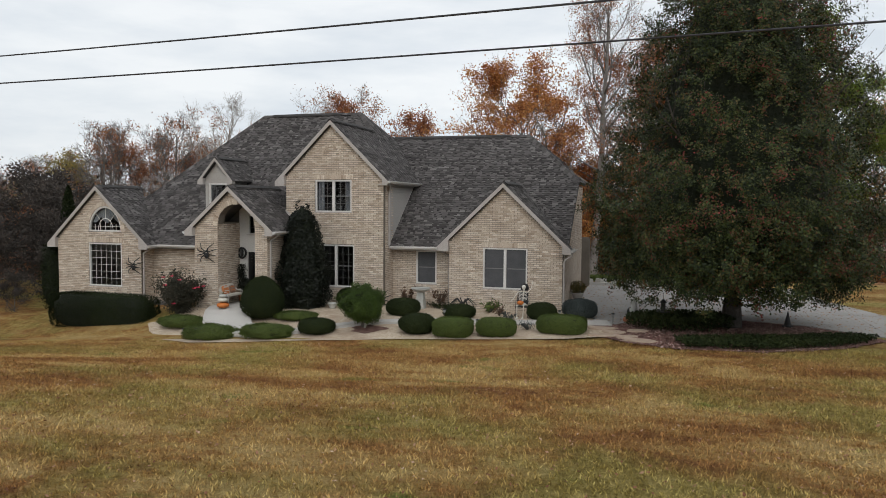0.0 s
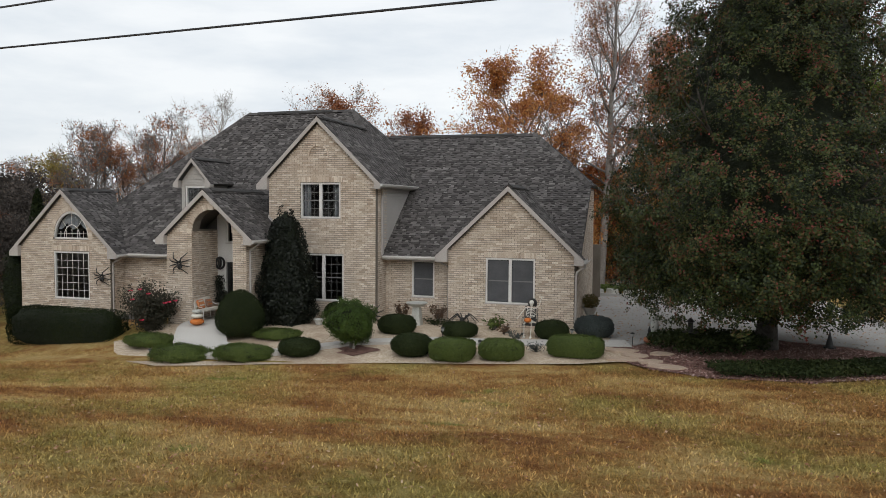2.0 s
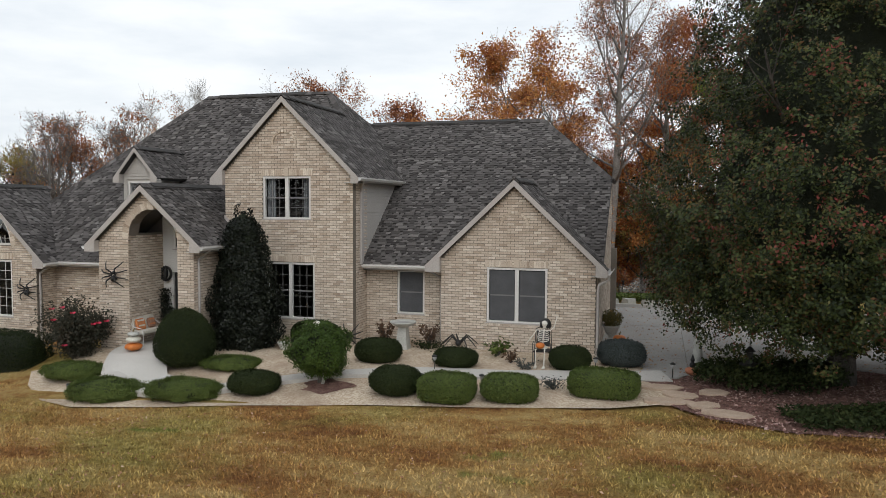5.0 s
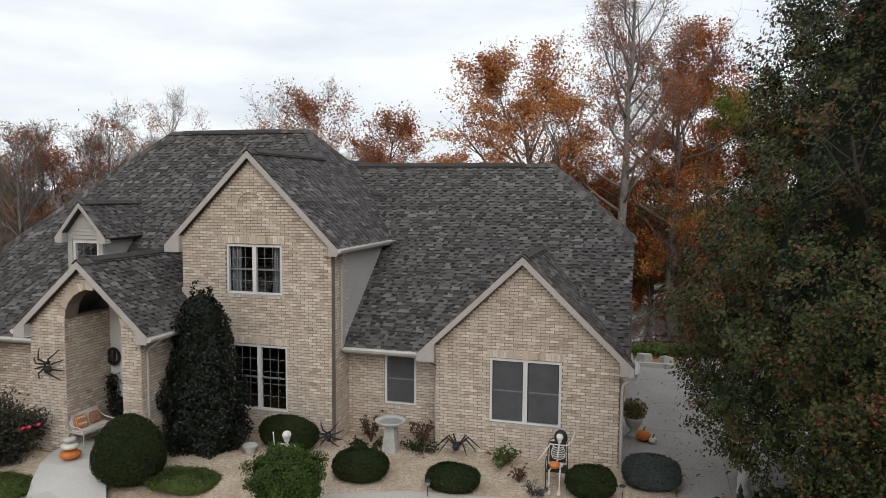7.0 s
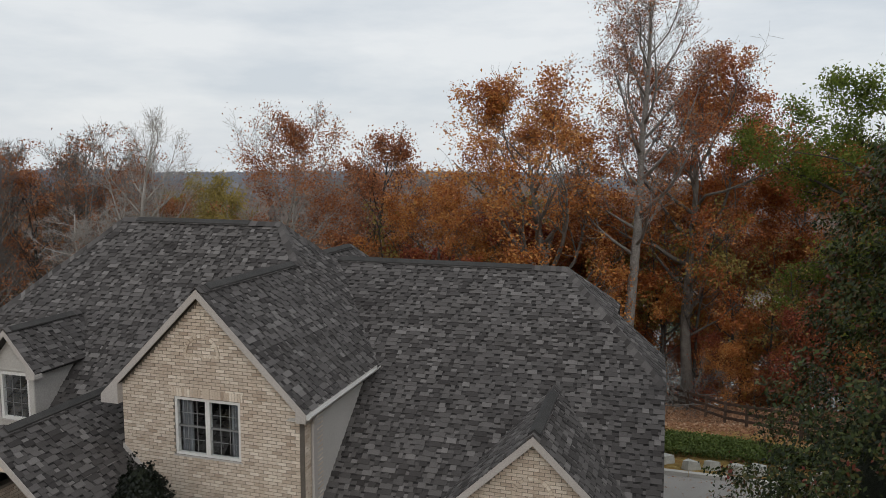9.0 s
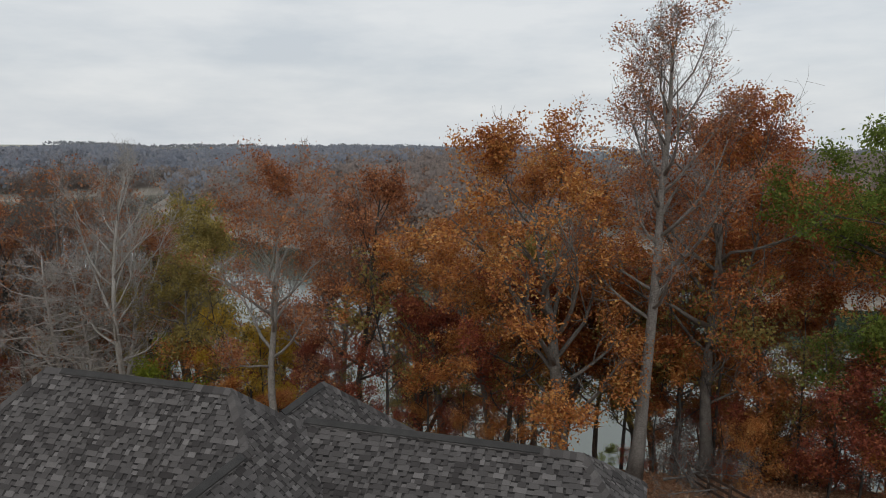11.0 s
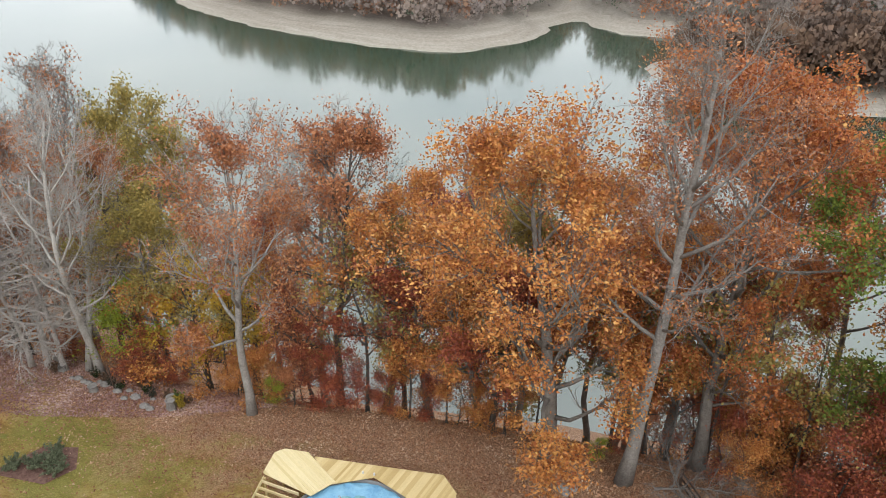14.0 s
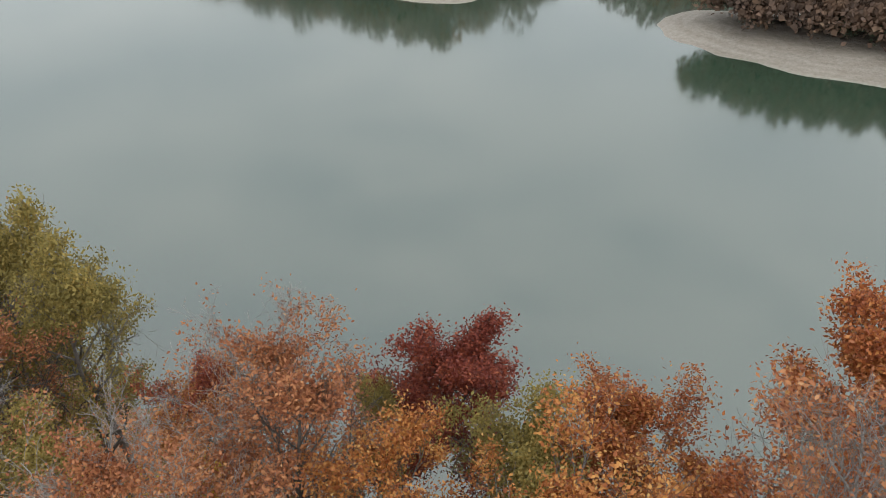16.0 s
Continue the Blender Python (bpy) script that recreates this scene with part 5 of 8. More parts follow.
l.new(ramp(n, l, blade, [(0.0, (0.55, 0.52, 0.5)), (0.5, (1.0, 1.0, 1.0)), (1.0, (1.4, 1.4, 1.35))]), tone.inputs[2])
l.new(tone.outputs[0], b.inputs["Base Color"])
M_GRASS = m
gr = np.random.default_rng(77)
cnt = 360000
LAWN_AREA = [(-32, -30), (20, -30), (20, -6.2), (11, -4.0), (4.4, -6.4), (1.9, -5.2), (-5.7, -5.95), (-13.4, -7.1), (-17, -5.2), (-32, -5)]
px = gr.uniform(-32, 20, cnt)
py = gr.uniform(-30, -4.5, cnt)
thin = np.clip((px + 32) / 8, 0, 1) * np.clip((20 - px) / 5, 0, 1) * np.clip((py + 30) / 7, 0, 1)
okg = in_poly(px, py, LAWN_AREA) & (gr.random(cnt) < thin)
px, py = px[okg], py[okg]
pz = np.array([ground_z(a, c) for a, c in zip(px, py)])
ax = np.stack([gr.normal(size=len(px)) * 0.02, gr.normal(size=len(px)) * 0.02, gr.uniform(0.018, 0.05, len(px))], 1)
ay = np.stack([gr.normal(size=len(px)), gr.normal(size=len(px)), 0 * px], 1)
ay = ay / np.linalg.norm(ay, axis=1, keepdims=True) * 0.013
tagged(new("grass", quads_mesh("grass", np.stack([px, py, pz + 0.035], 1), ax, ay, M_GRASS)), "short dry mown grass blades on the front lawn", "grass", kind="stuff")
# ---- trees ----
LEAF_OAK = leaf_mat("oak_leaves_orange", [(0.0, (0.11, 0.035, 0.018)), (0.25, (0.30, 0.095, 0.032)), (0.5, (0.49, 0.195, 0.055)), (0.72, (0.56, 0.27, 0.075)), (0.86, (0.62, 0.37, 0.13)), (1.0, (0.24, 0.19, 0.055))], 0.6, 0.22, 0.3, patch_scale=0.7)
LEAF_BROWN = leaf_mat("brown_oak_leaves", [(0.0, (0.11, 0.034, 0.019)), (0.35, (0.31, 0.088, 0.030)), (0.65, (0.44, 0.155, 0.044)), (0.87, (0.54, 0.29, 0.10)), (1.0, (0.28, 0.20, 0.06))], 0.6, 0.22, 0.3, patch_scale=0.7)
LEAF_RED = leaf_mat("red_autumn_leaves", [(0.0, (0.10, 0.024, 0.022)), (0.4, (0.26, 0.06, 0.036)), (0.75, (0.40, 0.13, 0.055)), (1.0, (0.54, 0.29, 0.10))], 0.6, 0.22, 0.3, patch_scale=0.7)
LEAF_RUST = leaf_mat("russet_leaves", [(0.0, (0.14, 0.048, 0.028)), (0.4, (0.33, 0.122, 0.055)), (0.75, (0.47, 0.21, 0.09)), (1.0, (0.60, 0.37, 0.19))], 0.65, 0.22, 0.3, patch_scale=0.7)
LEAF_YELLOW = leaf_mat("yellow_leaves", [(0.0, (0.32, 0.17, 0.03)), (0.5, (0.56, 0.36, 0.05)), (1.0, (0.48, 0.41, 0.08))], 0.75, 0.4, 0.15)
LEAF_OLIVE = leaf_mat("olive_leaves", [(0.0, (0.16, 0.13, 0.045)), (0.5, (0.30, 0.245, 0.08)), (0.85, (0.44, 0.33, 0.105)), (1.0, (0.54, 0.33, 0.09))], 0.75, 0.42, 0.15)
LEAF_LIME = leaf_mat("lime_leaves", [(0.0, (0.16, 0.20, 0.035)), (0.5, (0.30, 0.36, 0.05)), (1.0, (0.44, 0.44, 0.08))], 0.75, 0.42, 0.15)
LEAF_GREEN = leaf_mat("green_leaves", [(0.0, (0.07, 0.095, 0.025)), (0.5, (0.145, 0.195, 0.038)), (1.0, (0.28, 0.33, 0.06))], 0.7, 0.42, 0.15)
LEAF_PEAR = leaf_mat("pear_leaves", [(0.0, (0.006, 0.010, 0.004)), (0.36, (0.018, 0.028, 0.009)), (0.58, (0.055, 0.075, 0.02)), (0.7, (0.085, 0.078, 0.024)), (0.82, (0.14, 0.04, 0.028)), (1.0, (0.26, 0.05, 0.045))], 0.5, 0.12, 0.2, patch_scale=0.8)


def grow_tree(seed, height, r0, bole=0.35, spread=4.0, limbs=14, subs=6, twigs=5, lean=(0, 0), rise=0.5, wobble=0.18, ends=0, profile=None, stem=0.93, inner=0.25):
    """Wood of a tree as a Geo, and the points along its outer twigs."""
    rng = random.Random(seed)
    wood = Geo()
    tips = []

    def jitter(s):
        return Vector((rng.gauss(0, s), rng.gauss(0, s), rng.gauss(0, s)))

    def branch(p, d, length, r, level):
        segs = (9, 5, 4, 3, 2)[level]
        sides = (9, 6, 4, 3, 3)[level]
        pts, rad = [p], [r]
        for i in range(segs):
            d = (d + jitter(wobble * (0.35 if level == 0 else 1.0)) + Vector((0, 0, (0.10 if level else 0.06) * rise))).normalized()
            p = p + d * (length / segs)
            pts.append(p)
            rad.append(max(0.006, r * (1 - 0.82 * (i + 1) / segs)))
        if level == 0:
            rad[0] = r * 1.35
        wood.tube(pts, rad, sides, cap=level < 2)
        return pts, rad

    def along(pts, rad, t):
        f = t * (len(pts) - 1)
        i = min(int(f), len(pts) - 2)
        k = f - i
        return pts[i].lerp(pts[i + 1], k), rad[i] + (rad[i + 1] - rad[i]) * k, (pts[i + 1] - pts[i]).normalized()

    d0 = Vector((lean[0], lean[1], 1)).normalized()
    tp, tr = branch(Vector((0, 0, -0.25)), d0, height * stem, r0, 0)
    turn = rng.uniform(0, 6.28)
    for k in range(limbs):
        t = bole + (1 - bole) * ((k + rng.random()) / limbs) ** 0.95
        p, r, d = along(tp, tr, min(t, 0.985))
        turn += 2.4 + rng.uniform(-0.4, 0.4)
        h = (t - bole) / (1 - bole)
        shape = profile(h) if profile else math.sin(math.pi * min(1, 0.22 + 0.72 * h)) ** 0.7
        length = spread * shape * rng.uniform(0.75, 1.2)
        out = Vector((math.cos(turn), math.sin(turn), rise * (0.35 + 0.9 * h))).normalized()
        lp, lr = branch(p, out, length, max(0.02, min(r * 0.62, 0.02 * length + 0.012)), 1)
        for s in range(subs):
            t2 = inner + (1 - inner) * (s + rng.random()) / subs
            p2, r2, d2 = along(lp, lr, min(t2, 0.99))
            o2 = (d2 + jitter(0.6) + Vector((0, 0, 0.2 * rise))).normalized()
            sp, sr = branch(p2, o2, length * rng.uniform(0.3, 0.5) * (1.15 - 0.4 * t2), r2 * 0.6, 2)
            for w in range(twigs):
                p3, r3, d3 = along(sp, sr, min(0.99, 0.2 + 0.8 * (w + rng.random()) / twigs))
                o3 = (d3 + jitter(0.7)).normalized()
                wp, wr = branch(p3, o3, length * rng.uniform(0.12, 0.24), max(0.008, r3 * 0.6), 3)
                tips.extend(wp[1:])
                for e in range(ends):
                    p4, r4, d4 = along(wp, wr, rng.uniform(0.2, 0.95))
                    branch(p4, (d4 + jitter(0.7)).normalized(), length * rng.uniform(0.06, 0.13), 0.007, 4)
    return wood, np.array([tuple(t) for t in tips])


def leaves_on(seed, tips, count, size, scatter, mat, name="crown", clump=0.0):
    """Leaves gathered in clusters round twig ends, thick in some boughs and thin in others."""
    rng = np.random.default_rng(seed)
    keep = np.array([noise.noise(Vector(t) * max(clump, 0.3)) for t in tips])
    w = np.clip(0.45 + 1.9 * keep, 0.03, None)
    knots = tips[rng.choice(len(tips), max(8, count // 15), p=w / w.sum())]
    share = rng.gamma(2.0, 1.0, len(knots))
    which = rng.choice(len(knots), count, p=share / share.sum())
    c = knots[which] + rng.normal(size=(count, 3)) * np.array([scatter, scatter, scatter * 0.7])
    ax, ay = random_axes(rng, count, size, flat=0.5)
    return quads_mesh(name, c, ax, ay, mat)


TREES = {}


def tree_kind(key, label, category, bark, leaf, count, size, scatter, clump=0.4, **how):
    """One tree, kept to be copied."""
    wood, tips = grow_tree(**how)
    t = thing("tree", label, category, "trees on the lake bank")
    part("trunk", wood.mesh("trunk", bark, True), bark, t)
    if count:
        part("crown", leaves_on(how["seed"], tips, count, size, scatter, leaf, clump=clump), leaf, t)
    TREES[key] = (t, float(tips[:, 2].max()))
    return t


def dome(h):
    """The outline of an old oak: broad low down, rounded at the top."""
    return (0.72, 0.95, 1.0, 0.95, 0.82, 0.62)[min(5, int(h * 6))]


tree_kind("oak", "tall oak with orange autumn leaves on the bank", "oak tree", M_BARK, LEAF_OAK, 38000, 0.082, 0.27, 0.55, seed=11, height=20.0, r0=0.42, bole=0.2, spread=7.4, limbs=21, subs=9, twigs=6, rise=1.0, stem=0.72, profile=dome, inner=0.4)
tree_kind("oak_b", "oak with orange and olive autumn leaves", "oak tree", M_BARK, LEAF_OAK, 22000, 0.085, 0.27, 0.55, seed=12, height=17.0, r0=0.3, bole=0.36, spread=5.4, limbs=17, subs=7, twigs=5, rise=0.9, stem=0.76, profile=dome, inner=0.35)
tree_kind("brown", "big oak with thin brown-orange leaves, dark trunk", "oak tree", M_BARK, LEAF_BROWN, 30000, 0.08, 0.27, 0.5, seed=26, height=21.0, r0=0.4, bole=0.24, spread=7.0, limbs=22, subs=8, twigs=6, rise=1.0, stem=0.78, profile=dome, inner=0.4, ends=1)
tree_kind("red", "small tree with dark red autumn leaves", "tree", M_BARK_DARK, LEAF_RED, 15000, 0.085, 0.27, 0.5, seed=13, height=13.0, r0=0.2, bole=0.22, spread=4.0, limbs=16, subs=6, twigs=5, rise=0.8)
tree_kind("rust", "half-bare tree with russet leaves", "tree", M_BARK_MID, LEAF_RUST, 16000, 0.072, 0.3, 0.4, seed=14, height=17.0, r0=0.26, bole=0.32, spread=5.0, limbs=19, subs=8, twigs=6, rise=1.05, ends=3, inner=0.35)
tree_kind("rust_b", "slender dark tree with russet leaves", "tree", M_BARK_DARK, LEAF_RUST, 9500, 0.075, 0.28, 0.4, seed=15, height=15.0, r0=0.2, bole=0.25, spread=4.2, limbs=18, subs=7, twigs=6, rise=1.0, ends=2, inner=0.3)
tree_kind("yellow", "young tree with yellow autumn leaves", "tree", M_BARK_DARK, LEAF_YELLOW, 5400, 0.09, 0.3, 0.5, seed=16, height=11.0, r0=0.13, bole=0.25, spread=3.0, limbs=13, subs=5, twigs=4, rise=0.8)
tree_kind("olive", "tree with olive and yellowing leaves", "tree", M_BARK, LEAF_OLIVE, 17000, 0.085, 0.3, 0.4, seed=17, height=15.0, r0=0.26, bole=0.36, spread=4.6, limbs=16, subs=6, twigs=5, rise=0.85, ends=1, inner=0.3)
tree_kind("green", "broad tree still in green leaf", "tree", M_BARK_DARK, LEAF_GREEN, 60000, 0.08, 0.3, 1.1, seed=18, height=18.0, r0=0.34, bole=0.2, spread=5.8, limbs=20, subs=7, twigs=5, rise=0.8, stem=0.8, profile=dome, inner=0.3)
tree_kind("bare", "bare pale grey tree with fine twigs", "tree", M_BARK_PALE, LEAF_RUST, 1500, 0.07, 0.25, 0.4, seed=19, height=19.0, r0=0.26, bole=0.3, spread=5.0, limbs=18, subs=8, twigs=6, rise=1.2, ends=3, wobble=0.16, inner=0.35)
tree_kind("bare_b", "bare grey tree with drooping twigs", "tree", M_TWIG, LEAF_RUST, 400, 0.07, 0.2, 0.4, seed=20, height=14.0, r0=0.2, bole=0.15, spread=4.2, limbs=30, subs=8, twigs=5, rise=0.2, ends=3, wobble=0.14)
tree_kind("tall", "very tall pale leaning tree, nearly bare", "tree", M_BARK_TALL, LEAF_RUST, 9000, 0.07, 0.3, 0.4, seed=21, height=27.0, r0=0.34, bole=0.36, spread=5.4, limbs=24, subs=8, twigs=6, rise=1.5, ends=3, lean=(0.045, 0.0), wobble=0.13, inner=0.3)
tree_kind("thicket", "bare grey-brown woodland tree", "tree", M_BARK_THICKET, LEAF_RUST, 900, 0.08, 0.3, 0.4, seed=29, height=15.0, r0=0.2, bole=0.2, spread=4.0, limbs=20, subs=7, twigs=6, rise=1.2, ends=3, inner=0.3)
tree_kind("bank_oak", "tall oak with an orange crown on a long bare trunk", "oak tree", M_BARK, LEAF_BROWN, 38000, 0.095, 0.34, 0.9, seed=32, height=25.0, r0=0.3, bole=0.52, spread=5.4, limbs=17, subs=7, twigs=5, rise=0.9, stem=0.82, profile=dome, inner=0.35)
tree_kind("bank_brown", "tall oak with a brown-orange crown on a long bare trunk", "oak tree", M_BARK, LEAF_BROWN, 42000, 0.095, 0.34, 0.9, seed=33, height=25.0, r0=0.3, bole=0.5, spread=5.6, limbs=18, subs=7, twigs=5, rise=0.9, stem=0.82, profile=dome, inner=0.35)
LEAF_CRIMSON = leaf_mat("dark_red_crown_leaves", [(0.0, (0.07, 0.016, 0.014)), (0.4, (0.19, 0.038, 0.024)), (0.8, (0.31, 0.075, 0.034)), (1.0, (0.42, 0.17, 0.06))], 0.6, 0.22, 0.3, patch_scale=0.7)
tree_kind("red_dome", "tall tree with a dense round dark red crown", "tree", M_BARK_DARK, LEAF_CRIMSON, 42000, 0.1, 0.36, 1.0, seed=35, height=24.0, r0=0.28, bole=0.6, spread=4.6, limbs=18, subs=7, twigs=5, rise=0.8, stem=0.9, profile=dome, inner=0.3)
LEAF_GLOOM = leaf_mat("dull_thicket_leaves", [(0.0, (0.03, 0.028, 0.025)), (0.5, (0.065, 0.056, 0.05)), (1.0, (0.13, 0.105, 0.09))], 0.8, 0.1, 0.1)
tree_kind("gloom", "dense dark grey-brown thicket tree beside the house", "small tree", M_BARK_THICKET, LEAF_GLOOM, 9000, 0.08, 0.35, 0.4, seed=34, height=6.0, r0=0.09, bole=0.08, spread=2.8, limbs=14, subs=6, twigs=4, rise=0.8, ends=1)
tree_kind("sapling", "thin dark sapling with few leaves", "sapling", M_BARK_DARK, LEAF_OLIVE, 900, 0.08, 0.25, 0.4, seed=22, height=9.0, r0=0.08, bole=0.3, spread=2.0, limbs=10, subs=4, twigs=3, rise=0.9)
tree_kind("understory", "low leafy red-brown understory tree", "small tree", M_BARK_DARK, LEAF_RUST, 3600, 0.08, 0.35, 0.4, seed=23, height=6.0, r0=0.07, bole=0.1, spread=2.6, limbs=12, subs=5, twigs=4, rise=0.6)
tree_kind("understory_red", "low leafy red understory tree", "small tree", M_BARK_DARK, LEAF_RED, 6000, 0.075, 0.35, 0.4, seed=24, height=6.0, r0=0.07, bole=0.1, spread=2.6, limbs=12, subs=5, twigs=4, rise=0.6)
tree_kind("understory_orange", "low leafy orange understory tree", "small tree", M_BARK_DARK, LEAF_OAK, 6000, 0.075, 0.35, 0.4, seed=25, height=6.0, r0=0.07, bole=0.1, spread=2.6, limbs=12, subs=5, twigs=4, rise=0.6)
tree_kind("understory_lime", "low tree with bright lime-green leaves", "small tree", M_BARK_DARK, LEAF_LIME, 4500, 0.08, 0.35, 0.4, seed=27, height=6.0, r0=0.07, bole=0.1, spread=2.4, limbs=12, subs=5, twigs=4, rise=0.6)

USED = set()


def plant(key, x, y, height=None, turn=0.0, lean=0.0, wide=1.0):
    t, h = TREES[key]
    k = (height or h) / h
    m = pose(x, y, ground_z(x, y) - 0.1, lean, 0, turn)
    if key in USED:
        t = copy_thing(t, m)
    else:
        USED.add(key)
        t.matrix_basis = m
    t.scale = (k * wide, k * wide, k)
    return t


# the row at the edge of the lawn
plant("oak", -6.15, 30.6, 22.0, 40, wide=1.1)
plant("red", -10.0, 33.0, 13.5, 190)
plant("tall", -2.05, 29.6, 26.5, 0, wide=1.2)
plant("brown", 1.9, 32.6, 23.5, 120, wide=0.9)
plant("green", 12.6, 31.5, 22.5, 10)
plant("rust", -25.2, 30.7, 20.8, 75)
plant("rust_b", -21.0, 35.2, 21.5, 200)
plant("sapling", -18.6, 34.0, 15.0, 30)
plant("bare", -38.2, 32.5, 22.0, 15, lean=-3)
plant("bare", -39.6, 32.8, 19.0, 170, lean=4)
plant("bare_b", -43.3, 31.6, 15.0, 0)
plant("bare_b", -42.3, 32.0, 16.0, 130)
plant("bare_b", -40.8, 32.0, 14.0, 240)
plant("olive", -35.5, 36.5, 17.5, 90)
plant("yellow", -31.6, 35.6, 12.0, 20)
plant("yellow", -29.6, 34.8, 10.0, 220)
plant("understory_lime", -36.5, 34.0, 7.5, 0)
plant("understory_orange", -34.0, 35.0, 8.5, 80)
plant("understory_red", -35.5, 32.6, 3.2, 10)
plant("understory_red", -33.0, 33.2, 2.2, 60)
plant("sapling", -31.0, 34.5, 13.0, 0)
plant("sapling", -29.0, 35.5, 12.0, 90)
plant("oak_b", -14.6, 35.0, 17.5, 10)
plant("oak_b", -11.2, 34.2, 15.5, 100)
plant("red", -16.8, 36.5, 14.0, 160)
plant("red", -22.8, 34.4, 9.0, 40)
plant("understory_orange", -25.6, 33.0, 4.5, 140)
plant("understory_lime", -24.3, 32.4, 2.6, 140)
plant("understory_red", -20.6, 33.6, 5.0, 20)
plant("understory", -23.2, 32.6, 4.0, 20)
plant("olive", -9.0, 37.0, 17.0, 250)
plant("bank_brown", 6.4, 37.5, 25.5, 250)
plant("oak_b", 14.5, 35.0, 19.0, 60)
plant("green", 15.5, 30.5, 19.5, 200)
plant("oak_b", 0.4, 35.0, 17.0, 300)
plant("olive", -2.6, 36.5, 13.0, 200)
plant("oak", 20.5, 36.0, 21.0, 180)
plant("understory_red", 7.6, 28.9, 6.0, 40)
plant("understory_orange", 10.5, 28.0, 5.5, 240)
plant("understory_red", 9.2, 29.6, 7.0, 90)
plant("understory_orange", 4.0, 30.4, 4.0, 140)
plant("understory_red", 13.0, 28.6, 6.0, 190)
for x, y, key, h in ((3.2, 32.5, "understory_red", 5.0), (6.0, 33.0, "understory_orange", 6.0), (8.4, 32.8, "understory", 5.5), (11.5, 31.8, "understory_orange", 6.5), (5.0, 34.2, "understory_orange", 7.0), (9.8, 34.0, "understory_red", 7.5)):
    plant(key, x, y, h, x * 50)
for x, y, h, turn in ((-2.9, 35.0, 15, 60), (0.3, 33.6, 12, 10), (2.4, 33.0, 14, 100), (-0.9, 34.2, 9, 200), (4.4, 32.6, 13, 20), (11.2, 32.0, 13, 150), (6.8, 32.4, 11, 240), (8.0, 30.4, 9, 330), (-13.0, 33.4, 8, 90), (-15.5, 33.6, 9, 45), (-9.2, 33.0, 8, 145), (13.5, 31.0, 11, 15)):
    plant("sapling", x, y, h, turn)

# the rest of the wooded bank, down to the shore
bank = random.Random(5)
MIX = ["oak_b", "rust_b", "rust", "rust_b", "red", "olive", "rust", "bare"]
for y0 in (40.0, 47.0, 54.0):
    x = -112.0 + bank.uniform(0, 4)
    while x < 52:
        shown = -46 < x < 15
        y = y0 + bank.uniform(-2.4, 2.4) + 0.35 * max(0.0, -30 - x) * (y0 - 32) / 46.0
        key = bank.choice(MIX)
        h = bank.uniform(14.0, 18.0) + (5.0 if x < -45 else 0.0)
        if key == "red":
            h *= 0.82
        if not shown and bank.random() < (0.8 if y0 < 50 else 0.5):
            plant(key, x, y, h, bank.uniform(0, 360), bank.uniform(-3, 3), bank.uniform(0.9, 1.15))
        x += bank.uniform(5.2, 8.0)
for x, y, key, h, wide in ((-23.4, 49.4, "red_dome", 25.0, 1.2), (-21.5, 46.0, "olive", 20.5, 0.62), (-10.3, 44.5, "olive", 24.5, 0.85), (-7.0, 39.0, "bank_oak", 17.2, 1.1), (-1.6, 39.5, "bank_brown", 19.6, 1.25), (-4.4, 40.5, "bank_oak", 18.0, 1.2), (-0.4, 40.2, "bank_brown", 19.8, 1.35), (2.8, 41.0, "bank_oak", 18.6, 1.15), (-24.5, 40.0, "rust", 25.0, 1.0), (-35.0, 46.0, "red", 19.5, 0.8), (-42.0, 46.0, "olive", 28.0, 0.8), (-45.7, 51.0, "olive", 31.0, 0.8), (-31.6, 46.0, "oak_b", 19.0, 0.8), (-43.0, 40.0, "rust_b", 21.0, 1.0), (-45.0, 37.0, "rust", 20.8, 1.0), (10.0, 42.0, "bank_oak", 26.0, 1.0), (-29.5, 38.5, "yellow", 12.0, 1.0)):
    plant(key, x, y, h, bank.uniform(0, 360), 0, wide)
for k in range(44):
    x = bank.uniform(-70, 30)
    y = bank.uniform(33.5, 37.0)
    key = bank.choice(["understory", "understory_red", "understory_orange", "sapling", "understory", "sapling", "understory_orange"])
    if -19 < x < 5 and key != "sapling":
        continue
    plant(key, x, y, bank.uniform(3.0, 6.0) if key != "sapling" else bank.uniform(6, 10), bank.uniform(0, 360))
for x, y, key, h in ((-52, 30, "thicket", 18), (-58, 26, "thicket", 17), (-49, 36, "thicket", 18), (-64, 22, "thicket", 16), (-55, 20, "thicket", 14), (-62, 14, "thicket", 14), (-47, 34, "thicket", 18), (-70, 30, "thicket", 17), (-78, 24, "thicket", 16), (-68, 38, "thicket", 18), (-60, 34, "thicket", 18), (-50, 14, "understory", 8), (-46, 9, "understory", 7),
                     (-58, 8, "thicket", 11), (-44, 4, "understory", 6), (-52, 2, "thicket", 9), (-40, 12, "understory", 5), (-37, 8, "understory", 5), (-43, 18, "olive", 9), (-66, 2, "thicket", 10), (-75, 12, "thicket", 11), (-50, 40, "thicket", 21), (-56, 43, "thicket", 20), (-62, 42, "thicket", 21), (-53, 33, "thicket", 19), (-66, 34, "thicket", 20), (-73, 38, "thicket", 21), (-80, 34, "thicket", 20), (-57, 36, "thicket", 20), (-48, 28, "thicket", 15), (-62, 27, "thicket", 17), (-70, 21, "thicket", 15), (-86, 28, "thicket", 19), (-82, 18, "thicket", 16),
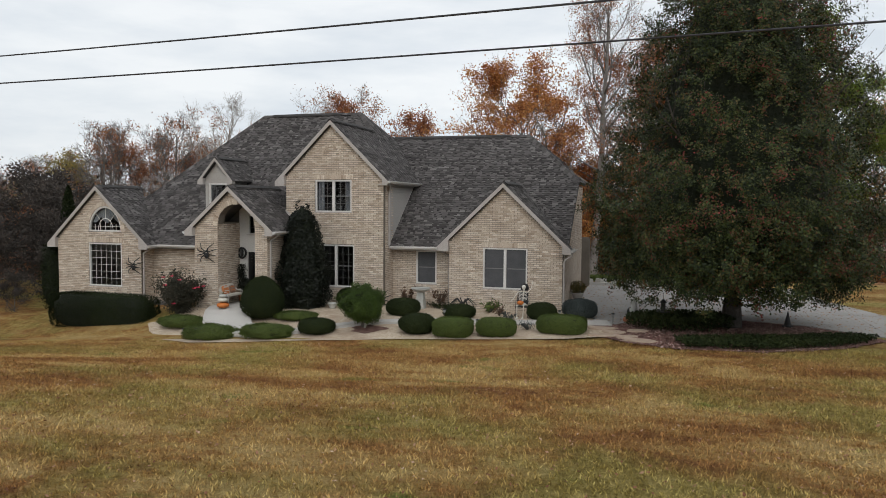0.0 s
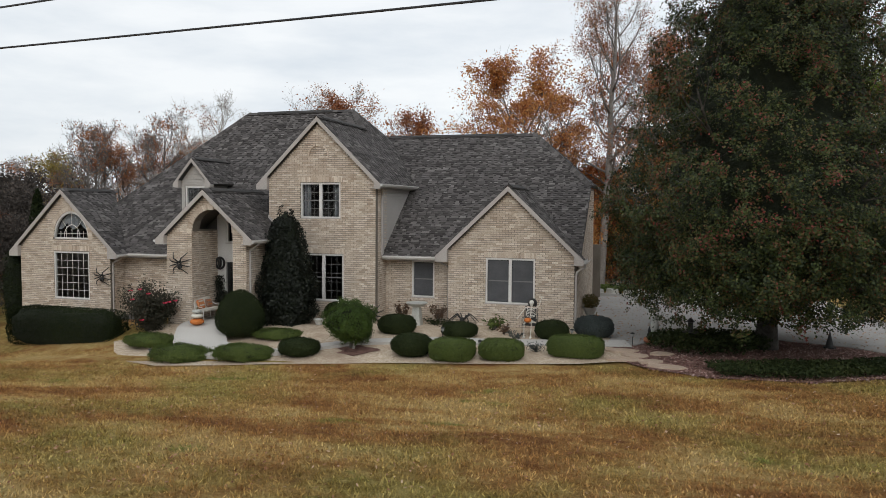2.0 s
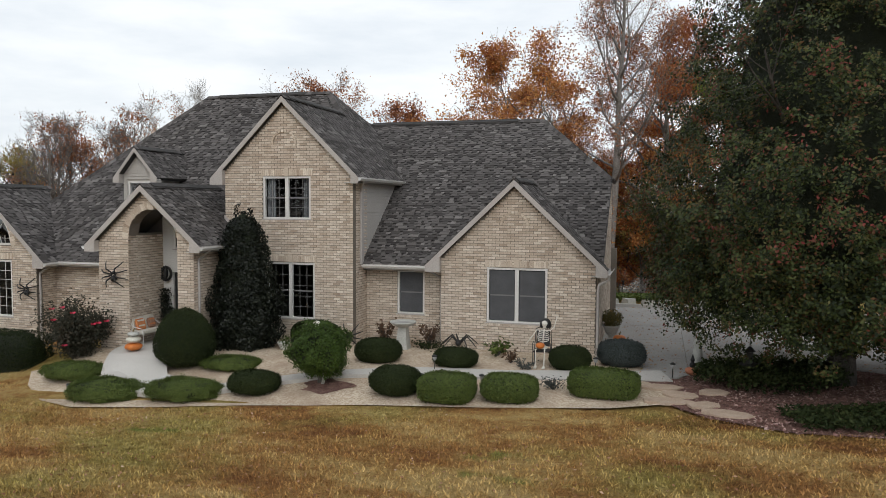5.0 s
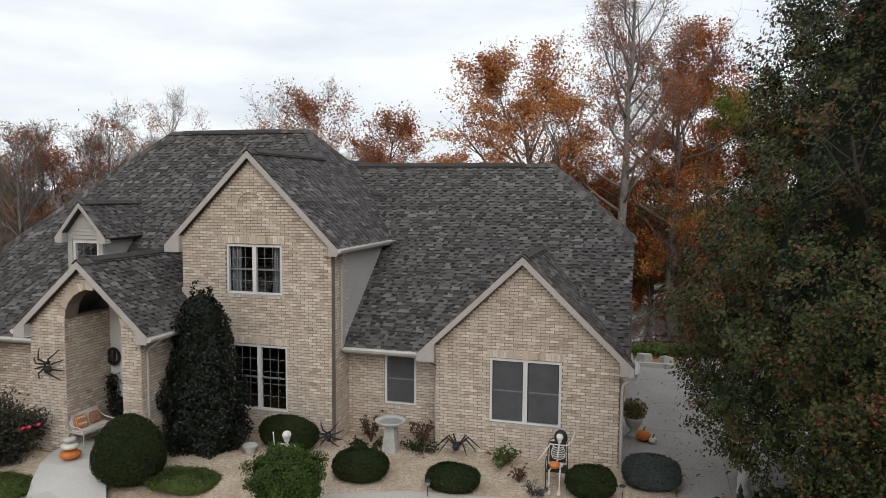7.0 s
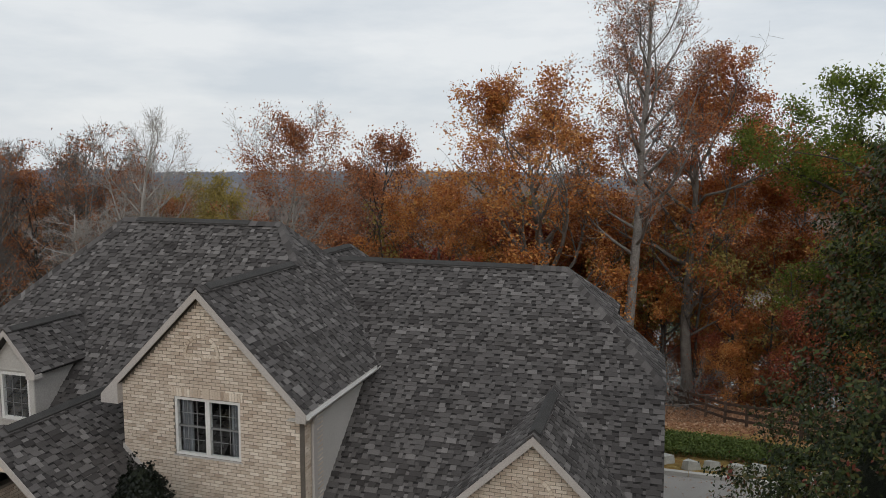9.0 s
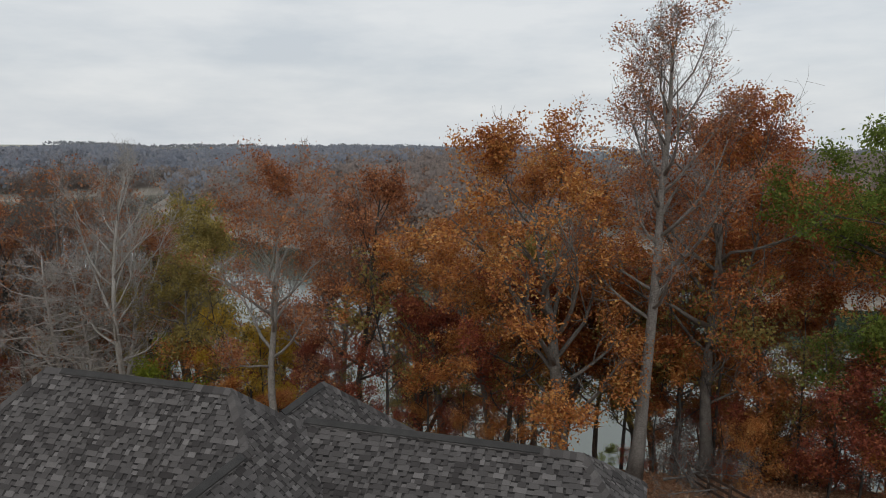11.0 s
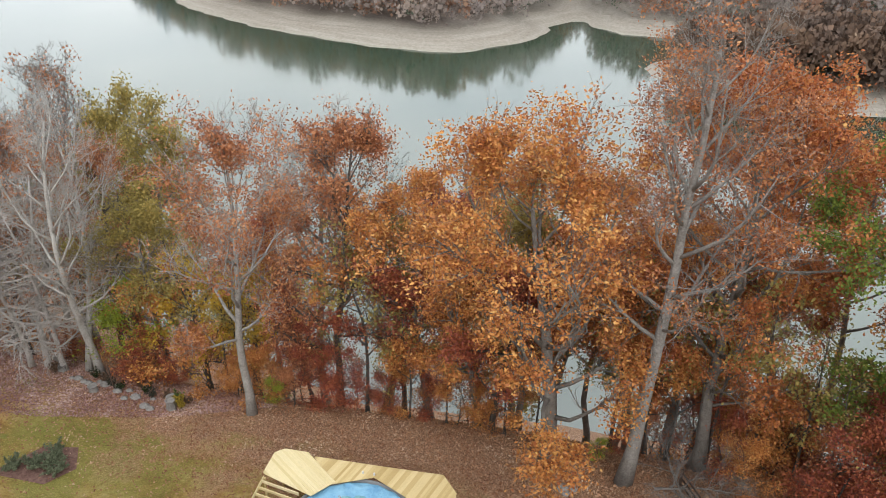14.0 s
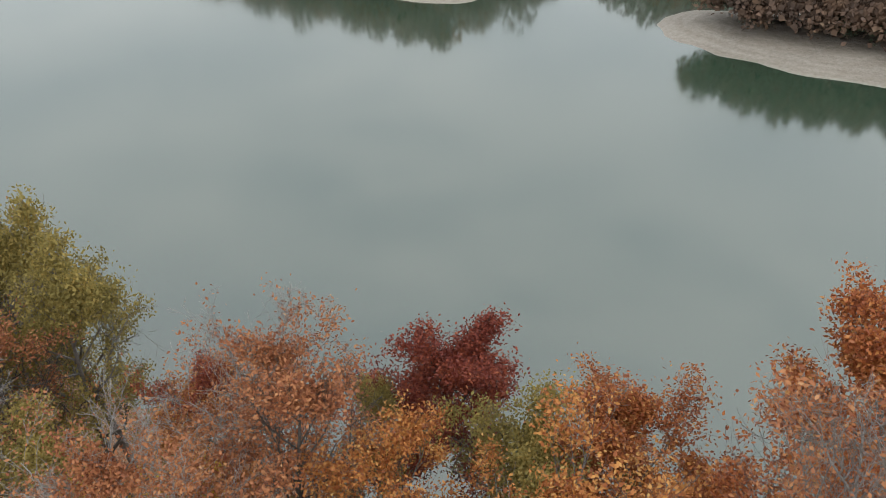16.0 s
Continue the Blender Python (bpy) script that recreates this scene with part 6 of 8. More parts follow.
                     (24, 22, "rust", 15), (30, 18, "oak_b", 15), (27, 28, "olive", 16), (36, 24, "rust_b", 17), (34, 12, "bare", 15), (42, 16, "rust", 14), (40, 30, "oak_b", 18), (22, 30, "rust_b", 16), (48, 6, "rust_b", 13), (31, 8, "bare", 14), (56, 14, "oak_b", 14), (46, 24, "red", 12)):
    plant(key, x, y, h * (1.0 if key != "thicket" else 0.85 if (3 - x) / (y + 27) > 1.03 else 1.05 if (3 - x) / (y + 27) > 0.93 else 1.2), bank.uniform(0, 360))
for key, (t, h) in TREES.items():
    if key not in USED:
        plant(key, 60, 40)

plant("rust_b", -49.0, 33.4, 18.0, 15, wide=1.0)
for x, y, key, top in ((-47.5, 46.0, "thicket", 13.0), (-53.0, 46.0, "thicket", 13.2)):
    plant(key, x, y, top - ground_z(x, y), x * 30, wide=0.8)
# brushwood along the lip of the bank
for x, y, key, h in ((-19.4, 34.4, "understory_red", 4.0), (-17.6, 34.0, "understory_red", 3.2), (-16.0, 34.6, "understory_orange", 4.2), (-14.2, 34.2, "understory_red", 3.6), (-12.4, 33.8, "understory_orange", 4.6), (-10.8, 33.4, "understory_orange", 4.0), (-9.0, 32.4, "understory_orange", 4.4), (-12.0, 35.4, "understory_red", 5.5), (-15.2, 36.0, "understory", 6.0), (-22.0, 33.4, "understory_red", 4.6), (-24.0, 34.0, "understory_red", 5.0), (-27.6, 33.0, "understory_orange", 3.6),
                     (1.5, 34.5, "understory_red", 5.0), (3.5, 35.6, "understory_orange", 6.0), (-0.4, 36.0, "understory", 5.0), (5.2, 36.2, "understory_orange", 6.5), (2.6, 37.6, "understory_orange", 8.0), (-2.0, 32.6, "understory_red", 2.2), (-3.6, 31.6, "understory_lime", 1.8), (7.6, 36.6, "understory_red", 7.0)):
    plant(key, x, y, h, x * 40)
wood, tips = grow_tree(47, 4.6, 0.07, bole=0.15, spread=2.4, limbs=16, subs=6, twigs=4, rise=0.5, ends=2, wobble=0.2)
for x, y, turn, tilt in ((1.0, 28.6, 200, 82), (-0.2, 29.2, 95, 78), (2.9, 28.6, 310, 84)):
    limb = thing("fallen_limb", "fallen bare grey-brown limb lying in the leaf litter", "fallen branch", "fallen limbs", (x, y, ground_z(x, y) + 0.25))
    limb.rotation_euler = (radians(tilt), 0, radians(turn))
    part("wood", wood.mesh("wood", M_BARK_THICKET, True), M_BARK_THICKET, limb)

# the dark thicket beside the house
for x, y, h in ((-28.5, 1.5, 5.0), (-30.5, -1.0, 4.6), (-33.0, 0.5, 6.0), (-31.5, 4.0, 6.5), (-35.5, -2.5, 5.5), (-37.0, 2.5, 7.0), (-34.0, 6.5, 7.5), (-39.5, -1.0, 6.5), (-41.0, 5.0, 8.0), (-29.5, 6.0, 5.5), (-44.0, 1.0, 8.0), (-38.0, 9.0, 8.0), (-27.2, -2.2, 2.2), (-33.2, -5.0, 4.2), (-46.0, 8.0, 9.0), (-50.0, 3.0, 9.0)):
    plant("gloom", x, y, h, bank.uniform(0, 360))
cedar = thing("cedar", "narrow dark green cedar behind the gable", "cedar tree", at=(-29.0, 3.2, ground_z(-29.0, 3.2)))
crg = np.random.default_rng(61)
cz = crg.uniform(0.1, 1.0, 7000)
ca_ = crg.uniform(0, 2 * math.pi, 7000)
cr_ = 0.95 * (1 - cz) ** 0.7 * crg.uniform(0.6, 1.05, 7000) + 0.03
part("trunk", Geo().tube([(0, 0, -0.2), (0, 0, 5.2)], [0.12, 0.03], 6), M_BARK_DARK, cedar)
cax, cay = random_axes(crg, 7000, 0.07, 0.2)
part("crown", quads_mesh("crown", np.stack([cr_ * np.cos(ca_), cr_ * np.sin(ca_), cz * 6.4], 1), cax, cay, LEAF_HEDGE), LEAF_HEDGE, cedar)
shrub("corner_shrub", "tall dark shrub grown against the house corner", "shrub", -25.7, -1.2, 1.0, 1.0, 3.4, LEAF_HEDGE, 5000, 0.05, 2.4, 0.2, group="", loose=0.08)

# ---- the big pear tree on the lawn ----
pear_rng = np.random.default_rng(3)
PEAR_AT = (6.3, -1.3)
PEAR_STEPS = [(0.0, 1.0), (0.9, 2.6), (1.5, 3.7), (2.3, 4.6), (3.4, 5.05), (5.2, 5.05), (7.4, 4.45), (9.4, 4.05), (10.9, 3.65), (12.0, 3.2), (13.5, 2.2), (14.8, 1.1), (15.4, 0.3)]


def pear_radius(z):
    return float(np.interp(z, [a for a, _ in PEAR_STEPS], [b for _, b in PEAR_STEPS]))


pear = thing("pear_tree", "large dense ornamental pear tree, dark green turning red at the top", "tree", at=(PEAR_AT[0], PEAR_AT[1], ground_z(*PEAR_AT) - 0.1))
wood, tips = grow_tree(31, 14.0, 0.33, bole=0.1, spread=5.6, limbs=26, subs=7, twigs=4, rise=0.9, wobble=0.12, profile=lambda h: pear_radius(1.6 + 12.5 * h) / 5.6)
part("trunk", wood.mesh("trunk", M_BARK_DARK, True), M_BARK_DARK, pear)
# added solid body under the leaves, coloured as the crown's inner shade
part("core", Geo().lathe([(0.3, 2.3), (2.4, 2.7), (3.2, 4.0), (3.2, 5.5), (2.8, 7.5), (2.3, 9.8), (1.6, 11.8), (0.7, 13.4), (0.1, 14.2)], sides=18), M_SHADE_CORE, pear, "solid core with the pear crown's inner shade put into its colour", smooth=True)
sprays = []
ways = []
prng = random.Random(8)
while len(sprays) < 5600:
    z = prng.uniform(1.4, 15.0)
    if prng.random() > pear_radius(z) / 5.2:
        continue
    a = prng.uniform(0, 2 * math.pi)
    lump = 1 + 0.17 * noise.noise((math.cos(a) * 1.6, math.sin(a) * 1.6, z * 0.45)) + 0.2 * noise.noise((math.cos(a) * 4, math.sin(a) * 4, z * 1.1))
    r = pear_radius(z) * lump * (1 - 0.75 * prng.random() ** 1.8)
    p = (r * math.cos(a), r * math.sin(a), z + 0.35 * noise.noise((a * 3, z, 7.0)) - 0.05 * r)
    if r > 0.72 * pear_radius(z) and noise.noise((p[0] * 0.7, p[1] * 0.7, p[2] * 0.85 + 5.0)) < -0.2:
        continue
    sprays.append(p)
    ways.append((math.cos(a), math.sin(a), 0.5))
while len(sprays) < 6700:
    z, a = prng.uniform(2.0, 5.0), prng.uniform(0, 2 * math.pi)
    lump = 1 + 0.17 * noise.noise((math.cos(a) * 1.6, math.sin(a) * 1.6, z * 0.45)) + 0.2 * noise.noise((math.cos(a) * 4, math.sin(a) * 4, z * 1.1))
    r = pear_radius(z) * lump * prng.uniform(0.8, 1.0)
    sprays.append((r * math.cos(a), r * math.sin(a), z - 0.05 * r))
    ways.append((math.cos(a), math.sin(a), 0.4))
sprays = np.array(sprays)
ways = np.array(ways)
pick = pear_rng.integers(0, len(sprays), 380000)
dirs = pear_rng.normal(size=(len(sprays), 3)) + ways
dirs /= np.linalg.norm(dirs, axis=1, keepdims=True)
cen = sprays[pick] + dirs[pick] * pear_rng.uniform(-0.25, 0.36, (len(pick), 1)) + pear_rng.normal(size=(len(pick), 3)) * 0.085
ax, ay = random_axes(pear_rng, len(pick), 0.047, flat=0.2, out=ways[pick])
part("crown", quads_mesh("crown", cen, ax, ay, LEAF_PEAR), LEAF_PEAR, pear)

feeder = thing("bird_feeder", "dark bird feeder with a wide tray hanging in the pear tree", "bird feeder", at=(3.87, -3.0, 0.62))
part("tray", Geo().lathe([(0.05, 0.0), (0.24, 0.03), (0.25, 0.06), (0.06, 0.07)], sides=16), M_BLACK, feeder)
part("body", Geo().lathe([(0.08, 0.07), (0.08, 0.36), (0.14, 0.38), (0.03, 0.5)], sides=12), M_BLACK, feeder)
part("cord", Geo().tube([(0, 0, 0.48), (0.03, 0.02, 2.2)], 0.006, 4), M_BLACK, feeder)
# ---- the far shores ----
def shore_poly(pts):
    return np.array(pts, float)


MID = shore_poly([(-292, 353), (-240, 306), (-192, 269), (-165, 252), (-143, 241), (-115, 231), (-92, 224), (-73, 222), (-59, 228), (-49, 240), (-42, 252), (-38, 262), (-42, 275), (-30, 296), (300, 3600), (-2600, 3600), (-900, 960), (-430, 560), (-330, 420)])
RIGHT = shore_poly([(600, 262), (120, 250), (40, 247), (8, 241), (-3, 229), (-6, 221), (-4, 214), (0, 209), (8, 202), (27, 195), (47, 193), (110, 190), (250, 165), (600, 110), (3000, 0), (3000, 270)])
BACK = shore_poly([(-26, 281), (-15, 269), (6, 267), (40, 271), (120, 278), (600, 300), (3000, 310), (3000, 3600), (330, 3600), (-60, 420), (-34, 300)])
LEFT = shore_poly([(-3000, 150), (-620, 290), (-500, 312), (-420, 335), (-378, 360), (-384, 392), (-325, 455), (-370, 610), (-850, 1060), (-2700, 3600), (-3000, 3600)])


def inside_distance(px, py, poly):
    """Distance to the outline of a polygon, positive inside."""
    best = np.full(px.shape, 1e9)
    odd = np.zeros(px.shape, bool)
    for (ax_, ay_), (bx, by) in zip(poly, np.roll(poly, -1, 0)):
        dx, dy = bx - ax_, by - ay_
        t = np.clip(((px - ax_) * dx + (py - ay_) * dy) / (dx * dx + dy * dy), 0, 1)
        best = np.minimum(best, np.hypot(px - ax_ - t * dx, py - ay_ - t * dy))
        hit = ((ay_ > py) != (by > py)) & (px < dx * (py - ay_) / (dy if dy else 1e-9) + ax_)
        odd ^= hit
    return np.where(odd, best, -best)


def far_distance(px, py):
    return np.max([inside_distance(px, py, shore) for shore in (MID, RIGHT, BACK, LEFT)], axis=0)


def wave(px, py, s):
    return np.sin(px / s + 1.3) * np.cos(py / (s * 1.2) + 0.4) + 0.6 * np.sin((px + py) / (s * 0.55)) + 0.4 * np.cos((px - 1.7 * py) / (s * 0.4))


def far_height(px, py):
    d = far_distance(px, py) + 1.5 * wave(px, py, 11.0)
    z = np.interp(d, [-30, -4, 0, 5, 16, 22, 70, 140, 400, 3000], [-6, -1.5, 0, 1.2, 3.6, 5.0, 12.0, 16.0, 18.0, 18.0])
    z = z + np.clip(d / 120, 0, 1) * 2.0 * wave(px, py, 90.0) + np.clip((py - 700) / 900, 0, 1) * 2.5 * wave(px, py, 330.0)
    z = z - np.clip((np.hypot(px, py) - 600) / 900, 0, 1) * 13.0 * np.clip(d / 60, 0, 1)
    return WATER + np.where(d > 10, np.maximum(z, 3.0), z)


def graded(lo, a, b, hi, fine, coarse):
    out = list(np.arange(a, b, fine))
    s, x = fine, a
    while x > lo:
        s = min(s * 1.18, coarse)
        x -= s
        out.insert(0, x)
    s, x = fine, out[-1]
    while x < hi:
        s = min(s * 1.18, coarse)
        x += s
        out.append(x)
    return np.array(out)


m, n, l, b = material("far_shore_ground", 0.95, 0, 0.2)
v = coords(n, l)
sep = n.new("ShaderNodeSeparateXYZ")
l.new(v, sep.inputs[0])
strata = noise_fac(n, l, coords(n, l, (0.03, 0.03, 2.2)), 1.0, 4, 0.6, 0.3, 0.7)
grit = noise_fac(n, l, v, 0.9, 5, 0.7, 0.3, 0.7)
bankc = mix(n, l, strata, (0.23, 0.20, 0.165), (0.36, 0.33, 0.285))
bankc = mix(n, l, 0.35, bankc, ramp(n, l, grit, [(0, (0.18, 0.15, 0.12)), (1, (0.46, 0.43, 0.38))]))
fieldn = n.new("ShaderNodeTexVoronoi")
fieldn.inputs["Scale"].default_value = 0.006
l.new(v, fieldn.inputs["Vector"])
sepc = n.new("ShaderNodeSeparateColor")
l.new(fieldn.outputs["Color"], sepc.inputs[0])
# distance haze put into the field colours: paler and greyer
field = ramp(n, l, sepc.outputs[0], [(0, (0.30, 0.30, 0.27)), (0.3, (0.36, 0.38, 0.31)), (0.55, (0.42, 0.41, 0.34)), (0.8, (0.34, 0.385, 0.31)), (1, (0.38, 0.36, 0.32))])
floor_c = mix(n, l, grit, (0.15, 0.125, 0.11), (0.23, 0.19, 0.16))
rise_ = n.new("ShaderNodeMapRange")
rise_.inputs["From Min"].default_value = WATER + 3.6
rise_.inputs["From Max"].default_value = WATER + 5.4
l.new(sep.outputs["Z"], rise_.inputs["Value"])
back_ = n.new("ShaderNodeMapRange")
back_.inputs["From Min"].default_value = 640
back_.inputs["From Max"].default_value = 760
l.new(sep.outputs["Y"], back_.inputs["Value"])
inland = mix(n, l, back_.outputs[0], floor_c, field)
l.new(mix(n, l, rise_.outputs[0], bankc, inland), b.inputs["Base Color"])
bump(n, l, b, grit, 0.6, 0.4)
M_FAR = m

fx = graded(-2400, -330, 110, 2400, 4.0, 120.0)
fy = np.array([140.0] + list(graded(150, 190, 330, 1850, 4.0, 110.0)))
gx, gy = np.meshgrid(fx, fy)
gz = far_height(gx, gy)
far_me = bpy.data.meshes.new("far_shore")
idx = np.arange(gx.size).reshape(gx.shape)
quads = np.stack([idx[:-1, :-1], idx[:-1, 1:], idx[1:, 1:], idx[1:, :-1]], -1).reshape(-1, 4)
keep = gz.ravel()[quads].max(1) > WATER - 3
far_me.from_pydata(np.stack([gx, gy, gz], -1).reshape(-1, 3).tolist(), [], quads[keep].tolist())
far_me.polygons.foreach_set("use_smooth", [True] * len(far_me.polygons))
far_me.materials.append(M_FAR)
far_me.update()
tagged(new("backdrop_far_shore", far_me), "far lake shore with a bare clay bank below woods and fields", "shore", kind="structure")


def far_wood(seed, name, label, mat_leaf, count, area_, size=(10, 17), cards=68, test=None):
    """Many small far trees, each a loose heap of leaf tufts, as one mass."""
    rng = np.random.default_rng(seed)
    x0, x1, y0, y1 = area_
    px, py = rng.uniform(x0, x1, count * 6), rng.uniform(y0, y1, count * 6)
    d = far_distance(px, py)
    ok = (d > 10) & (test(px, py, d) if test else True)
    px, py = px[ok][:count], py[ok][:count]
    pz = far_height(px, py)
    h = rng.uniform(*size, len(px))
    t = np.repeat(np.arange(len(px)), cards)
    u = rng.normal(size=(len(t), 3))
    u[:, 2] = np.abs(u[:, 2]) * 1.2 - 0.35
    u /= np.linalg.norm(u, axis=1, keepdims=True)
    rad = rng.uniform(0.3, 1.0, (len(t), 1)) ** 0.5
    broad_ = rng.uniform(0.26, 0.42, len(h))[t]
    c = u * rad * np.stack([h[t] * broad_, h[t] * broad_, h[t] * 0.44], 1)
    c += np.stack([px[t], py[t], pz[t] + h[t] * 0.52], 1)
    # sprays of twigs that fan up and out
    way = u * 0.6 + np.array([0, 0, 0.5]) + rng.normal(size=u.shape) * 0.6
    way /= np.linalg.norm(way, axis=1, keepdims=True)
    side = np.cross(way, rng.normal(size=u.shape))
    side /= np.linalg.norm(side, axis=1, keepdims=True) + 1e-9
    k = (h[t] * (0.05 if cards > 60 else 0.085 if cards > 20 else 0.15) * rng.uniform(0.6, 1.4, len(t)))[:, None]
    me = quads_mesh(name, c, way * k, side * k * 0.85, mat_leaf)
    return tagged(new(name, me), label, "woods", kind="stuff")


RIGHT_BROWN = leaf_mat("near_point_woods", [(0.0, (0.07, 0.055, 0.045)), (0.4, (0.14, 0.10, 0.08)), (0.75, (0.20, 0.13, 0.09)), (1.0, (0.27, 0.20, 0.14))], 0.95, 0.2, 0.1, patch_scale=0.12, own=0.25)
RIGHT_GREEN = leaf_mat("near_point_cedars", [(0.0, (0.025, 0.035, 0.024)), (0.5, (0.045, 0.06, 0.038)), (1.0, (0.08, 0.095, 0.05))], 0.95, 0.1, 0.1)
# haze of the distance put into these two leaf colours: lighter, bluish
FAR_HAZE = leaf_mat("far_grey_woods_hazed", [(0.0, (0.25, 0.28, 0.335)), (0.5, (0.31, 0.325, 0.365)), (1.0, (0.38, 0.365, 0.375))], 0.95, 0.5, 0.05, patch_scale=0.05, own=0.25)
FAR_LINE_HAZE = leaf_mat("distant_tree_lines_hazed", [(0.0, (0.20, 0.22, 0.25)), (0.5, (0.26, 0.275, 0.30)), (1.0, (0.33, 0.33, 0.34))], 0.95, 0.1, 0.1, patch_scale=0.03, own=0.25)
# far-shore leaf colours paled for haze, unlike those of the near point
FAR_BROWN = leaf_mat("far_brown_woods_hazed", [(0.0, (0.23, 0.205, 0.195)), (0.3, (0.30, 0.262, 0.245)), (0.6, (0.36, 0.30, 0.27)), (0.85, (0.42, 0.345, 0.295)), (1.0, (0.47, 0.39, 0.33))], 0.95, 0.55, 0.05, patch_scale=0.1, own=0.25)
FAR_RUST = leaf_mat("far_russet_woods_hazed", [(0.0, (0.25, 0.16, 0.13)), (0.5, (0.37, 0.23, 0.165)), (1.0, (0.46, 0.32, 0.21))], 0.95, 0.55, 0.05, patch_scale=0.1, own=0.25)
FAR_GREEN = leaf_mat("far_cedar_woods_hazed", [(0.0, (0.10, 0.12, 0.10)), (0.5, (0.15, 0.17, 0.13)), (1.0, (0.21, 0.22, 0.16))], 0.95, 0.1, 0.1)
AREA = (-420, 200, 190, 620)
near_test = lambda x, y, d: ((x < -32) | (y > 262)) & (y < 560) & (d < 260) & (np.hypot(x + 3, y) < 580)
right_test = lambda x, y, d: (x > -34) & (y < 262)
left_test = lambda x, y, d: (np.hypot(x + 3, y) > 380) & (d < 420)
far_wood(1, "far_woods", "grey-brown bare autumn woods on the far shore", FAR_BROWN, 4600, AREA, (9, 18), 96, near_test)
far_wood(2, "far_woods", "russet autumn woods on the far shore", FAR_RUST, 1300, AREA, (8, 15), 96, near_test)
far_wood(3, "far_woods", "dark green cedars among the far woods", FAR_GREEN, 420, AREA, (8, 13), test=near_test)
far_wood(7, "far_woods", "brown autumn woods on the nearer point", RIGHT_BROWN, 620, (-34, 160, 180, 310), (9, 16), 180, right_test)
far_wood(8, "far_woods", "dark cedars on the nearer point", RIGHT_GREEN, 160, (-34, 160, 180, 310), (7, 12), test=right_test)
far_wood(6, "far_woods", "grey-brown woods along the inner lake, distance haze put into their colour", FAR_HAZE, 7500, (-1000, -150, 300, 900), (12, 19), 24, left_test)
strips = lambda x, y, d: (wave(x, y, 140.0) > np.interp(y, [520, 700, 1000, 1800], [-0.6, 0.15, 0.1, 0.3])) & (d > 40)
far_wood(4, "far_woods", "distant tree lines between fields, tinted with haze", FAR_LINE_HAZE, 12000, (-2200, 1500, 500, 1880), (8, 14), 9, strips)
far_wood(5, "far_woods", "distant dark tree lines between fields, tinted with haze", FAR_LINE_HAZE, 1600, (-2200, 1500, 500, 1880), (10, 16), 10, strips)

M_BARN = two_tone("barn_metal_roof", (0.62, 0.64, 0.66), (0.74, 0.75, 0.77), 0.2, 4, 0.5, bump_by=0.0)


def barn(x, y, lx, ly, h, turn):
    t = thing("barn", "distant farm building with a pale metal roof among fields", "barn", "distant farm buildings", (x, y, float(far_height(np.array([x]), np.array([y]))[0]) - 0.3))
    t.rotation_euler = (0, 0, radians(turn))
    part("wall", Geo().box(-lx / 2, -ly / 2, 0, lx / 2, ly / 2, h), M_WHITE, t)
    r = Geo()
    for s in (-1, 1):
        q = [(-lx / 2 - 0.4, s * (ly / 2 + 0.5), h - 0.1), (lx / 2 + 0.4, s * (ly / 2 + 0.5), h - 0.1), (lx / 2 + 0.4, 0, h + ly * 0.25), (-lx / 2 - 0.4, 0, h + ly * 0.25)]
        r.hexa(q, [(p[0], p[1], p[2] + 0.2) for p in q])
    part("roof", r, M_BARN, t)
    return t


for x, y, lx, ly, h, turn in ((-690, 1050, 34, 14, 6, 10), (-480, 1090, 26, 12, 5, -20), (-395, 1400, 30, 12, 5, 5), (-300, 1420, 40, 14, 6, 0), (-262, 1440, 26, 12, 6, 14), (-930, 1500, 40, 16, 6, 0), (-560, 1650, 30, 12, 5, 30), (-140, 1500, 36, 14, 6, -8), (30, 1600, 30, 14, 6, 12), (-760, 1750, 36, 14, 6, 0)):
    barn(x, y, lx, ly, h, turn)
# ---- overhead cables ----
M_CABLE = two_tone("cable_jacket", (0.02, 0.02, 0.025), (0.05, 0.05, 0.055), 1.0, 20, 0.6, bump_by=0.0)
for y0, z0, sy, sz in ((-21.0, 6.92, -0.238, -0.047), (-20.03, 6.66, -0.10, -0.010)):
    cb = thing("overhead_cable", "black overhead service cable strung across the lawn", "cable", "overhead cables")
    pts = [(x, y0 + sy * x, z0 + sz * x + 0.00025 * (x * x - 40)) for x in np.linspace(-70, 60, 40)]
    part("strand", Geo().tube(pts, 0.013, 6), M_CABLE, cb)

# ---- front garden things ----
M_BONE = two_tone("bone_plastic", (0.62, 0.60, 0.54), (0.74, 0.72, 0.66), 8, 60, 0.6, bump_by=0.0)
M_PUMPKIN = two_tone("pumpkin_skin", (0.50, 0.13, 0.025), (0.62, 0.20, 0.04), 6, 40, 0.5, bump_by=0.1)
M_PUMPKIN_W = two_tone("white_pumpkin_skin", (0.58, 0.56, 0.48), (0.70, 0.68, 0.60), 6, 40, 0.5, bump_by=0.1)
M_CUSHION = two_tone("cream_cushion", (0.52, 0.49, 0.43), (0.62, 0.59, 0.53), 5, 60, 0.9, bump_by=0.2)
M_ORANGE_CLOTH = two_tone("orange_cloth", (0.46, 0.16, 0.06), (0.58, 0.24, 0.10), 5, 60, 0.9, bump_by=0.2)
M_BROWN_CLOTH = two_tone("brown_print_cloth", (0.22, 0.09, 0.06), (0.42, 0.27, 0.19), 9, 60, 0.9, bump_by=0.2)
M_STEM = two_tone("dry_stem", (0.16, 0.12, 0.06), (0.24, 0.19, 0.1), 8, 40, 0.9)
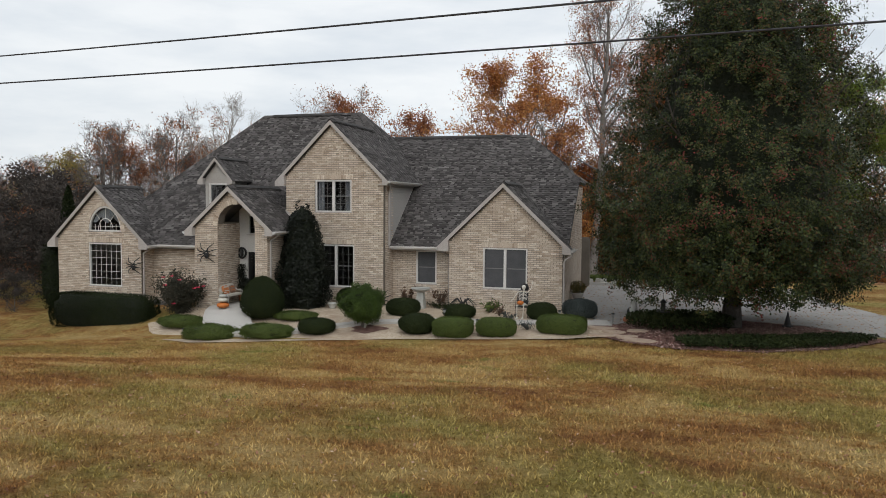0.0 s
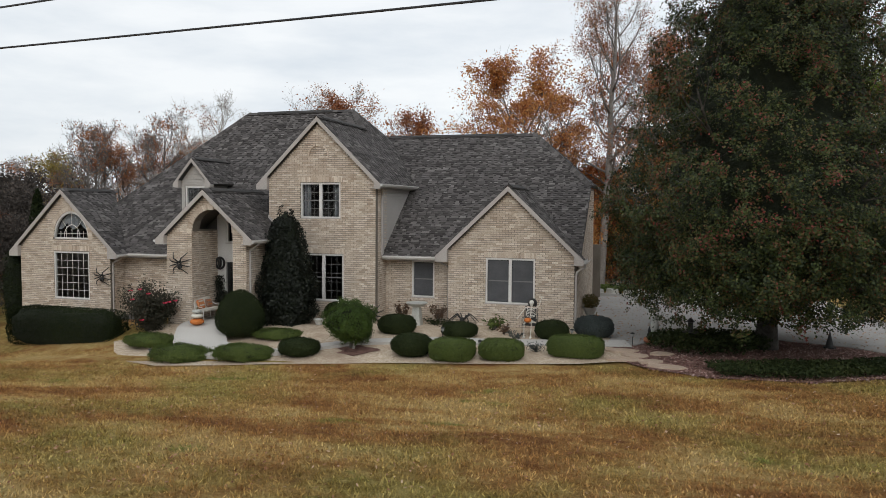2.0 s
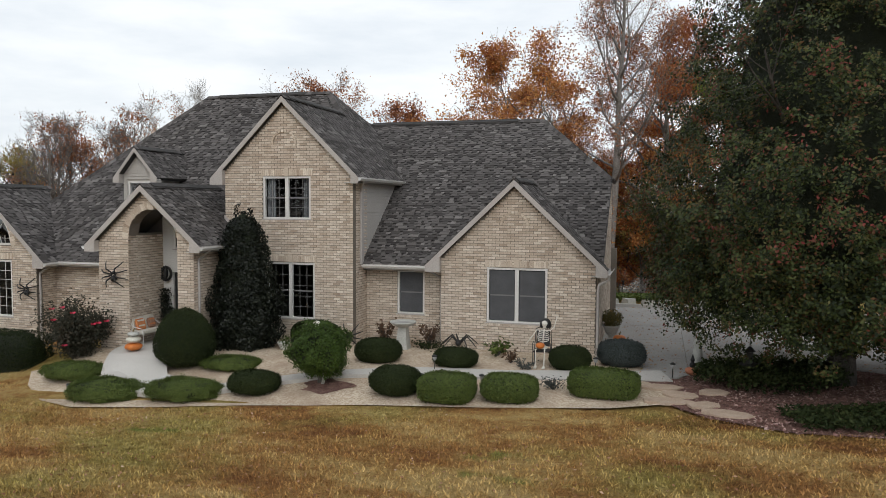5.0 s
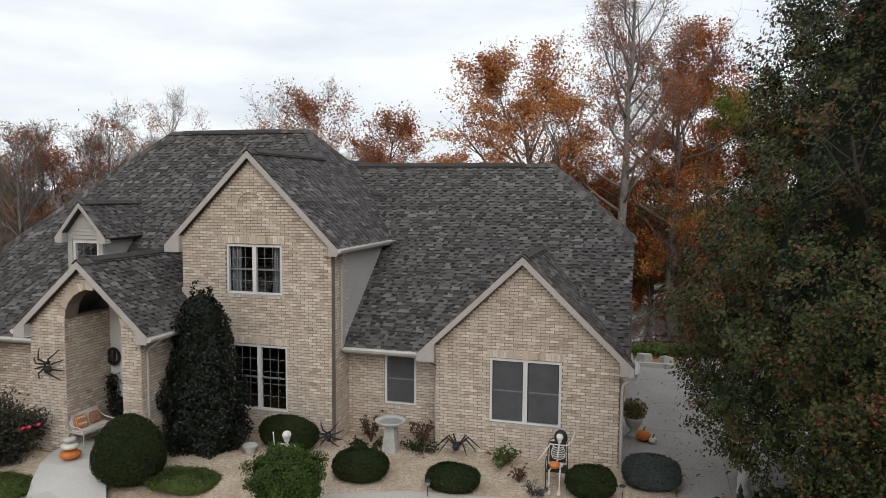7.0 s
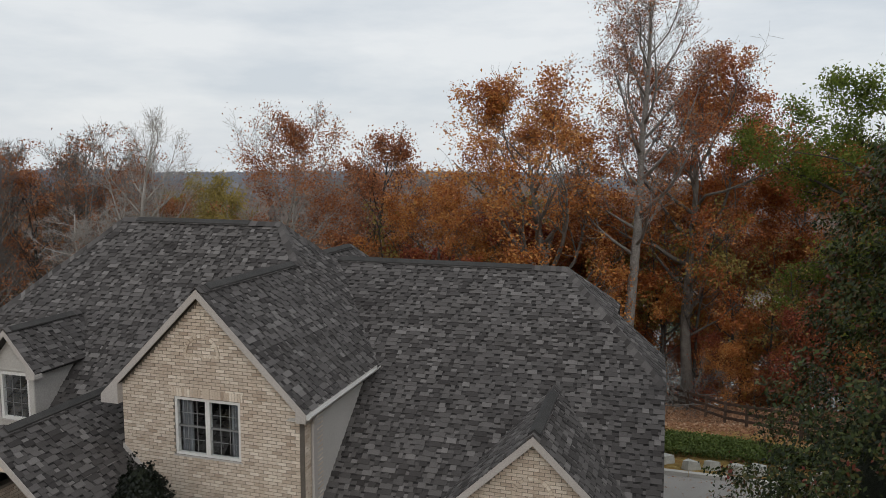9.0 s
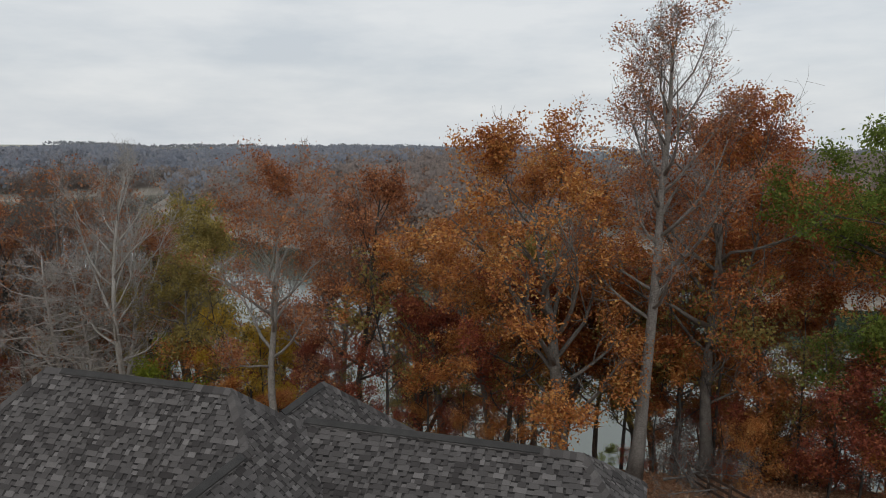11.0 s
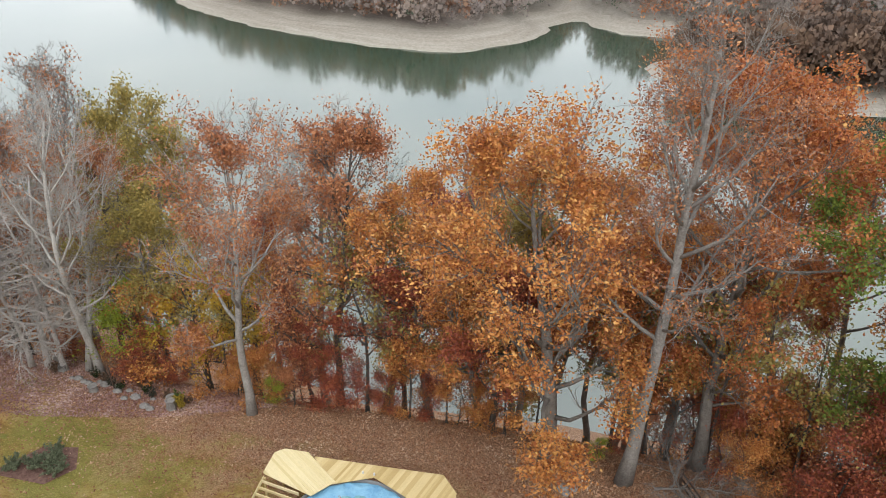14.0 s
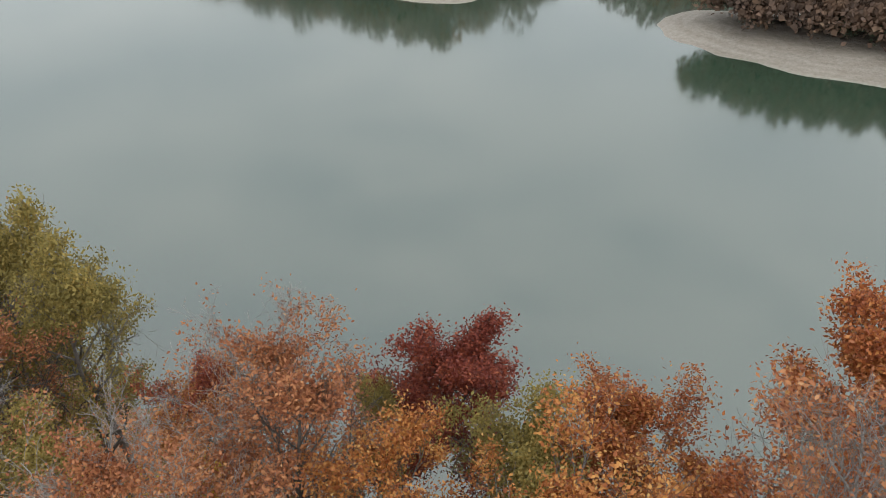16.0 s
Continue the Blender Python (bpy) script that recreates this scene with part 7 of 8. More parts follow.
M_TERRA = two_tone("terracotta", (0.36, 0.13, 0.07), (0.45, 0.19, 0.11), 5, 40, 0.85)
M_LENS = two_tone("frosted_lamp_lens", (0.25, 0.25, 0.24), (0.35, 0.35, 0.34), 5, 40, 0.4, bump_by=0.0)

bath = thing("bird_bath", "grey cast-stone bird bath on a tapered pedestal", "bird bath", at=(-6.25, -0.55, ground_z(-6.25, -0.55) + 0.03))
part("bowl", Geo().lathe([(0.1, 0.72), (0.2, 0.74), (0.36, 0.82), (0.43, 0.88), (0.43, 0.91), (0.38, 0.91), (0.3, 0.87), (0.12, 0.84), (0.02, 0.84)], sides=28), M_STONE_GREY, bath, smooth=True)
part("pedestal", Geo().hexa([(-0.2, -0.2, 0), (0.2, -0.2, 0), (0.2, 0.2, 0), (-0.2, 0.2, 0)], [(-0.13, -0.13, 0.73), (0.13, -0.13, 0.73), (0.13, 0.13, 0.73), (-0.13, 0.13, 0.73)]), M_STONE_GREY, bath)
part("water", Geo().lathe([(0.02, 0.862), (0.3, 0.872)], sides=24), M_LENS, bath)


def bone(g, *pts, r=0.016):
    g.tube(list(pts), r, 6)
    g.lathe([(0.0, -r * 1.5), (r * 1.6, 0), (0.0, r * 1.5)], pts[0], 8)
    g.lathe([(0.0, -r * 1.5), (r * 1.6, 0), (0.0, r * 1.5)], pts[-1], 8)


def skull(g, at, s=0.1):
    g.lathe([(0.02 * s, -1.0 * s), (0.5 * s, -0.95 * s), (0.62 * s, -0.45 * s), (0.85 * s, 0.0), (0.95 * s, 0.4 * s), (0.75 * s, 0.85 * s), (0.3 * s, 1.08 * s), (0.02 * s, 1.1 * s)], at, 14, 0.9, 1.05)


# seated plastic skeleton, a plain prop
SKX, SKY = -1.58, -1.5
g = Geo()
skull(g, (0.06, -0.02, 1.17), 0.105)
bone(g, (0, 0, 0.5), (0.02, 0.02, 0.78), (0.05, 0.0, 1.07), r=0.022)
for k in range(6):
    z = 0.72 + 0.055 * k
    w = 0.15 + 0.02 * math.sin(k)
    pts = [(0.03 + w * math.cos(a), -0.03 - 0.1 * math.sin(a), z - 0.03 * math.sin(a)) for a in np.linspace(-0.3, math.pi + 0.3, 10)]
    g.tube(pts, 0.011, 5)
bone(g, (-0.17, 0, 1.0), (0.22, 0, 1.0), r=0.016)
bone(g, (-0.17, 0, 1.0), (-0.32, -0.08, 0.78), r=0.016)
bone(g, (-0.32, -0.08, 0.78), (-0.44, -0.16, 0.62), r=0.014)
bone(g, (0.22, 0, 1.0), (0.34, -0.05, 1.12), r=0.016)
bone(g, (0.34, -0.05, 1.12), (0.42, -0.1, 1.38), r=0.014)
for d in (-0.03, 0, 0.03):
    g.tube([(0.42, -0.1, 1.38), (0.42 + d, -0.11, 1.46)], 0.007, 4)
g.lathe([(0.02, -0.06), (0.15, -0.03), (0.16, 0.03), (0.05, 0.07)], (0, -0.02, 0.5), 12, 1, 0.6)
for s in (-1, 1):
    bone(g, (0.09 * s, -0.05, 0.49), (0.13 * s, -0.45, 0.50), r=0.018)
    bone(g, (0.13 * s, -0.45, 0.50), (0.12 * s, -0.5, 0.05), r=0.016)
    g.box(0.12 * s - 0.035, -0.66, 0.0, 0.12 * s + 0.035, -0.48, 0.04)
sk = new("skeleton_decoration", g.mesh("skeleton_decoration", M_BONE))
sk.location = (SKX, SKY, ground_z(SKX, SKY) + 0.06)
tagged(sk, "white plastic skeleton decoration seated with one arm raised", "decoration")
wig = new("black_hat", Geo().lathe([(0.15, -0.14), (0.17, -0.05), (0.155, 0.03), (0.12, 0.09), (0.07, 0.13), (0.02, 0.14)], (0.07, 0.1, 1.2), 16).mesh("black_hat", M_BLACK, True))
wig.location = sk.location
tagged(wig, "black hat and dark wig on the skeleton decoration", "hat")
pk = thing("pumpkin", "small orange pumpkin bucket on the skeleton's lap", "pumpkin", at=(SKX - 0.02, SKY - 0.3, ground_z(SKX, SKY) + 0.57))


def pumpkin_mesh(g, r, h, ribs=10):
    nu, nv = ribs * 4, 9
    v, f = [], []
    for j in range(nv):
        t = math.pi * j / (nv - 1)
        for i in range(nu):
            a = 2 * math.pi * i / nu
            k = r * math.sin(t) * (1 - 0.09 * abs(math.cos(a * ribs / 2)) ** 0.5) + 0.004
            v.append((k * math.cos(a), k * math.sin(a), h * (0.5 - 0.5 * math.cos(t)) * (1 - 0.1 * (1 - math.sin(t)) * (t > 1.57))))
    f = [(j * nu + i, j * nu + (i + 1) % nu, (j + 1) * nu + (i + 1) % nu, (j + 1) * nu + i) for j in range(nv - 1) for i in range(nu)]
    return g.add(v, f)


part("body", pumpkin_mesh(Geo(), 0.13, 0.19), M_PUMPKIN, pk, smooth=True)
part("handle", Geo().tube([(0.11 * math.cos(a), 0, 0.16 + 0.12 * math.sin(a)) for a in np.linspace(0, math.pi, 9)], 0.006, 4), M_BLACK, pk)


def pumpkin(x, y, z, r, h, mat, label):
    t = thing("pumpkin", label, "pumpkin", "autumn pumpkins", (x, y, z))
    part("body", pumpkin_mesh(Geo(), r, h), mat, t, smooth=True)
    part("stem", Geo().tube([(0, 0, h * 0.85), (0.015, 0.01, h + 0.05), (0.04, 0.02, h + 0.08)], [0.03, 0.02, 0.022], 6), M_STEM, t)
    return t


def garden_chair(x, y, turn):
    t = thing("garden_chair", "black tubular metal garden chair on the gravel", "chair", at=(x, y, ground_z(x, y) + 0.04))
    t.rotation_euler = (0, 0, radians(turn))
    part("seat", Geo().box(-0.24, -0.24, 0.42, 0.24, 0.24, 0.445), M_BLACK, t)
    part("backrest", Geo().hexa([(-0.2, 0.24, 0.5), (0.2, 0.24, 0.5), (0.2, 0.26, 0.5), (-0.2, 0.26, 0.5)], [(-0.2, 0.34, 0.98), (0.2, 0.34, 0.98), (0.2, 0.36, 0.98), (-0.2, 0.36, 0.98)]), M_BLACK, t)
    for s in (-1, 1):
        part("leg", Geo().tube([(0.25 * s, -0.26, 0.0), (0.25 * s, -0.25, 0.42), (0.26 * s, -0.22, 0.66), (0.26 * s, 0.05, 0.68), (0.25 * s, 0.27, 0.6)], 0.013, 6), M_BLACK, t)
        part("leg", Geo().tube([(0.25 * s, 0.3, 0.0), (0.25 * s, 0.26, 0.42), (0.22 * s, 0.36, 1.0)], 0.013, 6), M_BLACK, t)
    part("back_rail", Geo().tube([(-0.22, 0.36, 1.0), (-0.1, 0.37, 1.06), (0.1, 0.37, 1.06), (0.22, 0.36, 1.0)], 0.013, 6), M_BLACK, t)
    return t


garden_chair(SKX, SKY - 0.02, 4)

# skeleton bust behind the upright evergreen
g = Geo()
skull(g, (0, 0, 1.3), 0.13)
bone(g, (0, 0, 0.0), (0, 0.02, 0.6), (0, 0, 1.17), r=0.03)
for k in range(5):
    z = 0.75 + 0.07 * k
    g.tube([(0.17 * math.cos(a), -0.12 * math.sin(a), z - 0.04 * math.sin(a)) for a in np.linspace(-0.3, math.pi + 0.3, 10)], 0.013, 5)
bone(g, (-0.22, 0, 1.1), (0.22, 0, 1.1), r=0.018)
bone(g, (-0.22, 0, 1.1), (-0.3, -0.05, 0.85), r=0.016)
bone(g, (-0.3, -0.05, 0.85), (-0.33, -0.08, 1.4), r=0.014)
bone(g, (0.22, 0, 1.1), (0.32, -0.05, 0.8), r=0.016)
sk2 = new("skeleton_decoration", g.mesh("skeleton_decoration", M_BONE))
sk2.location = (-8.1, -3.0, -0.3)
tagged(sk2, "white plastic skeleton torso decoration standing among the shrubs", "decoration")


def spider(x, y, z, s, flat):
    """A big hairy spider prop; flat: on a wall, else on the ground."""
    t = thing("spider_decoration", "large black hairy spider decoration" + (" fixed to the brick wall" if flat else " crouching on the gravel"), "decoration", "spider decorations", (x, y, z))
    if flat:
        t.rotation_euler = (radians(90), 0, radians(6))
    part("body", Geo().lathe([(0.0, -0.11), (0.07, -0.08), (0.1, 0.0), (0.07, 0.08), (0.0, 0.11)], (0, -0.1 * s, 0.1), 12, s, 1.4 * s), M_BLACK, t, smooth=True)
    part("head", Geo().lathe([(0.0, -0.07), (0.05, -0.05), (0.065, 0.0), (0.05, 0.05), (0.0, 0.07)], (0, 0.13 * s, 0.1), 10, s, s), M_BLACK, t, smooth=True)
    for k in range(4):
        for side in (-1, 1):
            a = radians(-50 + 34 * k)
            c, sn = math.cos(a) * side, math.sin(a)
            part("leg", Geo().tube([(0.06 * c * s, 0.05 * s + 0.06 * sn * s, 0.1), (0.28 * c * s, 0.05 * s + 0.3 * sn * s, 0.26 * s + 0.05), (0.5 * c * s, 0.05 * s + 0.52 * sn * s, 0.12), (0.6 * c * s, 0.05 * s + 0.66 * sn * s, 0.01)], [0.026, 0.024, 0.018, 0.01], 5), M_BLACK, t)
    return t


spider(-15.3, -3.02, 2.25, 0.85, True)
spider(-20.36, -1.62, 1.42, 0.8, True)
spider(-4.45, -0.25, ground_z(-4.45, -0.25) + 0.2, 1.0, False)
spider(-8.0, -0.72, 0.3, 0.7, True)


def path_light(x, y):
    t = thing("path_light", "small dark bronze solar path light in the gravel", "path light", "solar path lights", (x, y, ground_z(x, y) + 0.03))
    part("stake", Geo().tube([(0, 0, -0.1), (0, 0, 0.3)], 0.012, 6), M_BLACK, t)
    part("lens", Geo().lathe([(0.03, 0.29), (0.055, 0.34), (0.062, 0.4)], sides=10), M_LENS, t)
    part("cap", Geo().lathe([(0.08, 0.4), (0.07, 0.425), (0.02, 0.45)], sides=10), M_BLACK, t)
    return t


first_light = path_light(-9.45, -5.45)
for x, y in ((-4.26, -4.6), (-4.4, -3.05), (0.0, -2.05), (2.05, -2.15), (-14.2, -6.2), (-2.7, -4.4)):
    copy_thing(first_light, Matrix.Translation((x, y, ground_z(x, y) + 0.03)))

# porch bench with cushions, pumpkins, urns
bench = thing("porch_bench", "curved metal porch bench with cream cushion", "bench", at=(-14.5, -2.45, 0.0))
bench.rotation_euler = (0, 0, radians(86))
bench.scale = (0.88, 0.88, 0.95)
part("seat", soften(part("seat_pad", Geo().box(-0.6, -0.28, 0.38, 0.6, 0.26, 0.5), M_CUSHION, bench), 0.04).data, M_CUSHION, bench)
for o in [c for c in bench.children if c.name.startswith("seat_pad")]:
    bpy.data.objects.remove(o)
b1 = part("back_cushion", Geo().hexa([(-0.58, 0.16, 0.48), (0.58, 0.16, 0.48), (0.58, 0.28, 0.48), (-0.58, 0.28, 0.48)], [(-0.56, 0.28, 0.92), (0.56, 0.28, 0.92), (0.56, 0.4, 0.92), (-0.56, 0.4, 0.92)]), M_CUSHION, bench)
soften(b1, 0.035)
for s in (-1, 1):
    part("leg", Geo().tube([(0.58 * s, -0.26, 0.0), (0.6 * s, -0.28, 0.36), (0.62 * s, -0.24, 0.58), (0.62 * s, 0.1, 0.62), (0.6 * s, 0.32, 0.75)], 0.016, 6), M_WHITE, bench)
    part("leg", Geo().tube([(0.56 * s, 0.3, 0.0), (0.58 * s, 0.27, 0.4), (0.58 * s, 0.42, 0.98)], 0.016, 6), M_WHITE, bench)
part("top_rail", Geo().tube([(-0.58, 0.42, 0.98), (-0.3, 0.43, 1.04), (0.3, 0.43, 1.04), (0.58, 0.42, 0.98)], 0.016, 6), M_WHITE, bench)


def pillow(x, y, z, w, mat, turn, label, bars):
    t = thing("pillow", label, "pillow", "porch bench pillows", (x, y, z))
    t.rotation_euler = (radians(-18), 0, radians(turn))
    p = part("cover", Geo().box(-w / 2, -0.05, 0, w / 2, 0.05, w * 0.9), mat, t)
    soften(p, 0.045, 3)
    for k in range(bars):
        zz_ = w * 0.9 * (0.3 + 0.45 * k / max(1, bars - 1))
        part("print", Geo().box(-w * 0.32, -0.056, zz_, w * 0.32, -0.05, zz_ + 0.05), M_CUSHION if mat is M_ORANGE_CLOTH else M_ORANGE_CLOTH, t, "printed bar")
    return t


pillow(-14.56, -2.72, 0.47, 0.42, M_ORANGE_CLOTH, 84, "orange autumn pillow with pale lettering bars on the bench", 2)
pillow(-14.56, -2.2, 0.47, 0.38, M_BROWN_CLOTH, 88, "brown patterned pillow leaning on the bench back", 2)
pumpkin(-14.1, -3.68, 0.0, 0.27, 0.26, M_PUMPKIN, "broad orange pumpkin at the foot of a stack")
pumpkin(-14.1, -3.68, 0.25, 0.23, 0.2, M_PUMPKIN_W, "white pumpkin in the middle of a stack")
pumpkin(-14.1, -3.68, 0.44, 0.18, 0.17, M_STONE_GREY, "grey-green pumpkin on top of a stack")
pumpkin(0.42, 2.35, ground_z(0.4, 2.4) + 0.06, 0.22, 0.34, M_PUMPKIN, "orange pumpkin beside the urn on the drive")
pumpkin(0.68, 2.2, ground_z(0.4, 2.4) + 0.06, 0.12, 0.2, M_PUMPKIN_W, "white pumpkin beside the urn on the drive")


def urn(x, y, z, s, leaf, label, flower=None):
    t = thing("planter_urn", label, "planter", "planters", (x, y, z))
    part("urn", Geo().lathe([(0.17, 0.0), (0.17, 0.05), (0.08, 0.1), (0.07, 0.18), (0.16, 0.3), (0.22, 0.5), (0.26, 0.56), (0.24, 0.57), (0.2, 0.5)], sides=20, sx=s, sy=s), M_STONE_GREY, t, smooth=True)
    rng = np.random.default_rng(int(abs(x) * 50) + 5)
    u = rng.normal(size=(1500, 3))
    u /= np.linalg.norm(u, axis=1, keepdims=True)
    p = u * (rng.random((1500, 1)) ** 0.4) * (0.34 * s, 0.34 * s, 0.32) + (0, 0, 0.8)
    ax, ay = random_axes(rng, 1500, 0.035, 0.2, u)
    part("foliage", quads_mesh("foliage", p, ax, ay, leaf), leaf, t)
    return t


urn(0.12, 2.75, ground_z(0, 2.7) + 0.06, 1.2, LEAF_OLIVE_E, "grey stone urn with a bushy mum by the garage corner")
urn(-14.2, -1.72, 0.0, 0.8, LEAF_HOLLY, "grey stone urn with dark foliage beside the door")
tow = Geo()
rng_t = np.random.default_rng(88)
pp = np.stack([rng_t.normal(size=900) * 0.1, rng_t.normal(size=900) * 0.1, rng_t.uniform(0.6, 1.7, 900)], 1)
ax, ay = random_axes(rng_t, 900, 0.04)
topi = thing("porch_topiary", "tall slim dark topiary beside the front door", "plant", at=(-14.55, -1.55, 0.0))
part("pot", Geo().lathe([(0.13, 0), (0.17, 0.35), (0.19, 0.36), (0.15, 0.34)], sides=16), M_TERRA, topi, smooth=True)
part("stem", Geo().tube([(0, 0, 0.3), (0, 0, 0.8)], 0.015, 6), M_BARK_DARK, topi)
part("foliage", quads_mesh("foliage", pp, ax, ay, LEAF_HOLLY), LEAF_HOLLY, topi)
wr = thing("wall_lantern", "dark lantern with a wreath on the porch wall", "lantern", at=(-14.62, -1.36, 2.2))
g = Geo()
for k in range(16):
    a = 2 * math.pi * k / 16
    g.tube([(0.19 * math.cos(a), 0, 0.22 * math.sin(a)), (0.21 * math.cos(a + 0.5), -0.05, 0.24 * math.sin(a + 0.5))], 0.045, 5)
part("wreath", g, M_BLACK, wr)
part("lamp", Geo().lathe([(0.03, -0.18), (0.07, -0.1), (0.08, 0.1), (0.02, 0.2)], (0, -0.04, 0), 8), M_BLACK, wr)

pot2 = thing("plant_pot", "small terracotta pumpkin pot with a dark figure on top", "plant pot", at=(2.58, -1.65, ground_z(2.58, -1.65) + 0.06))
part("pot", pumpkin_mesh(Geo(), 0.2, 0.24), M_TERRA, pot2, smooth=True)
part("topper", Geo().lathe([(0.07, 0.22), (0.08, 0.3), (0.04, 0.36), (0.06, 0.42), (0.03, 0.5), (0.01, 0.58)], sides=10), M_BLACK, pot2)
for x, y, h in ((8.35, -0.55, 0.62),):
    cn = thing("garden_cone", "small dark pointed garden ornament in the mulch", "ornament", "garden ornaments", (x, y, ground_z(x, y) + 0.05))
    part("cone", Geo().lathe([(0.2, 0.0), (0.2, 0.05), (0.13, 0.06), (0.03, h * 0.8), (0.005, h)], sides=14), M_BLACK, cn)
owl = thing("stone_figure", "grey stone garden figure beside the drive", "ornament", at=(2.75, -0.75, ground_z(2.75, -0.75) + 0.04))
part("figure", Geo().lathe([(0.16, 0.0), (0.17, 0.1), (0.13, 0.16), (0.15, 0.35), (0.13, 0.55), (0.1, 0.62), (0.13, 0.72), (0.1, 0.84), (0.02, 0.88)], sides=14), M_STONE_GREY, owl, smooth=True)
tub = thing("planter_tub", "small pale stone bowl in the gravel", "bowl", at=(-9.9, -1.75, ground_z(-9.9, -1.75) + 0.04))
part("bowl", Geo().lathe([(0.13, 0.0), (0.13, 0.05), (0.2, 0.2), (0.22, 0.24), (0.19, 0.24), (0.1, 0.12)], sides=16), M_STONE_GREY, tub, smooth=True)

# ---- back garden: pool, deck, fence, borders ----
M_TIMBER = pieces_mat("new_deck_timber", [(0.0, (0.46, 0.33, 0.14)), (0.5, (0.58, 0.44, 0.21)), (1.0, (0.68, 0.55, 0.30))], 0.8, (0.5, 0.38, 0.18), 0.3, island=False, fine=30)
M_TIMBER_PALE = pieces_mat("pale_deck_timber", [(0.0, (0.60, 0.49, 0.25)), (0.5, (0.68, 0.57, 0.32)), (1.0, (0.74, 0.64, 0.40))], 0.8, (0.6, 0.48, 0.25), 0.3, island=False, fine=30)
M_FENCE = two_tone("dark_weathered_wood", (0.05, 0.032, 0.024), (0.11, 0.07, 0.05), 2, 30, 0.95, bump_by=0.4)
m, n, l, b = material("pool_cover", 0.42, 0, 0.5)
v = coords(n, l)
wr1 = noise_fac(n, l, coords(n, l, (1, 1, 1)), 1.6, 5, 0.6, 0.3, 0.7)
l.new(mix(n, l, wr1, (0.10, 0.27, 0.46), (0.24, 0.47, 0.62)), b.inputs["Base Color"])
bump(n, l, b, wr1, 0.6, 0.12)
M_POOL = m
M_POOLWATER = two_tone("puddle_on_cover", (0.12, 0.30, 0.36), (0.26, 0.46, 0.50), 0.9, 9, 0.12, bump_by=0.1)
PX, PY, PZ, PR = -14.35, 21.05, -1.62, 3.3
pool = thing("swimming_pool", "round above-ground pool under a leaf-strewn blue cover", "pool", at=(PX, PY, 0))
gz_p = ground_z(PX, PY) - 0.6
part("pool_wall", Geo().lathe([(PR, gz_p), (PR, PZ), (PR - 0.05, PZ), (PR - 0.05, gz_p)], sides=48), M_MUNTIN, pool, smooth=True)
cov = Geo()
nu, nv = 64, 10
vv, ff = [], []
for j in range(nv):
    f = j / (nv - 1)
    for i in range(nu):
        a = 2 * math.pi * i / nu
        r = (PR + 0.06) * (1.0 - f * 0.985)
        z = PZ + 0.08 - 0.26 * smooth01(f * 3.0) + 0.035 * math.sin(a * 17 + 3 * f) * (1 - f) * (f < 0.35)
        if j == 0:
            z = PZ - 0.32 + 0.05 * math.sin(a * 23)
        vv.append((r * math.cos(a), r * math.sin(a), z))
ff = [(j * nu + i, j * nu + (i + 1) % nu, (j + 1) * nu + (i + 1) % nu, (j + 1) * nu + i) for j in range(nv - 1) for i in range(nu)]
part("cover", cov.add(vv, ff), M_POOL, pool, "wrinkled blue tarpaulin cover", smooth=True)
part("standing_water", Geo().lathe([(2.35, PZ - 0.2), (2.35, PZ - 0.165)], sides=40), M_POOLWATER, pool, "shallow water lying on the cover")
rng_p = np.random.default_rng(31)
ang_p, rad_p = rng_p.uniform(0, 6.28, 900), 2.6 * rng_p.random(900) ** 0.6
kp = np.array([noise.noise((r * math.cos(a) * 1.1, r * math.sin(a) * 1.1, 2.0)) for a, r in zip(ang_p, rad_p)]) > 0.02
cp = np.stack([rad_p * np.cos(ang_p), rad_p * np.sin(ang_p), 0 * rad_p + PZ - 0.15], 1)[kp]
ax, ay = random_axes(rng_p, len(cp), 0.085, 5.0)
part("leaves", quads_mesh("leaves", cp, ax, ay, LEAF_FALLEN), LEAF_FALLEN, pool, "fallen leaves on the cover", kind="stuff")

deck = thing("pool_deck", "unfinished new yellow timber deck round the pool", "deck", at=(0, 0, 0))
DECK_R = ccw([(-17.9, 24.95), (-16.3, 23.4), (-14.35, 24.45), (-12.2, 23.6), (-11.2, 22.3), (-10.9, 20.6), (-11.4, 19.0), (-9.6, 18.6), (-10.05, 24.6), (-11.0, 25.6), (-14.0, 25.3)])
angd = radians(76)
du, dv = Vector((math.cos(angd), math.sin(angd), 0)), Vector((-math.sin(angd), math.cos(angd), 0))
for k in range(-70, 70):
    off = Vector((-13.5, 22.5, 0)) + dv * (k * 0.15)
    a, c = off, off + dv * 0.142
    q = cut(cut(DECK_R, dv.x, dv.y, -dv.dot(a)), -dv.x, -dv.y, dv.dot(c))
    # keep clear of the pool
    if len(q) >= 3 and area(q) > 0.005:
        part("deck_board", Geo().slab([(x, y, PZ + 0.12) for x, y in q], (0, 0, -0.035)), M_TIMBER, deck)
DECK_L = ccw([(-19.9, 23.1), (-20.0, 24.6), (-19.6, 25.0), (-18.3, 25.1), (-16.1, 23.6), (-16.9, 22.4)])
angl = radians(-32)
du, dv = Vector((math.cos(angl), math.sin(angl), 0)), Vector((-math.sin(angl), math.cos(angl), 0))
for k in range(-40, 40):
    off = Vector((-18.5, 23.7, 0)) + dv * (k * 0.15)
    a, c = off, off + dv * 0.142
    q = cut(cut(DECK_L, dv.x, dv.y, -dv.dot(a)), -dv.x, -dv.y, dv.dot(c))
    if len(q) >= 3 and area(q) > 0.005:
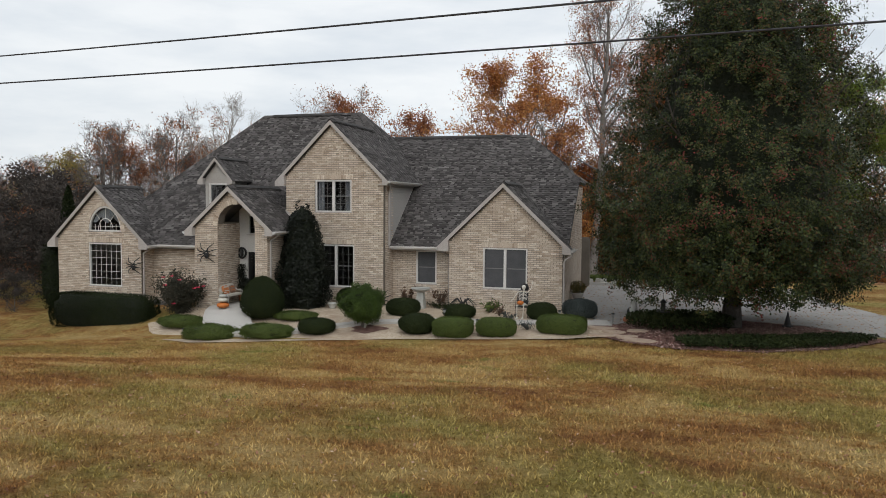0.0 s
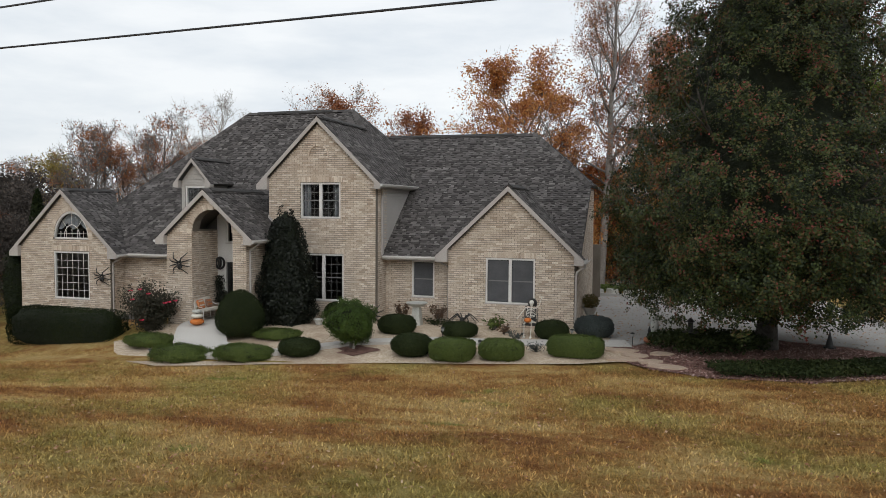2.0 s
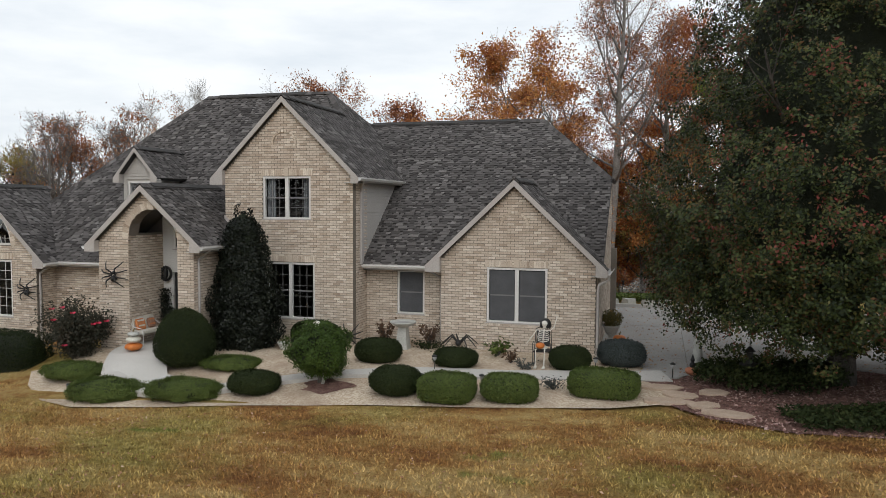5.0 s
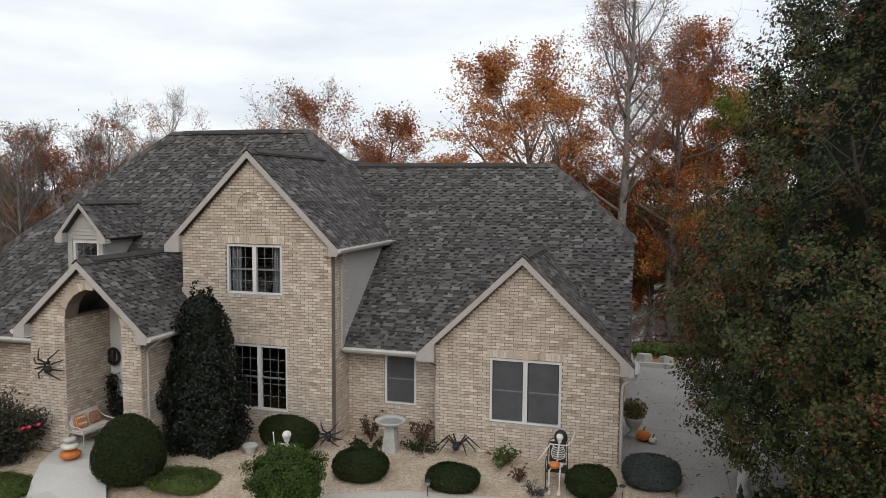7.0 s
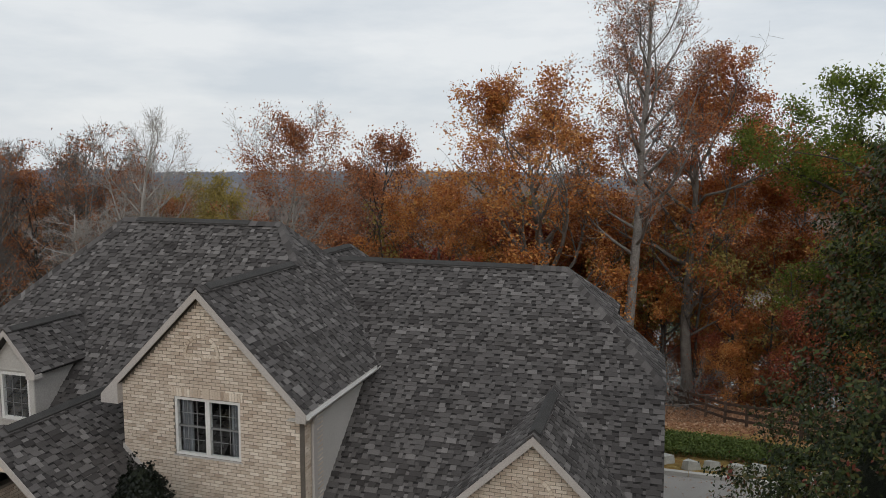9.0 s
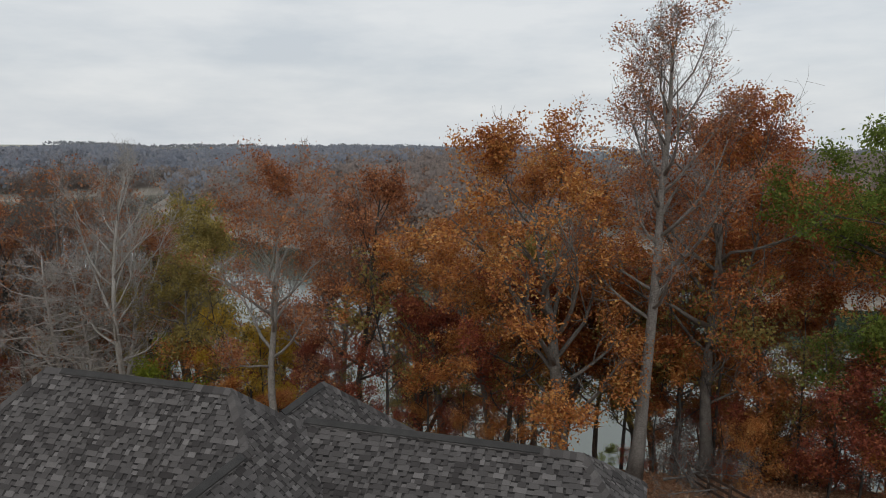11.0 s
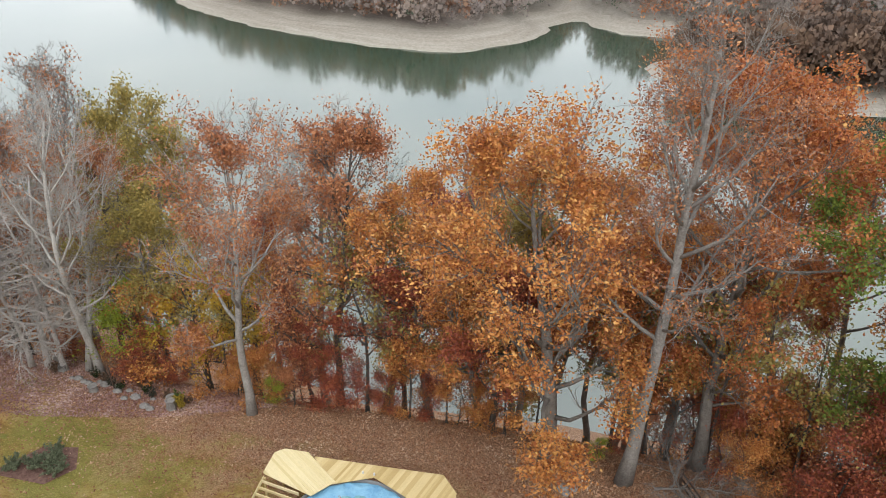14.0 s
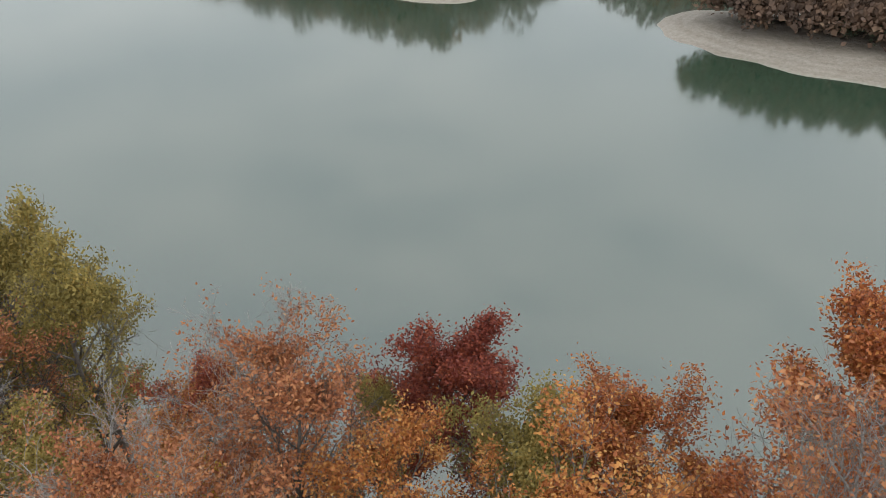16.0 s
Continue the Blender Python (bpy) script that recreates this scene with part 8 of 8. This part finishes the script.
        part("deck_board", Geo().slab([(x, y, PZ + 0.16) for x, y in q], (0, 0, -0.035)), M_TIMBER_PALE, deck)
for k in range(9):
    y = 22.7 - 0.42 * k
    part("joist", Geo().hexa([(-19.75 + 0.04 * k, y, PZ - 0.1), (-17.3 - 0.1 * abs(k - 3), y - 0.25, PZ - 0.1), (-17.3 - 0.1 * abs(k - 3), y - 0.21, PZ - 0.1), (-19.75 + 0.04 * k, y + 0.04, PZ - 0.1)], [(-19.75 + 0.04 * k, y, PZ + 0.08), (-17.3 - 0.1 * abs(k - 3), y - 0.25, PZ + 0.08), (-17.3 - 0.1 * abs(k - 3), y - 0.21, PZ + 0.08), (-19.75 + 0.04 * k, y + 0.04, PZ + 0.08)]), M_TIMBER_PALE, deck)
part("rim_joist", Geo().hexa([(-19.82, 23.0, PZ - 0.1), (-19.4, 18.6, PZ - 0.1), (-19.36, 18.6, PZ - 0.1), (-19.78, 23.0, PZ - 0.1)], [(-19.82, 23.0, PZ + 0.09), (-19.4, 18.6, PZ + 0.09), (-19.36, 18.6, PZ + 0.09), (-19.78, 23.0, PZ + 0.09)]), M_TIMBER_PALE, deck)
part("rim_joist", Geo().hexa([(-10.1, 24.55, PZ - 0.2), (-9.62, 18.6, PZ - 0.2), (-9.58, 18.6, PZ - 0.2), (-10.06, 24.55, PZ - 0.2)], [(-10.1, 24.55, PZ + 0.08), (-9.62, 18.6, PZ + 0.08), (-9.58, 18.6, PZ + 0.08), (-10.06, 24.55, PZ + 0.08)]), M_TIMBER, deck)
for x, y in ((-19.7, 22.9), (-19.5, 20.8), (-19.4, 18.8), (-19.7, 24.6), (-18.2, 24.8), (-15.0, 25.0), (-12.5, 25.2), (-10.3, 24.4), (-9.9, 21.5), (-9.7, 18.8)):
    part("post", Geo().box(x - 0.05, y - 0.05, ground_z(x, y) - 0.3, x + 0.05, y + 0.05, PZ + 0.07), M_TIMBER, deck)
for x, y in ((-15.0, 24.55), (-14.4, 24.6)):
    lt = thing("deck_light", "small white light standing at the pool rim", "light", "deck lights", (x, y, PZ + 0.12))
    part("body", Geo().lathe([(0.05, 0), (0.05, 0.12), (0.03, 0.15)], sides=10), M_WHITE, lt)

fence = thing("rail_fence", "dark three-rail timber fence on the leaf-covered slope", "fence")
fp = [(0.9, 30.2), (1.8, 27.9), (2.7, 26.4), (3.55, 24.9), (4.3, 22.4), (5.0, 19.6), (5.8, 17.4), (7.4, 15.6), (9.6, 14.4)]
for i, (x, y) in enumerate(fp):
    part("post", Geo().box(x - 0.07, y - 0.07, ground_z(x, y) - 0.3, x + 0.07, y + 0.07, ground_z(x, y) + 1.2), M_FENCE, fence)
    if i:
        x0, y0 = fp[i - 1]
        for hgt in (0.25, 0.62, 1.0):
            za, zb = ground_z(x0, y0) + hgt, ground_z(x, y) + hgt
            part("rail", Geo().hexa([(x0, y0 - 0.09, za), (x, y - 0.09, zb), (x, y - 0.05, zb), (x0, y0 - 0.05, za)], [(x0, y0 - 0.09, za + 0.14), (x, y - 0.09, zb + 0.14), (x, y - 0.05, zb + 0.14), (x0, y0 - 0.05, za + 0.14)]), M_FENCE, fence)

scatter("ground_cover", "bright green ground cover strip behind the drive", "ground cover", [(-1.0, 13.5), (5.0, 13.4), (6.6, 13.2), (5.0, 15.0), (2.0, 16.0), (-1.0, 16.2)], 14000, 0.06, LEAF_BOX, (0.03, 0.1), 0.9, 0.3, 51)
srk = random.Random(19)
for k in range(9):
    x, y = -0.6 + k * 0.85 + srk.uniform(-0.2, 0.2), 12.7 + srk.uniform(-0.2, 0.3)
    s = srk.uniform(0.35, 0.6)
    rk = thing("edging_rock", "pale flat rock edging the drive", "rock", "edging rocks", (x, y, ground_z(x, y)))
    pts = [(s * math.cos(t) * srk.uniform(0.7, 1.1), s * 0.6 * math.sin(t) * srk.uniform(0.7, 1.1)) for t in np.linspace(0, 6.28, 8)[:-1]]
    part("stone", Geo().hexa([(pts[i][0], pts[i][1], -0.1) for i in (0, 2, 4, 5)], [(pts[i][0] * 0.8, pts[i][1] * 0.8, 0.28 + 0.1 * srk.random()) for i in (0, 2, 4, 5)]), M_STONE_GREY, rk)

LEAF_SAGE = leaf_mat("sage_leaves", [(0.0, (0.06, 0.075, 0.045)), (0.5, (0.13, 0.15, 0.09)), (1.0, (0.24, 0.25, 0.16))], 0.8, 0.2)
M_ROCK = two_tone("weathered_rock", (0.13, 0.12, 0.11), (0.27, 0.255, 0.24), 3.0, 25, 0.95, bump_by=0.5)
# planted border and ornaments at the edge of the back lawn
for k in range(16):
    x, y = -39.5 + 9.0 * k / 15 + srk.uniform(-0.3, 0.3), 31.6 - 1.9 * k / 15 + srk.uniform(-0.5, 0.5)
    s = srk.uniform(0.18, 0.4)
    rk = thing("border_rock", "grey rock edging the leaf-filled border", "rock", "border rocks", (x, y, ground_z(x, y)))
    part("stone", Geo().lathe([(s, -0.1), (s * 0.95, s * 0.4), (s * 0.5, s * 0.75), (0.02, s * 0.8)], sides=7, sx=1.0, sy=0.8), M_ROCK, rk)
for k in range(10):
    x, y = -38.0 + 8.0 * k / 9, 31.9 - 1.5 * k / 9 + srk.uniform(-0.5, 0.7)
    tuft("border_plant", "withering dark plant in the leafy border", "plant", x, y, 200, 0.8, 0.9, srk.choice((LEAF_DRY, LEAF_YEW, LEAF_ROSE)), 0.07, "border plants")
for x, y, lf in ((-30.4, 30.6, LEAF_BOX), (-30.0, 30.1, LEAF_YELLOW_E), (-41.0, 31.3, LEAF_DRY)):
    tuft("border_plant", "bright young plant beside a stump planter", "plant", x, y, 420, 1.1, 0.8, lf, 0.07, "border plants")
for x, y, h in ((-30.6, 29.9, 0.8), (-31.0, 30.5, 0.7), (-41.7, 32.4, 0.9), (-40.9, 31.8, 0.5), (-36.9, 30.2, 0.5)):
    stp = thing("stump_planter", "weathered grey stump planter at the border", "planter", "stump planters", (x, y, ground_z(x, y)))
    part("stump", Geo().lathe([(0.34, -0.2), (0.3, 0.1), (0.28, h - 0.12), (0.34, h), (0.24, h), (0.2, h - 0.06)], sides=12), M_ROCK, stp)
pst = thing("garden_post", "thin dark post standing in the border", "post", at=(-35.8, 30.9, ground_z(-35.8, 30.9)))
part("post", Geo().tube([(0, 0, -0.2), (-0.15, 0, 1.9)], 0.05, 6), M_FENCE, pst)
for k, (x, y) in enumerate(((-34.6, 22.6), (-33.9, 23.3), (-35.6, 22.2), (-33.2, 22.7), (-34.3, 23.9))):
    tuft("border_plant", "loose grey-green perennial in the lawn bed", "plant", x, y, 1500, 0.55, 1.7, LEAF_SAGE, 0.06, "lawn bed plants")
drape("lawn_bed", [(-36.6, 21.4), (-33.0, 21.6), (-32.2, 23.2), (-33.4, 24.8), (-35.4, 24.2)], 0.5, 0.05, M_MULCH, "small mulched bed in the back lawn", "mulch bed")
for x, y, s in ((-5.1, 28.0, 0.35), (-4.6, 28.2, 0.28), (-4.9, 27.7, 0.22)):
    rk = thing("border_rock", "pale rock lying in the leaf litter", "rock", "border rocks", (x, y, ground_z(x, y)))
    part("stone", Geo().lathe([(s, -0.1), (s * 0.95, s * 0.4), (s * 0.5, s * 0.7), (0.02, s * 0.75)], sides=7), M_ROCK, rk)
# ---- bricks and shingles ----
def lay_bricks(job, rng):
    """The rectangles of bricks on a wall, as (u0, u1, v0, v1)."""
    ob, u0, u1, low, top, holes, place, single = job
    out = []
    zmin = min(low(u0), low(u1))
    v = zmin
    row = 0
    us = np.linspace(u0, u1, 9)
    zmax = max(top(u) for u in list(us) + [u0 + 1e-3, u1 - 1e-3])
    while v < zmax:
        vm, v1 = v + BRICK_H / 2, v + BRICK_H
        spans = [(u0, u1)]
        # gable limits
        fine = np.linspace(u0, u1, 121)
        ok = [top(u) - 0.02 > v1 for u in fine]
        if not all(ok):
            live = [u for u, k in zip(fine, ok) if k]
            spans = [(min(live), max(live))] if live else []
        for h in holes:
            hm = [u for u in np.linspace(h[0], h[1], 41) if h[2](u) - 0.005 < v1 and h[3](u) > v + 0.005]
            if hm:
                a, b_ = min(hm), max(hm)
                nxt = []
                for s0, s1 in spans:
                    if b_ <= s0 or a >= s1:
                        nxt.append((s0, s1))
                    else:
                        if a > s0:
                            nxt.append((s0, a))
                        if b_ < s1:
                            nxt.append((b_, s1))
                spans = nxt
        pitch = BRICK_L + JOINT
        for s0, s1 in spans:
            k = math.floor((s0 - u0) / pitch) - 1
            x = u0 + k * pitch + (pitch / 2 if row % 2 else 0)
            while x < s1:
                a, b_ = max(x, s0), min(x + BRICK_L, s1)
                if b_ - a > 0.03:
                    out.append((a, b_, v, v1))
                x += pitch
        v += BRICK_H + JOINT
        row += 1
    return out


def brick_solid(place, a, b_, v0, v1, proud):
    q = [place(a, -proud, v0), place(b_, -proud, v0), place(b_, -proud, v1), place(a, -proud, v1)]
    r = [place(a, 0.004, v0), place(b_, 0.004, v0), place(b_, 0.004, v1), place(a, 0.004, v1)]
    return q + r, [(0, 1, 2, 3), (0, 4, 5, 1), (1, 5, 6, 2), (2, 6, 7, 3), (3, 7, 4, 0)]


brick_rng = random.Random(2)


def soldier_course(g, x0, x1, z0, h, place, key=False):
    """Upright bricks over an opening, with a wider keystone."""
    x = x0
    mid_x = (x0 + x1) / 2
    while x < x1 - 0.03:
        if key and abs(x + 0.03 - mid_x) < 0.05:
            g.add(*brick_solid(place, mid_x - 0.09, mid_x + 0.09, z0 - 0.01, z0 + h + 0.05, 0.03))
            x = mid_x + 0.1
            continue
        if not (key and mid_x - 0.16 < x < mid_x + 0.09):
            g.add(*brick_solid(place, x, min(x + 0.064, x1), z0, z0 + h, 0.016))
        x += 0.075


full_me = None
for job in BRICK_JOBS:
    ob, u0, u1, low, top, holes, place, single = job
    rows_ = lay_bricks(job, brick_rng)
    rest = Geo()
    made = 0
    for a, b_, v0, v1 in rows_:
        full = abs(b_ - a - BRICK_L) < 1e-4
        if single and full and made < 300 and -3.6 < a < -0.4 and v0 > 2.95:
            if full_me is None:
                q = [(0, -0.012, 0), (BRICK_L, -0.012, 0), (BRICK_L, -0.012, BRICK_H), (0, -0.012, BRICK_H), (0, 0.004, 0), (BRICK_L, 0.004, 0), (BRICK_L, 0.004, BRICK_H), (0, 0.004, BRICK_H)]
                full_me = Geo().add(q, [(0, 1, 2, 3), (0, 4, 5, 1), (1, 5, 6, 2), (2, 6, 7, 3), (3, 7, 4, 0)]).mesh("brick", M_BRICK_ONE)
            p = place(a, brick_rng.uniform(-0.003, 0.002), v0)
            o = part("brick", full_me, M_BRICK_ONE, ob)
            o.location = p
            made += 1
        else:
            rest.add(*brick_solid(place, a, b_, v0, v1, 0.012 + brick_rng.uniform(-0.003, 0.003)))
    part("bricks", rest, M_BRICK, ob, kind="stuff")

# soldier courses, sills, arch rings and half-round ornaments
def course_part(name, *args, **kw):
    g_ = Geo()
    soldier_course(g_, *args, **kw)
    part(name, g_, M_BRICK, house, kind="stuff")


for (x0, x1, z0, z1), y in ((RW, 0.05), (W2, -0.45), (W1, -0.45)):
    course_part("brick_lintel", x0 - 0.07, x1 + 0.07, z1 + 0.02, 0.2, front(y), key=True)
    course_part("brick_sill", x0 - 0.07, x1 + 0.07, z0 - 0.105, 0.07, front(y))
course_part("brick_lintel", SW[0] - 0.03, SW[1] + 0.03, SW[3] + 0.02, 0.16, front(0.72))
course_part("brick_sill", SW[0] - 0.03, SW[1] + 0.03, SW[2] - 0.105, 0.07, front(0.72))
course_part("brick_lintel", LW[0] - 0.1, LW[1] + 0.1, LW[3] + 0.03, 0.22, front(-1.6), key=True)
course_part("brick_sill", LW[0] - 0.1, LW[1] + 0.1, LW[2] - 0.105, 0.07, front(-1.6))


def arch_ring(g, xc, zc, r0, r1, y, proud, k=1.0, step=0.075, a0=0.0, a1=math.pi, under=None):
    n_ = int((a1 - a0) * r0 * max(1.0, k) / step)
    for i in range(n_):
        t0 = a0 + (a1 - a0) * (i + 0.07) / n_
        t1 = a0 + (a1 - a0) * (i + 0.93) / n_
        q = [(xc + r * math.cos(t), zc + (k * r if r == r0 else k * r0 + (r - r0)) * math.sin(t)) for r, t in ((r0, t0), (r1, t0), (r1, t1), (r0, t1))]
        if under and any(p[1] > under(p[0]) for p in q):
            continue
        g.hexa([(p[0], y - proud, p[1]) for p in q], [(p[0], y + 0.02, p[1]) for p in q])


for xc, zc, r0, r1, y, proud, k in ((AR_X, AR_Z, AR_R, AR_R + 0.22, -3.0, 0.016, 1.0), (LA_X, LA_Z, LA_R, LA_R + 0.2, -1.6, 0.018, 1.26)):
    g_ = Geo()
    arch_ring(g_, xc, zc, r0, r1, y, proud, k, under=gable(-14.15, 4.94, 0.885) if xc == AR_X else None)
    part("brick_arch", g_, M_BRICK, house, kind="stuff")
for xc, zc, r, y in ((-2.75, 3.98, 0.46, 0.05), (-10.56, 6.64, 0.48, -0.45)):
    g_ = Geo()
    arch_ring(g_, xc, zc, r - 0.075, r, y, 0.04, step=0.1)
    soldier_course(g_, xc - r, xc + r, zc - 0.08, 0.07, front(y))
    part("brick_ornament", g_, M_BRICK, house, "half-round brick ornament", kind="stuff")
part("keystone", Geo().hexa([(AR_X - 0.09, -3.05, AR_Z + AR_R - 0.02), (AR_X + 0.09, -3.05, AR_Z + AR_R - 0.02), (AR_X + 0.13, -3.05, AR_Z + AR_R + 0.26), (AR_X - 0.13, -3.05, AR_Z + AR_R + 0.26)], [(AR_X - 0.09, -2.98, AR_Z + AR_R - 0.02), (AR_X + 0.09, -2.98, AR_Z + AR_R - 0.02), (AR_X + 0.13, -2.98, AR_Z + AR_R + 0.26), (AR_X - 0.13, -2.98, AR_Z + AR_R + 0.26)]), M_BRICK_ONE, house)

SH_H, SH_L = 0.142, 0.25
shingle_rng = random.Random(4)
SHOWN = {"front", "front_upper", "right", "left", "wing_front", "wing_front_valley", "wing_clip", "gable_right", "gable_left", "wing_gable_right", "wing_gable_left", "porch_right", "porch_right_low", "porch_left", "left_gable_right", "left_gable_left", "dormer_right", "dormer_left", "rear_right", "rear_left", "rear_end", "right_rear", "wing_back", "wing_clip_rear", "back", "rear_dormer_right", "rear_dormer_left"}
for nm, pl, po, nz, ob in SHINGLE_JOBS:
    if nm not in SHOWN:
        continue
    down = Vector((pl[0], pl[1], pl[0] ** 2 + pl[1] ** 2)).normalized()
    up_v = down
    along_v = nz.cross(up_v).normalized() * -1
    p3 = [Vector((x, y, pl[0] * x + pl[1] * y + pl[2] - 0.03)) for x, y in po]
    org = min(p3, key=lambda p: p.z)
    uv = ccw([((p - org).dot(along_v), (p - org).dot(up_v)) for p in p3])
    us = [p[0] for p in uv]
    vs = [p[1] for p in uv]
    rest = Geo()
    v0 = min(vs) - 0.02
    made = 0
    bands = Geo()

    def lay(geo, box_, th, singly=False):
        """One piece, thicker at its lower edge, cut to the outline of the roof plane."""
        pc = clip_convex(box_, uv)
        if len(pc) < 3 or area(pc) < 0.0012:
            return False
        lo_v, hi_v = box_[0][1], box_[2][1]

        def lift(q, top):
            f = (q[1] - lo_v) / (hi_v - lo_v)
            return tuple(org + along_v * q[0] + up_v * q[1] + nz * (0.005 + (th + 0.012 * (1 - f)) * top))

        k = len(pc)
        whole = k == 4 and abs(area(pc) - area(box_)) < 1e-6
        verts = [lift(q, 1) for q in pc] + [lift(q, 0) for q in pc]
        faces = [tuple(range(k))] + [(i, k + i, k + (i + 1) % k, (i + 1) % k) for i in range(k)]
        if singly and whole:
            part("shingle", Geo().add(verts, faces), M_SHINGLE_ONE, ob)
            return True
        geo.add(verts, faces)
        return False

    while v0 < max(vs):
        u0 = min(us) - shingle_rng.uniform(0, SH_L)
        tab = True
        while u0 < max(us):
            if tab:
                wdt = shingle_rng.choice((0.12, 0.16, 0.2, 0.26, 0.33))
                box_ = [(u0, v0), (u0 + wdt - 0.003, v0), (u0 + wdt - 0.003, v0 + SH_H + 0.012), (u0, v0 + SH_H + 0.012)]
                if lay(rest, box_, shingle_rng.uniform(0.012, 0.02), nm == "wing_front" and made < 300 and 1.2 < u0 < 6.5 and v0 > 2.0):
                    made += 1
            else:
                wdt = shingle_rng.choice((0.07, 0.1, 0.13, 0.17))
                step = v0 + SH_H * shingle_rng.uniform(0.66, 0.8)
                lay(rest, [(u0, v0), (u0 + wdt - 0.003, v0), (u0 + wdt - 0.003, step), (u0, step)], 0.003)
                # dark strip at the slot's top: printed band and painted butt shadow
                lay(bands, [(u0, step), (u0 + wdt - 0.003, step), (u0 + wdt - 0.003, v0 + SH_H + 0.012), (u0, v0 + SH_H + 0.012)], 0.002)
            tab = not tab
            u0 += wdt
        v0 += SH_H
    part("shingles", rest, M_SHINGLE, ob, kind="stuff")
    part("shingle_underlayer", bands, M_SHINGLE_BAND, ob, "dark printed band with the slot shadow painted in, between the shingle tabs", kind="stuff")


CAPS = Geo()


def ridge_cap(p, q, w=0.16, raised=0.0):
    """A folded cap of short overlapping pieces along a ridge or hip."""
    p, q = Vector(p), Vector(q)
    d = (q - p).normalized()
    s = d.cross(Vector((0, 0, 1))).normalized()
    L = (q - p).length
    g = CAPS
    k = max(1, int(L / 0.16))
    for i in range(k):
        a = p + d * (L * i / k)
        b_ = p + d * (L * (i + 1.12) / k)
        z0 = 0.035 + raised
        z1 = 0.018 + raised
        drop = Vector((0, 0, -w * 0.78 - 0.0))
        fa = [a + s * w + drop + Vector((0, 0, z0)), a + Vector((0, 0, z0 + 0.01)), a - s * w + drop + Vector((0, 0, z0))]
        fb = [b_ + s * w + drop + Vector((0, 0, z1)), b_ + Vector((0, 0, z1 + 0.01)), b_ - s * w + drop + Vector((0, 0, z1))]
        lo = Vector((0, 0, -0.02))
        vs_ = [tuple(x) for x in fa + fb] + [tuple(x + lo) for x in fa]
        g.add(vs_, [(0, 1, 4, 3), (1, 2, 5, 4), (6, 7, 1, 0), (7, 8, 2, 1)])


def ridge_vent(p, q):
    p, q = Vector(p), Vector(q)
    d = (q - p).normalized()
    s = d.cross(Vector((0, 0, 1))).normalized()
    up = Vector((0, 0, 1))
    prof = [(-0.14, -0.11), (-0.14, -0.075), (0.0, 0.032), (0.14, -0.075), (0.14, -0.11), (0.0, 0.0)]
    k = len(prof)
    va = [tuple(p + s * a + up * b_) for a, b_ in prof] + [tuple(q + s * a + up * b_) for a, b_ in prof]
    part("ridge_vent", Geo().add(va, [(i, (i + 1) % k, k + (i + 1) % k, k + i) for i in range(k)] + [tuple(range(k))[::-1], tuple(range(k, 2 * k))]), M_RIDGE, house)


ridge_cap((-17.45, 5.35, 9.27), (-11.62, 5.35, 9.27))
ridge_vent((-16.9, 5.35, 9.30), (-12.7, 5.35, 9.30))
ridge_cap((-10.3, 6.825, 8.06), (-2.9, 6.825, 8.06))
ridge_vent((-10.3, 6.825, 8.09), (-3.95, 6.825, 8.09))
ridge_cap((-10.56, -0.64, 8.232), (-10.56, 4.4, 8.232))
ridge_vent((-10.56, -0.25, 8.27), (-10.56, 4.0, 8.27))
ridge_cap((-2.75, -0.17, 5.43), (-2.75, 3.65, 5.43))
ridge_vent((-2.75, 0.05, 5.47), (-2.75, 3.0, 5.47))
ridge_cap((-14.15, -3.21, 5.21), (-14.15, 1.5, 5.21))
ridge_vent((-14.15, -2.7, 5.25), (-14.15, 1.0, 5.25))
ridge_cap((-22.49, -1.78, 5.27), (-22.49, 1.56, 5.27))
ridge_vent((-22.49, -1.4, 5.29), (-22.49, 1.2, 5.29))
ridge_cap((-17.0, 0.0, 6.68), (-17.0, 2.85, 6.68), 0.13)
ridge_vent((-17.0, 0.2, 6.70), (-17.0, 2.4, 6.70))
ridge_cap((-17.45, 5.35, 9.27), (-23.9, -1.1, 2.5))
ridge_cap((-17.45, 5.35, 9.27), (-23.0, 10.9, 3.4))
ridge_cap((-2.9, 6.825, 8.06), (-0.05, 3.85, 5.6))
ridge_cap((-2.9, 6.825, 8.06), (-1.45, 8.35, 6.8))
ridge_cap((-11.62, 5.35, 9.27), (-10.6, 4.38, 8.24))
ridge_cap((-11.62, 5.35, 9.27), (-10.35, 6.55, 8.02))
ridge_cap((-11.0, 6.4, 8.2), (-11.0, 9.3, 8.2))
ridge_vent((-11.0, 6.7, 8.24), (-11.0, 9.1, 8.24))
ridge_cap((-11.0, 9.3, 8.2), (-7.7, 12.6, 4.9))
ridge_cap((-11.0, 9.3, 8.2), (-14.3, 12.6, 4.9))
ridge_cap((-14.7, 7.8, 6.65), (-14.7, 9.6, 6.65), 0.12)
part("ridge_capping", CAPS, M_SHINGLE, house, kind="stuff")
part("valley_flashing", Geo().hexa([(-12.88, -0.49, 4.02), (-12.02, -0.49, 3.26), (-12.02, -0.49, 3.44), (-12.88, -0.49, 4.22)], [(-12.88, -0.452, 4.02), (-12.02, -0.452, 3.26), (-12.02, -0.452, 3.44), (-12.88, -0.452, 4.22)]), M_TRIM, house)
